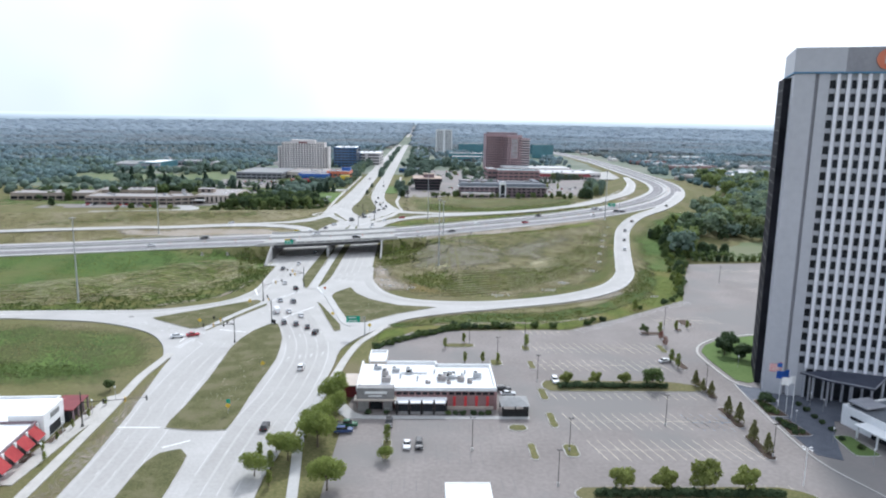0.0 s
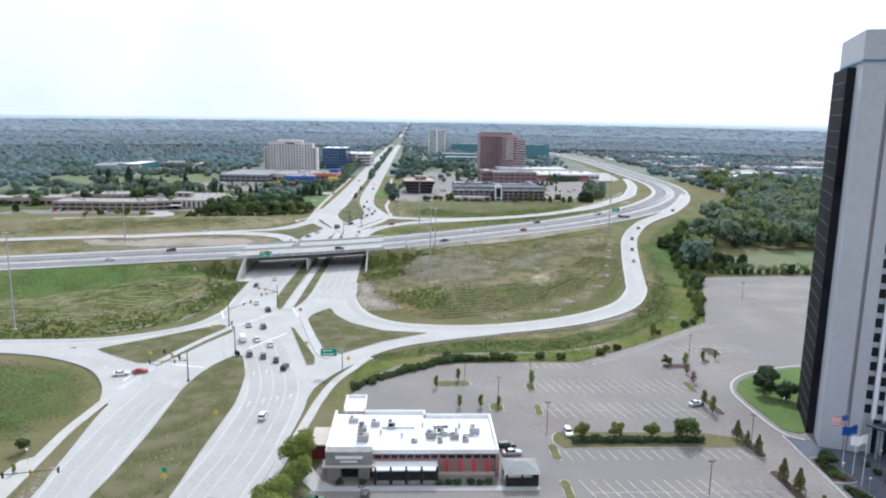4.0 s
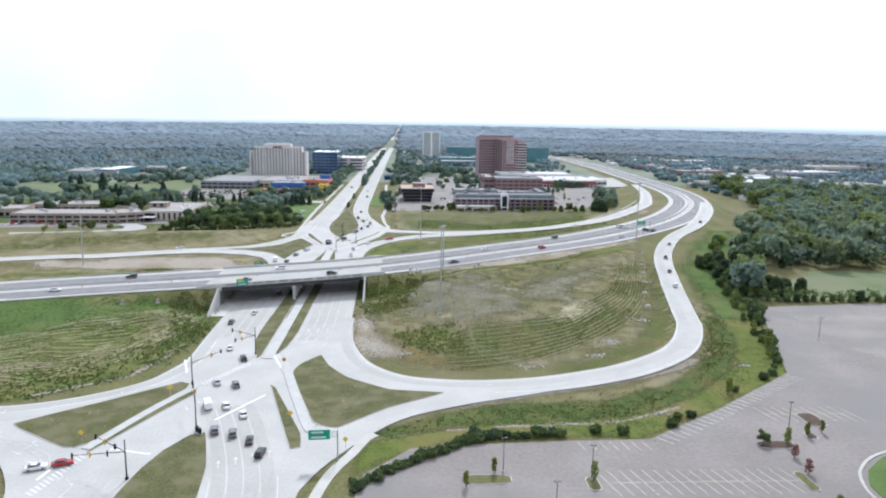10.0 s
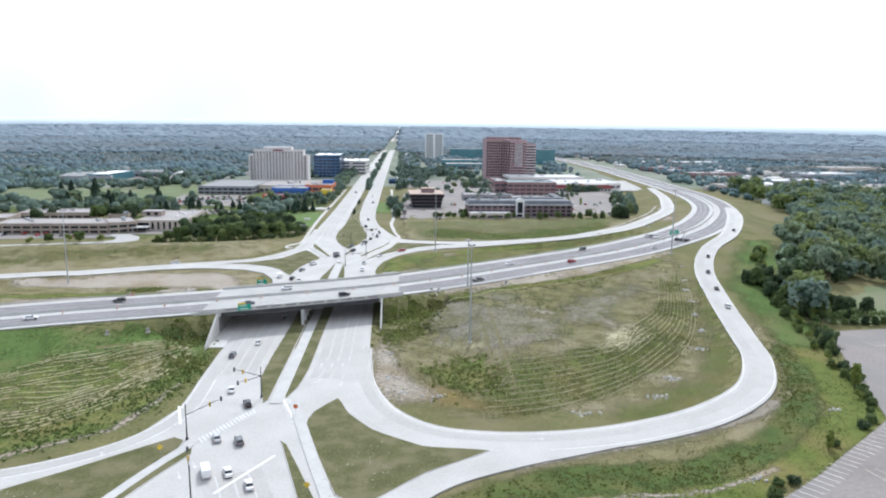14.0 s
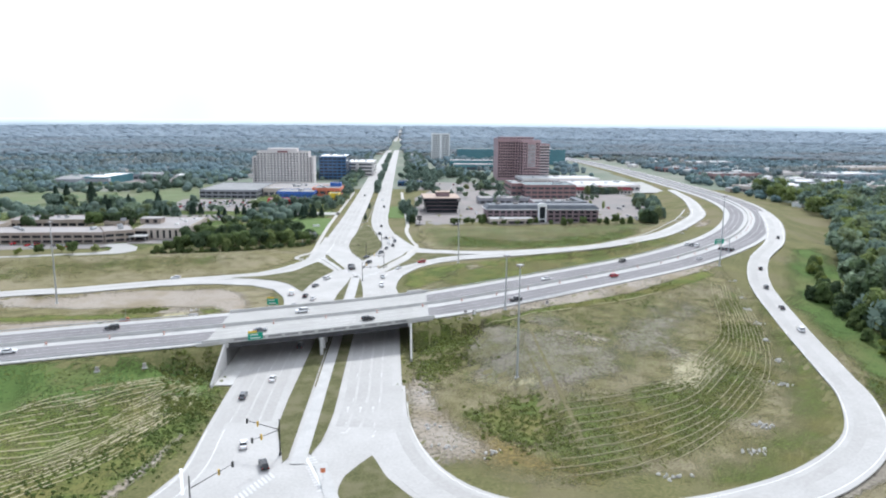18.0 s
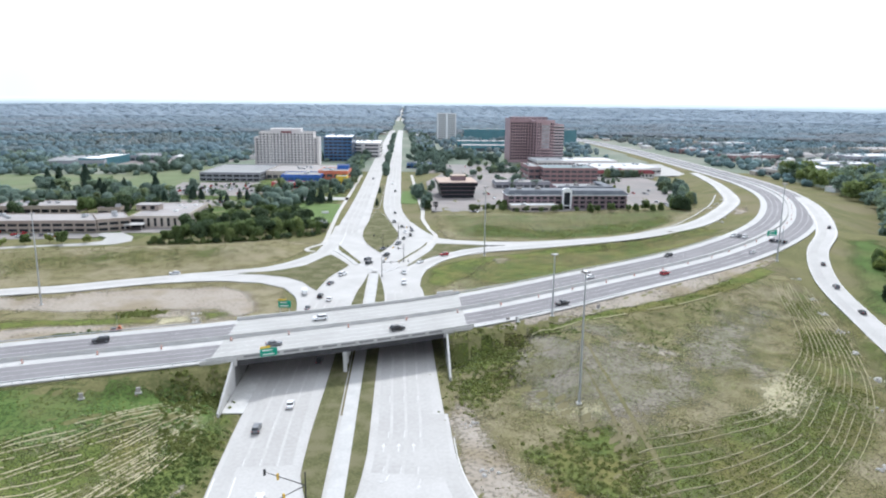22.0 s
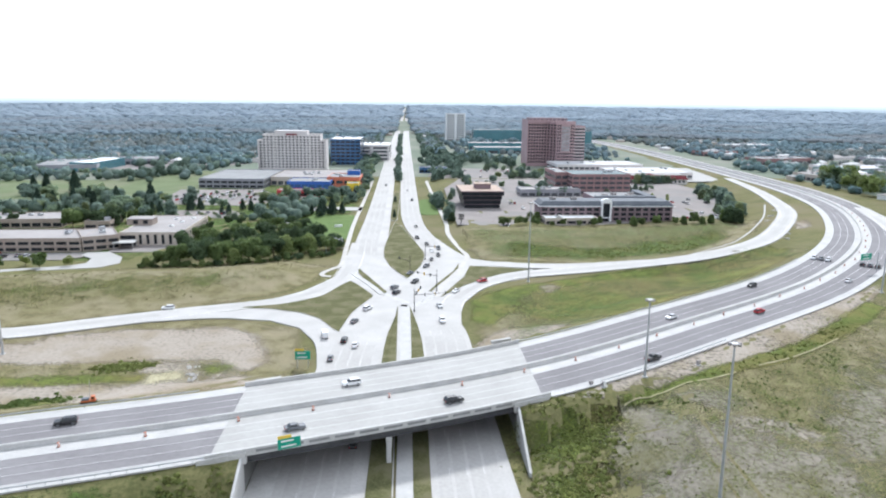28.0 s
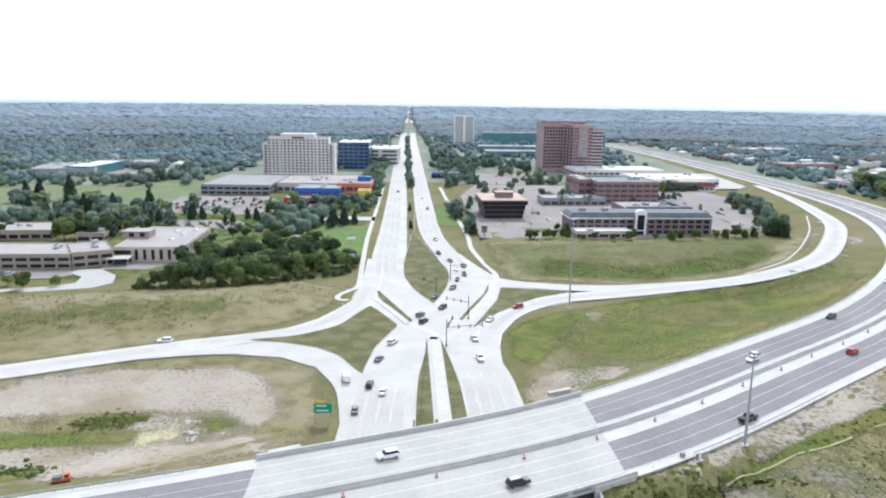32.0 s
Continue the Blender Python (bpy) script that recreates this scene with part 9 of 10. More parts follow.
def post_sign(x, y, mat, label, rz=0, diamond=True, z=None):
    root = thing("warning_sign", x, y, gz(x, y) + 0.1 if z is None else z, rz, label, "road sign", "small road signs")
    bm = bmesh.new()
    tube(bm, (0, 0.06, -0.3), (0, 0.06, 2.9), 0.05, 0.05, 6)
    part("post", bm, STEEL, root)
    bm = bmesh.new()
    box(bm, -0.55, -0.02, -0.55, 0.55, 0.02, 0.55, 0.02)
    bm.transform(Matrix.Translation((0, 0, 2.4)) @ (Matrix.Rotation(radians(45), 4, "Y") if diamond else Matrix.Identity(4)))
    part("plate", bm, mat, root)


for x, y, rz in ((19.2, -131, 0), (35, -147, 0), (4.2, -190, 0), (2.2, -224, 0), (-18, -112, 30), (-30, -142, 0)):
    post_sign(x, y, YELLOW, "yellow diamond warning sign on a steel post", rz, True, 0.2)
post_sign(10.5, -88, ORANGE, "orange turn sign on a short post", 0, False, 0.2)
post_sign(2.2, -223.6, GREEN, "small green sign on a post", 0, False, 1.3)
for x, y in ((-50, -26), (-62, -31), (52, 23), (86, 37)):
    root = thing("utility_cabinet", x, y, gz(x, y), 25, "small pale utility cabinet on a pad", "utility box", "utility boxes")
    part("body", boxed(-0.5, -0.35, -0.2, 0.5, 0.35, 1.3, 0.04), PALER, root)
    part("pad", boxed(-0.8, -0.6, -0.3, 0.8, 0.6, 0.06, 0.02), WALLC, root)
for x, y in ((-3.4, -137), (-2.4, -138.2)):
    root = thing("signal_cabinet", x, y, 0.2, 20, "black signal control cabinet on a pad", "utility box", "signal cabinets")
    part("body", boxed(-0.4, -0.3, 0, 0.4, 0.3, 1.6, 0.03), BLACK, root)
    part("pad", boxed(-0.6, -0.5, -0.05, 0.6, 0.5, 0.08, 0.02), CONC_W, root)
post = thing("monument_sign", 41, 303, 2.4, 0, "dark monument sign post beside the car park", "sign")
part("upright", boxed(-0.3, -0.2, -0.3, 0.3, 0.2, 6, 0.03), BLACK, post)
for z0 in (2.2, 3.6, 4.8):
    part("panel", boxed(-1.8, -0.3, z0, 1.8, 0.3, z0 + 0.9, 0.03), BLACK, post)


# ---- parking lot: stalls, islands, plaza, flags ----
def stall_row(x0, x1, y, depth, slant, step=2.74, both=False, spine=True, mat=None):
    """Painted stall lines; slant: how far a line shifts in x over its depth."""
    root = thing("stall_lines", 0, 0, 0, 0, "row of white painted parking stall lines", "road marking", "stall rows", "structure")
    verts, faces = [], []

    def add(a, b, w=0.11):
        a, b = Vector(a), Vector(b)
        n = (b - a).normalized().orthogonal() * w / 2
        k = len(verts)
        verts.extend([(*(a + n), 0.042), (*(b + n), 0.042), (*(b - n), 0.042), (*(a - n), 0.042)])
        faces.append((k, k + 3, k + 2, k + 1))
    n = int((x1 - x0) / step)
    for i in range(n + 1):
        x = x0 + i * step
        add((x, y), (x + slant, y - depth), 0.13)
        if both:
            add((x, y), (x - slant, y + depth), 0.13)
    if spine:
        add((x0, y), (x0 + n * step, y))
    ob = from_arrays("lines", verts, faces, mat or STALLP, root)
    fix_up(ob)


FADED = material("worn_dark_paint", (0.16, 0.15, 0.145), (0.22, 0.205, 0.195), 0.95, 0.5, 3)
STALLP = material("worn_cream_paint", (0.50, 0.45, 0.33), (0.66, 0.61, 0.48), 0.9, 0.4, 3)
stall_row(95, 140, -165, 5.6, 1.4, both=True)
stall_row(94, 137, -183, 5.2, 1.3, both=True)
stall_row(93, 138, -207.4, 5, 1.2, spine=False)
stall_row(95, 138, -227.5, 5.4, 1.4, both=True)
stall_row(98, 138, -244.5, 5.4, 1.4, both=True)
stall_row(96, 138, -262, 5.0, 1.2, spine=False)
stall_row(93, 112, -144.2, 4.8, 1.0, spine=False)
stall_row(150, 176, -128, 5, 1.2, both=True)
stall_row(214, 262, -30, 5.4, 1.4, both=True)
stall_row(214, 262, -52, 5.4, 1.4, both=True)
stall_row(214, 262, -74, 5.4, 1.4, both=True)
stall_row(128, 139, -228, 5.2, 1.4, both=True, mat=BLUETRIM)
stall_row(48, 80, -229.5, 5.0, 0.0, spine=False, mat=FADED)
stall_row(50, 78, -247, 5.0, 0.0, both=True, mat=FADED)
stall_row(48, 78, -259.5, 5.0, 0.0, spine=False, mat=FADED)
edge_dir = Vector((174 - 112, -95 + 143)).normalized()
for i in range(28):
    p = Vector((114, -142)) + edge_dir * (2.74 * i)
    q = p + Vector((0.62, -0.78)) * 5.2
    ob = bar("stall_line", p.x, p.y, q.x, q.y, 0.13, 0.043)
    tagged(ob, "white painted stall line along the lot edge", "road marking", "edge stalls", "structure")


def lot_island(poly, mat=DRY, label="kerbed planting island in the parking lot"):
    ob = slab("planting_island", rounded(poly, 1.0), -0.1, 0.17, CONC_W, smooth=False)
    P = np.array(rounded(poly, 1.0))
    c = P.mean(0)
    d = P - c
    fill = slab("planting", [tuple(p) for p in c + d * (1 - 0.28 / np.maximum(np.linalg.norm(d, axis=1), 0.6))[:, None]], 0.0, 0.22, mat, ob, smooth=False)
    return tagged(ob, label, "planting bed", group="lot islands", kind="structure")


MULCH = material("dark_mulch", (0.06, 0.04, 0.03), (0.11, 0.08, 0.06), 1.0, 0.5, 4, 0.03)
for cx, cy, w, l, m in ((46, -244.5, 2.2, 11, GRASS), (82, -245.5, 2.0, 9, GRASS), (90, -227, 2.2, 10, GRASS), (91.5, -245, 3.6, 7, GRASS), (90.6, -208.5, 2.4, 9, GRASS), (91.5, -165.5, 3.0, 6, GRASS), (91, -183, 2.2, 8, GRASS), (80, -232, 5, 4, GRASS),
                        (141, -203.5, 2.6, 17, MULCH), (140, -225, 2.6, 14, MULCH), (139.6, -243, 2.8, 14, MULCH), (140.5, -165.5, 2.4, 9, GRASS), (141.5, -181, 2.6, 12, MULCH), (143, -147, 9.5, 4.4, MULCH), (161, -132, 5, 9, MULCH), (155, -142, 3, 4, MULCH), (68, -163, 11, 4.4, GRASS), (79.5, -181, 4, 6, GRASS), (47, -156, 5, 3, GRASS)):
    lot_island([(cx - w / 2, cy - l / 2 + 1), (cx - w / 2, cy + l / 2 - 1), (cx - w / 4, cy + l / 2), (cx + w / 4, cy + l / 2), (cx + w / 2, cy + l / 2 - 1), (cx + w / 2, cy - l / 2 + 1), (cx + w / 4, cy - l / 2), (cx - w / 4, cy - l / 2)], m)
lot_island([(93, -206), (93, -197.5), (129, -197.5), (139, -201), (139, -206)], GRASS, "long grass strip with hedge and small trees")
lot_island([(90, -268.5), (90, -263), (135, -263), (141, -268.5)], GRASS, "long grass strip with hedge and small trees")
for cx, cy, w, l, m in ((153.3, -218, 4.2, 11.5, MULCH), (153.3, -231, 4.4, 10.5, MULCH), (164, -242, 5, 11, LAWN)):
    lot_island([(cx - w / 2, cy - l / 2), (cx - w / 2 + 0.6, cy + l / 2), (cx + w / 2, cy + l / 2), (cx + w / 2 + 1.4, cy - l / 2)], m, "plaza planting bed with low shrubs")
ob = slab("lawn_tower", [(153.2, -176), (154, -167.8), (158, -161), (166.5, -154), (182, -148.8), (196, -150), (200, -185), (166, -194), (157, -198.5), (154, -196)], -0.1, 0.2, LAWN)
tagged(ob, "bright green mown lawn beside the tower", "lawn", kind="structure")
kerb = spline([(156.5, -202, 0.1), (152.6, -197, 0.1), (151.6, -176, 0.1), (152.9, -167.5, 0.1), (157.2, -160, 0.1), (166, -153, 0.1), (182, -147.5, 0.1), (192, -147, 0.1)], 2)
fix_up(strip("kerb_tower", kerb, -0.65, 0.1, 0.12, SIDEW, 0.3))
tagged(bpy.data.objects["kerb_tower"], "pale concrete kerb path round the lawn", "kerb", kind="structure")
ob = slab("plaza", [(151.2, -212), (152.4, -199.5), (157, -202), (170, -209), (196, -219), (190, -232), (168, -227), (163, -236), (157, -250), (152, -247)], -0.1, 0.11, PAVER, smooth=False)
tagged(ob, "grey paved plaza before the tower entrance", "pavement", kind="structure")
drive = spline([(152, -199.5, 0.06), (151, -214, 0.06), (150.5, -226, 0.06), (150.2, -238, 0.06), (151, -252, 0.06), (156, -266, 0.06), (163, -284, 0.06)], 2)
fix_up(strip("kerb_drive", drive, -0.22, 0.22, 0.14, SIDEW, 0.3))
tagged(bpy.data.objects["kerb_drive"], "pale concrete kerb beside the drive", "kerb", kind="structure")
ob = slab("restaurant_walk", [(34.5, -226.5), (84, -226.5), (84, -224.5), (39, -224.5), (36, -222), (32, -214), (30.6, -214), (31.5, -222)], -0.1, 0.14, CONC_W, smooth=False)
tagged(ob, "pale concrete walk round the restaurant", "pavement", kind="structure")
ob = slab("terrace_cafe", [(-39.5, -262), (-37, -236), (-35, -212), (-30.5, -208), (-30, -213), (-32.4, -235), (-34.5, -262)], -0.1, 0.1, SIDEW, smooth=False)
tagged(ob, "pale concrete terrace beside the restaurant", "pavement", kind="structure")
for x, y, l in ((-36, -222, 6), (-36.8, -238, 8), (-37.6, -250, 5)):
    lot_island([(x - 0.7, y - l / 2), (x - 0.7, y + l / 2), (x + 0.8, y + l / 2), (x + 0.7, y - l / 2)], MULCH, "narrow planting bed on the terrace")
c = spline([(27, -268, 0.06), (25.5, -254, 0.06), (24, -241, 0.06), (23.8, -230, 0.06), (25, -215, 0.06), (26.5, -202, 0.06)], 2)
fix_up(strip("path_east", c, -1.2, 1.2, 0.06, CONC_W, 0.2))
tagged(bpy.data.objects["path_east"], "pale winding footpath beside the arterial", "pavement", kind="structure")
near_roof = thing("kiosk", 59.5, -279, 0, 0, "white flat-roofed small building", "building")
mass(near_roof, 0, 0, 9.6, 10.8, 0, 4.2, WHITE, WHITE, lip=0.25)


def flag(x, y, h, stripes, label):
    root = thing("flagpole", x, y, 0.1, 0, label, "flag", "flags")
    bm = bmesh.new()
    tube(bm, (0, 0, -0.1), (0, 0, h), 0.09, 0.05, 8)
    part("pole", bm, WHITE, root)
    bm = bmesh.new()
    tube(bm, (0, 0, h), (0, 0, h + 0.2), 0.1, 0.02, 8)
    part("finial", bm, STEEL, root)
    n = len(stripes)
    W, Hh = 3.6, 2.2
    for k, m in enumerate(stripes):
        bm = bmesh.new()
        rows = []
        for i in range(13):
            u = i / 12
            sag = -0.5 * u + 0.1 * math.sin(u * 9)
            rows.append([bm.verts.new((-W * u, 0.18 * math.sin(u * 8), h - 0.3 + sag - Hh * (k + e) / n)) for e in (0, 1)])
        for a, b in zip(rows, rows[1:]):
            bm.faces.new((a[0], b[0], b[1], a[1]))
        bmesh.ops.solidify(bm, geom=list(bm.faces), thickness=0.02)
        part("cloth", bm, m, root)
    return root


f1 = flag(157.2, -217, 13.5, [REDP, PAINT] * 4 + [REDP], "white flagpole with red and white striped flag")
part("canton", boxed(-1.5, -0.12, 11.9, -0.02, -0.06, 13.1, 0.01), BLUEP, f1, "blue corner field")
flag(157.6, -220.5, 12.6, [BLUEP], "white flagpole with plain blue flag")
flag(156.6, -225.5, 12.6, [WHITE], "white flagpole with plain white flag")

# ---- vehicles ----
GLASSV = material("vehicle_glass", (0.012, 0.014, 0.016), (0.02, 0.022, 0.025), 0.08, 0.5, 2, spec=0.6)
RUBBER = material("tyre_rubber", (0.015, 0.015, 0.016), (0.028, 0.028, 0.028), 0.9, 2, 12)
LAMPW = material("headlamp_clear", (0.7, 0.7, 0.7), (0.8, 0.8, 0.8), 0.15, spec=0.6)
LAMPR = material("tail_lamp_red", (0.35, 0.01, 0.01), (0.45, 0.02, 0.02), 0.2, spec=0.6)


def paintm(name, c):
    return material(name, c, tuple(v * 1.1 for v in c), 0.25, 0.5, 3, spec=0.6)


COLS = {"white": paintm("white_car_paint", (0.72, 0.72, 0.72)), "black": paintm("black_car_paint", (0.016, 0.016, 0.018)), "grey": paintm("grey_car_paint", (0.13, 0.135, 0.145)),
        "silver": paintm("silver_car_paint", (0.42, 0.43, 0.44)), "red": paintm("red_car_paint", (0.36, 0.02, 0.025)), "blue": paintm("blue_car_paint", (0.03, 0.06, 0.16)), "green": paintm("green_car_paint", (0.02, 0.09, 0.04))}
SHAPES = {  # side outlines: body, then glasshouse, as (y along the car, z)
    "sedan": (4.7, 1.82, [(-2.3, 0.35), (-2.35, 0.75), (-2.1, 0.92), (-0.95, 1.0), (1.5, 1.02), (2.25, 0.95), (2.35, 0.6), (2.3, 0.35)], [(-1.0, 0.98), (-0.25, 1.42), (0.95, 1.44), (1.75, 1.0)]),
    "suv": (4.8, 1.92, [(-2.35, 0.4), (-2.4, 0.9), (-2.2, 1.08), (-1.1, 1.15), (2.3, 1.15), (2.4, 0.8), (2.35, 0.4)], [(-1.15, 1.12), (-0.45, 1.68), (1.9, 1.7), (2.3, 1.14)]),
    "pickup": (5.7, 2.0, [(-2.8, 0.45), (-2.85, 1.0), (-2.6, 1.15), (-1.4, 1.2), (2.8, 1.2), (2.85, 0.6), (2.8, 0.45)], [(-1.4, 1.18), (-0.7, 1.82), (0.75, 1.84), (1.0, 1.2)]),
    "van": (5.6, 2.05, [(-2.7, 0.45), (-2.75, 1.0), (-2.4, 1.35), (-1.9, 2.2), (2.7, 2.3), (2.75, 0.6), (2.7, 0.45)], [(-2.2, 1.45), (-1.85, 2.1), (-0.9, 2.12), (-0.9, 1.45)]),
}


def prism(bm, prof, w0, w1):
    """A side outline given width, narrower at the top."""
    zs = [p[1] for p in prof]
    lo, hi = min(zs), max(zs)
    sides = []
    for s in (-1, 1):
        sides.append([bm.verts.new((s * (w0 + (w1 - w0) * (z - lo) / (hi - lo)) / 2, y, z)) for y, z in prof])
    n = len(prof)
    bm.faces.new(sides[0])
    bm.faces.new(sides[1][::-1])
    for i in range(n):
        bm.faces.new((sides[0][i], sides[1][i], sides[1][(i + 1) % n], sides[0][(i + 1) % n]))
    bmesh.ops.recalc_face_normals(bm, faces=bm.faces)
    es = [e for e in bm.edges if len(e.link_faces) == 2]
    bmesh.ops.bevel(bm, geom=es, offset=0.05, segments=1, affect="EDGES")


VEH = {}


def vehicle(shape, colour, x, y, z, rz):
    plain = y > 250   # far vehicles carry fewer small parts
    key = (shape, colour, plain)
    if key in VEH:
        return copy_thing(VEH[key], pose(x, y, z, 0, 0, rz))
    L, W, body, cab = SHAPES[shape]
    word = {"sedan": "saloon car", "suv": "sport utility car", "pickup": "pickup truck", "van": "delivery van"}[shape]
    root = thing("pickup_truck" if shape == "pickup" else "van" if shape == "van" else "car", x, y, z, rz, f"{colour} {word} with dark windows on the roadway", "pickup" if shape == "pickup" else "van" if shape == "van" else "car", "vehicles")
    bm = bmesh.new()
    prism(bm, body, W, W * 0.92)
    part("body", bm, COLS[colour], root)
    bm = bmesh.new()
    prism(bm, cab, W * 0.92, W * 0.74)
    part("glasshouse", bm, GLASSV, root, "dark tinted glasshouse")
    ys = [p[0] for p in cab]
    zt = max(p[1] for p in cab)
    top = [p[0] for p in cab if p[1] > zt - 0.1]
    if shape != "van":
        part("roof", boxed(-W * 0.36, min(top) - 0.05, zt - 0.03, W * 0.36, max(top) + 0.05, zt + 0.03, 0.02), COLS[colour], root)
    if shape == "pickup":
        part("cargo_bed", boxed(-W * 0.4, 1.05, 1.16, W * 0.4, 2.7, 1.22), BLACK, root)
    for sx in (-1, 1):
        for wy in (-L * 0.31, L * 0.31):
            bm = bmesh.new()
            tube(bm, (sx * (W / 2 - 0.22), wy, 0.34), (sx * (W / 2 + 0.01), wy, 0.34), 0.34, 0.34, 12)
            wh = part("tyre", bm, RUBBER, root)
            if plain:
                continue
            bm = bmesh.new()
            tube(bm, (sx * (W / 2 - 0.02), wy, 0.34), (sx * (W / 2 + 0.025), wy, 0.34), 0.2, 0.19, 10)
            part("rim", bm, STEEL, wh)
        if plain:
            continue
        part("headlamp", boxed(sx * W * 0.36 - 0.16, -L / 2 - 0.02, 0.66, sx * W * 0.36 + 0.16, -L / 2 + 0.12, 0.82, 0.02), LAMPW, root)
        part("tail_lamp", boxed(sx * W * 0.38 - 0.12, L / 2 - 0.12, 0.75, sx * W * 0.38 + 0.12, L / 2 + 0.02, 0.95, 0.02), LAMPR, root)
        part("mirror", boxed(sx * W * 0.5 - 0.1, cab[0][0] + 0.25, 1.0, sx * W * 0.5 + 0.1, cab[0][0] + 0.4, 1.15, 0.02), COLS[colour], root)
    VEH[key] = root
    return root


# rz: 0 faces -y (towards the camera)
for s, c, x, y, rz in (
        ("suv", "black", 14, -233, 180), ("suv", "white", 16, -188, 180), ("suv", "black", 15, -150, 175), ("suv", "grey", 1, -137, 195), ("suv", "grey", 6, -139, 192), ("sedan", "black", 11, -143, 188),
        ("van", "white", -5, -121, 200), ("sedan", "white", 0, -121, 200), ("sedan", "white", 6, -127, 196), ("sedan", "silver", -7, -103, 200), ("suv", "grey", -1, -105, 200), ("suv", "black", -4, -81, 200), ("sedan", "white", -11, -70, 190),
        ("sedan", "white", -34, -156, 110), ("sedan", "red", -29, -154, 110), ("suv", "grey", -18, -38, 182), ("sedan", "white", -12, -24, 182), ("suv", "black", -8, 8, 180),
        ("suv", "black", 46, -230.5, 0), ("sedan", "white", 51, -243, 0), ("suv", "black", 54, -243, 0), ("pickup", "green", 35, -231.5, 95), ("suv", "blue", 34.5, -235, 95), ("sedan", "white", 137, -179.5, 110), ("suv", "white", 96, -198.5, 0), ("suv", "black", 79, -206, 100), ("sedan", "silver", 80, -209.5, 95),
        ("sedan", "grey", -19, 65, 180), ("suv", "black", -16, 82, 175), ("sedan", "white", -12, 77, 175), ("van", "white", -23, 87, 190), ("suv", "white", -10, 119, 150), ("sedan", "grey", -14, 103, 160), ("suv", "black", 1, 142, 150), ("suv", "grey", 0, 150, 150),
        ("sedan", "silver", 18, 122, 10), ("suv", "white", 18, 103, 5), ("sedan", "white", 26, 144, -30), ("suv", "red", 39, 161, -60), ("suv", "black", 9, 160, -30), ("sedan", "grey", 7, 176, -30), ("suv", "grey", 15, 190, -25), ("sedan", "black", 18, 205, -10), ("suv", "black", 22, 215, 0), ("sedan", "white", 19, 225, 5), ("suv", "grey", 23, 232, 5), ("sedan", "black", 17, 244, 10), ("suv", "black", 12, 262, 12), ("sedan", "black", 12, 300, 5),
        ("suv", "white", -86, 121, -85), ("suv", "black", 11, 420, 0), ("sedan", "white", 8, 480, 0), ("suv", "grey", -12, 520, 180)):
    vehicle(s, c, x, y, 0.075 if y > -300 and abs(x) < 33 or (x < 0) or y > 100 else 0.035, rz)


def on_line(line, i, off, shape, colour, back=False):
    n = normals2(line)[i]
    d = line[i + 1, :2] - line[i - 1, :2]
    rz = math.degrees(math.atan2(d[1], d[0])) + (90 if not back else -90)
    p = line[i, :2] + n * off
    vehicle(shape, colour, p[0], p[1], line[i, 2] + (0.12 if -35.5 < p[0] < 38 and line is FREEWAY else 0.075), rz)


near_i = lambda x: int(np.argmin(abs(FREEWAY[:300, 0] - x) + 1e3 * (FREEWAY[:300, 1] > 420)))
for x, off, s, c, back in ((-95, 8, "sedan", "white", False), (-70, -9, "suv", "black", True), (-22, 11, "sedan", "grey", False), (-8, -8.5, "suv", "white", True), (12, 11, "suv", "black", False), (66, 14.5, "pickup", "black", False), (95, -6, "sedan", "white", True), (120, 8, "suv", "red", False),
                           (150, -12, "suv", "black", True), (178, 11, "sedan", "white", False), (205, -9, "suv", "grey", True), (232, 14, "suv", "black", False), (255, -6, "sedan", "white", True), (268, 8, "sedan", "black", False), (285, -12, "suv", "white", True), (300, 11, "suv", "grey", False), (322, -9, "sedan", "white", True), (335, 8, "suv", "black", False), (345, -6, "suv", "white", True)):
    on_line(FREEWAY, near_i(x), off, s, c, back)
for f, s, c in ((0.42, "suv", "white"), (0.47, "sedan", "black"), (0.52, "suv", "grey"), (0.58, "sedan", "black"), (0.74, "suv", "black")):
    on_line(LOOP_E, int(f * len(LOOP_E)), 1.5, s, c)
# kerbed tree islands in the far car parks
for x, y, w, l, z in [(-150 + 16 * i, 412 - 3 * i, 2.6, 12, 0.07) for i in range(4)] + [(88 + 22 * i, 402, 2.6, 12, 2.48) for i in range(6)] + [(176 + 18 * i, 350 + 4 * i, 2.6, 12, 2.48) for i in range(3)] + [(58 + 18 * i, 346, 2.4, 10, 2.48) for i in range(2)]:
    o = lot_island([(x - w / 2, y - l / 2), (x - w / 2, y + l / 2), (x + w / 2, y + l / 2), (x + w / 2, y - l / 2)], GRASS, "kerbed grass island in a far car park")
    o.location.z += z
rcar = random.Random(9)
for x0, y0, x1, y1, n in ((60, 285, 80, 300, 2), (190, 318, 226, 350, 8), (192, 352, 246, 420, 10), (84, 345, 130, 400, 6), (-240, 212, -176, 222, 12), (-176, 400, -112, 470, 40), (-150, 340, -118, 356, 5), (70, 590, 140, 670, 10)):
    for _ in range(n):
        x, y = rcar.uniform(x0, x1), rcar.uniform(y0, y1)
        vehicle(rcar.choice(("sedan", "suv")), rcar.choice(("white", "black", "grey", "silver", "red")), x, y, 2.48 if x > 30 and y < 560 else 0.32 if x > 30 else 0.13, rcar.choice((0, 180)))


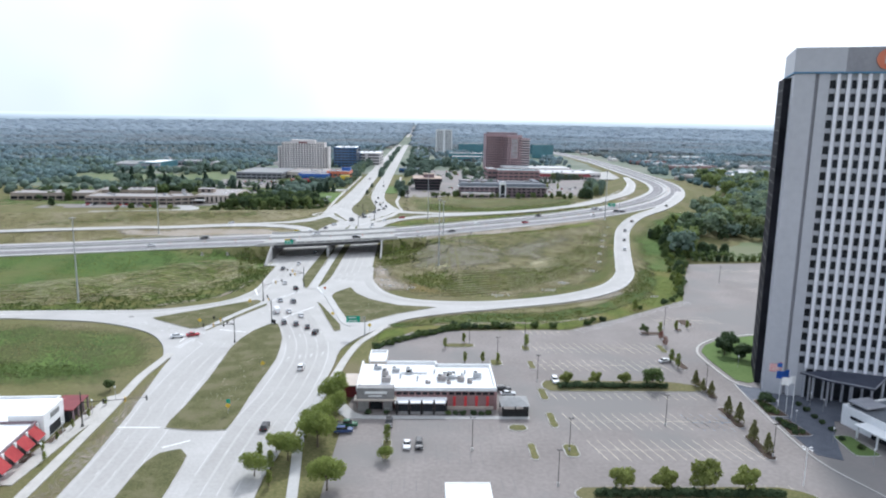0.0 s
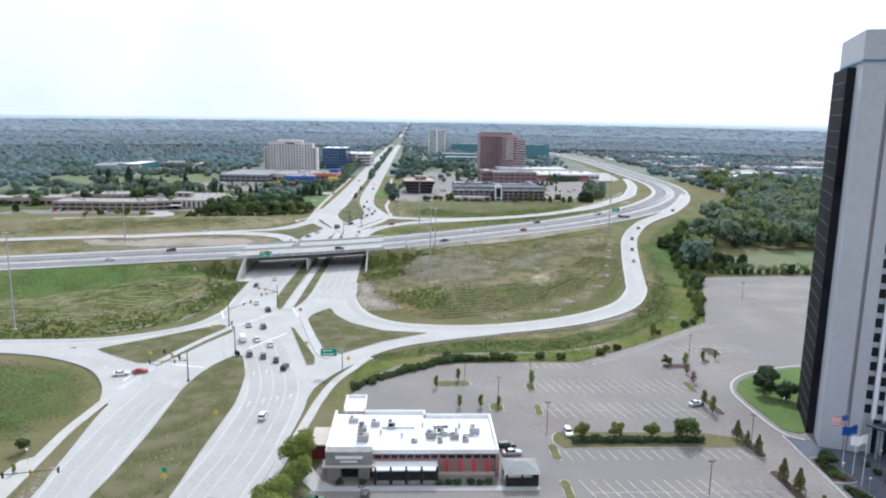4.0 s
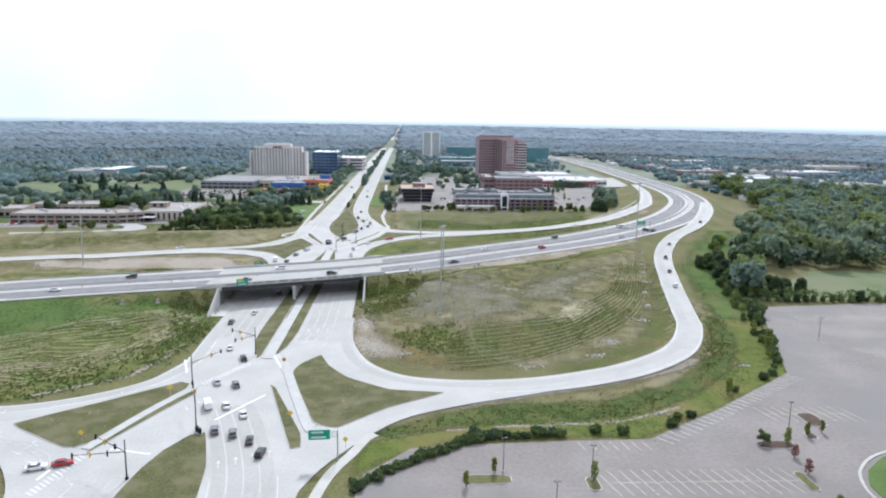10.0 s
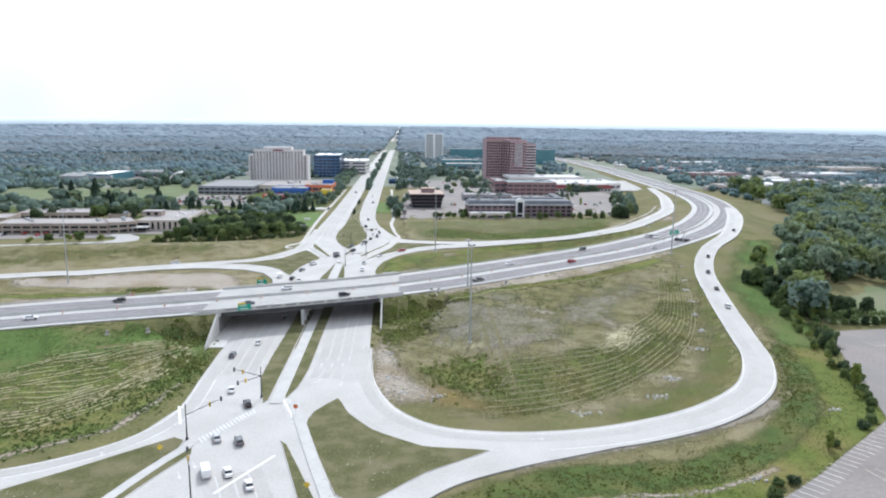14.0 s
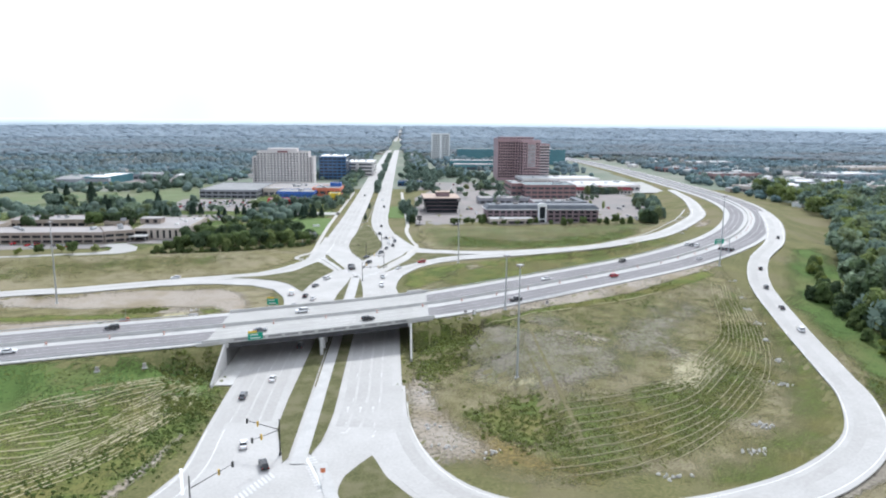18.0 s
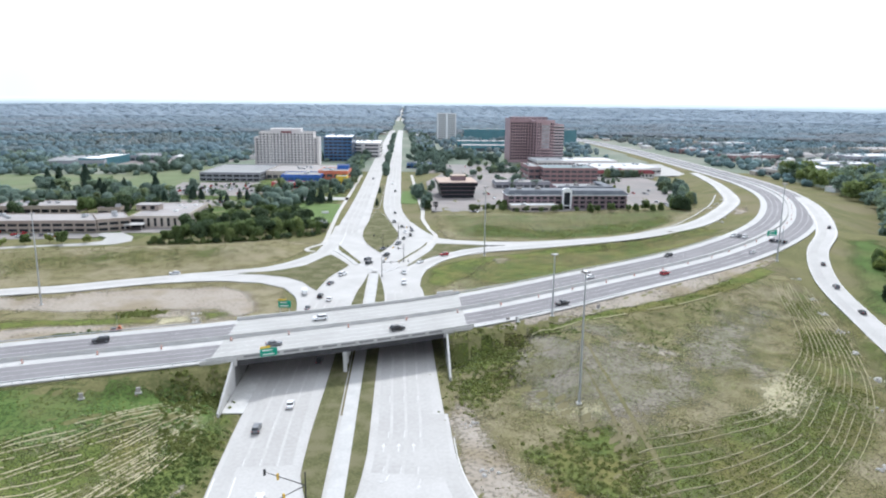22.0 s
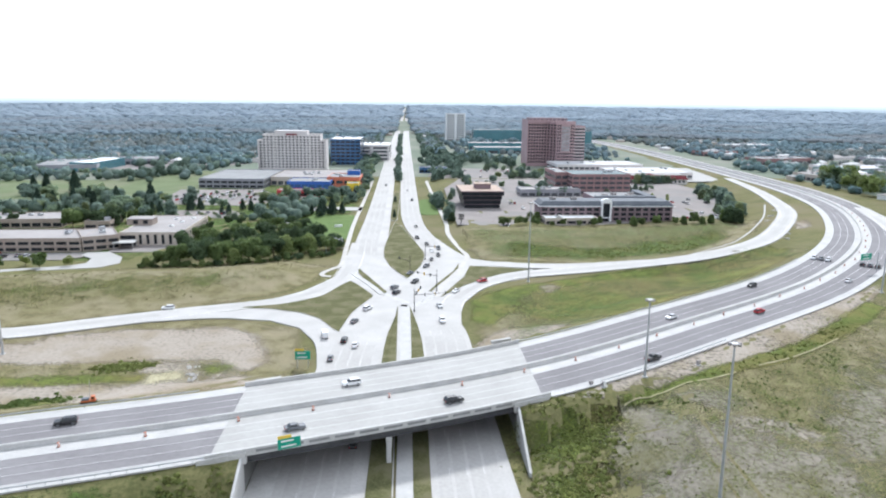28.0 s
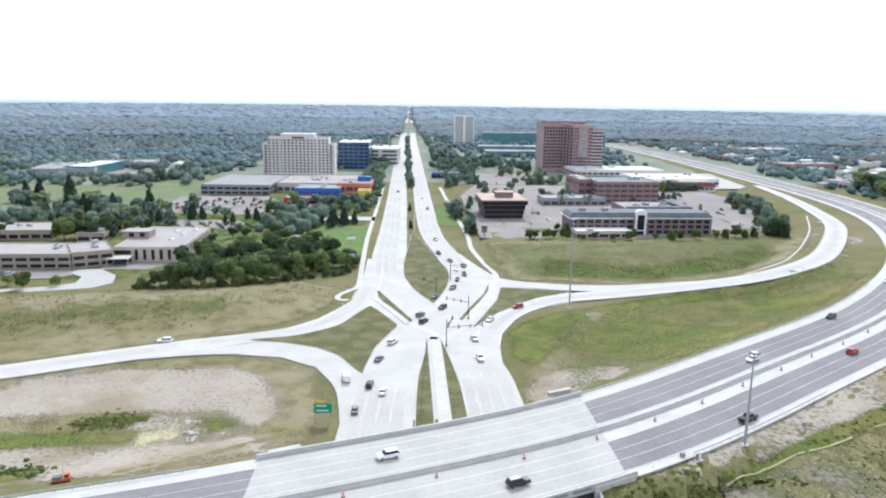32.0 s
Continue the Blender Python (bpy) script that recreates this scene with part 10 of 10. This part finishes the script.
# ---- drainage flume, sign gantry and works machine ----
flume_line = resampled([(271, 363), (247, 317), (220, 275), (192, 239), (168, 217), (153, 207)], 60)
fl = draped_rows("drainage_flume", [flume_line], 1.1, CONC_W, "pale concrete drainage flume along a slope", 0.06, 0.16)
gantry = thing("sign_gantry", -33, 230, 0.05, 35, "small steel sign frame beside the ramp", "road sign")
for x in (-5, 5):
    bm = bmesh.new()
    tube(bm, (x, 0, -0.3), (x, 0, 6.4), 0.16, 0.14, 8)
    part("post", bm, STEEL, gantry)
for z in (5.2, 6.2):
    bm = bmesh.new()
    tube(bm, (-5, 0, z), (5, 0, z), 0.1, 0.1, 8)
    part("beam", bm, STEEL, gantry)
part("sign_back", boxed(-3, -0.2, 4.6, 1.5, -0.1, 6.8, 0.02), STEEL, gantry)
works = thing("boom_lift", -73, 20, gz(-73, 20) + 0.02, 15, "orange tracked works machine with a thin raised mast", "machine")
part("chassis", boxed(-2.4, -1.0, 0.5, 2.4, 1.0, 1.2, 0.08), ORANGE, works)
part("cab", boxed(0.9, -0.8, 1.2, 2.2, 0.8, 2.5, 0.1), ORANGE, works)
part("cab_window", boxed(1.1, -0.84, 1.7, 2.0, -0.79, 2.3), GLASSD, works)
part("engine_cover", boxed(-2.2, -0.9, 1.2, 0.2, 0.9, 1.9, 0.1), DARKR, works)
for yy in (-1.15, 0.75):
    part("track", boxed(-2.6, yy, 0, 2.6, yy + 0.4, 0.75, 0.2), BLACK, works)
bm = bmesh.new()
tube(bm, (0.5, 0, 1.2), (0.8, 0, 8.5), 0.09, 0.05, 8)
part("mast", bm, STEEL, works)
works.scale = (0.7, 0.7, 0.7)
sculpt = thing("lawn_sign", -37, 301, 0.06, 10, "white low monument sign on a lawn", "sign")
part("slab", boxed(-2.4, -0.3, 0, 2.4, 0.3, 1.5, 0.1), WHITE, sculpt)
part("base", boxed(-2.8, -0.5, -0.2, 2.8, 0.5, 0.25, 0.05), CONC_W, sculpt)


# ---- the far haze line of the horizon ----
def horizon_band():
    """A plain glowing band closing the view, distant woods and haze painted into it."""
    m = bpy.data.materials.new("distant_haze")
    m.use_nodes = True
    nt = m.node_tree
    nt.nodes.clear()
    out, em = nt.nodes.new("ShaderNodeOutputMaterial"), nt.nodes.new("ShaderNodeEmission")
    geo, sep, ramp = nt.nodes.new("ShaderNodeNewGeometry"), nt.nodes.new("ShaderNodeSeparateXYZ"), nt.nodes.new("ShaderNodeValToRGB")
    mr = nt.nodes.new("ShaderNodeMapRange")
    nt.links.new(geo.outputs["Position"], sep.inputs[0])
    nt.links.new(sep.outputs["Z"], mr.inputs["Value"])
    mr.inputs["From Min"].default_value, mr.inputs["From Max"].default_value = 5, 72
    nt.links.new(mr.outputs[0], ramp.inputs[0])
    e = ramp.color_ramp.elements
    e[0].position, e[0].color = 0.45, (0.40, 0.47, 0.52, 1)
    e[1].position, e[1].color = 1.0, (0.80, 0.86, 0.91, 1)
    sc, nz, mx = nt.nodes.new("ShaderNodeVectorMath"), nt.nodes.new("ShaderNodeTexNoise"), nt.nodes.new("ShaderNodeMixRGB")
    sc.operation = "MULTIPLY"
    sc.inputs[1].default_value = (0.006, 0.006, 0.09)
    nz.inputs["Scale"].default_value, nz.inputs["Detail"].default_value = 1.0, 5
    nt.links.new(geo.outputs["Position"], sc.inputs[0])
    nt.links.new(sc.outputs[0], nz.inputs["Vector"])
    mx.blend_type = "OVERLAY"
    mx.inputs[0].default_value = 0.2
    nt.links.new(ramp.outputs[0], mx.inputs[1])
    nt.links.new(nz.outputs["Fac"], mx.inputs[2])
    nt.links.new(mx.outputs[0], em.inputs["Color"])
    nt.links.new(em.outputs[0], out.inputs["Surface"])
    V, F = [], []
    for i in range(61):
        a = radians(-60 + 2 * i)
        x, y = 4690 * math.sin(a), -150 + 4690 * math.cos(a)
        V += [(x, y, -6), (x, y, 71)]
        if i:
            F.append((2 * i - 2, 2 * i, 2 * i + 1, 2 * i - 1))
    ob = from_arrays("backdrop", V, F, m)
    tagged(ob, "glowing backdrop painted as hazy blue-grey woods at the horizon", "backdrop", kind="structure")


horizon_band()
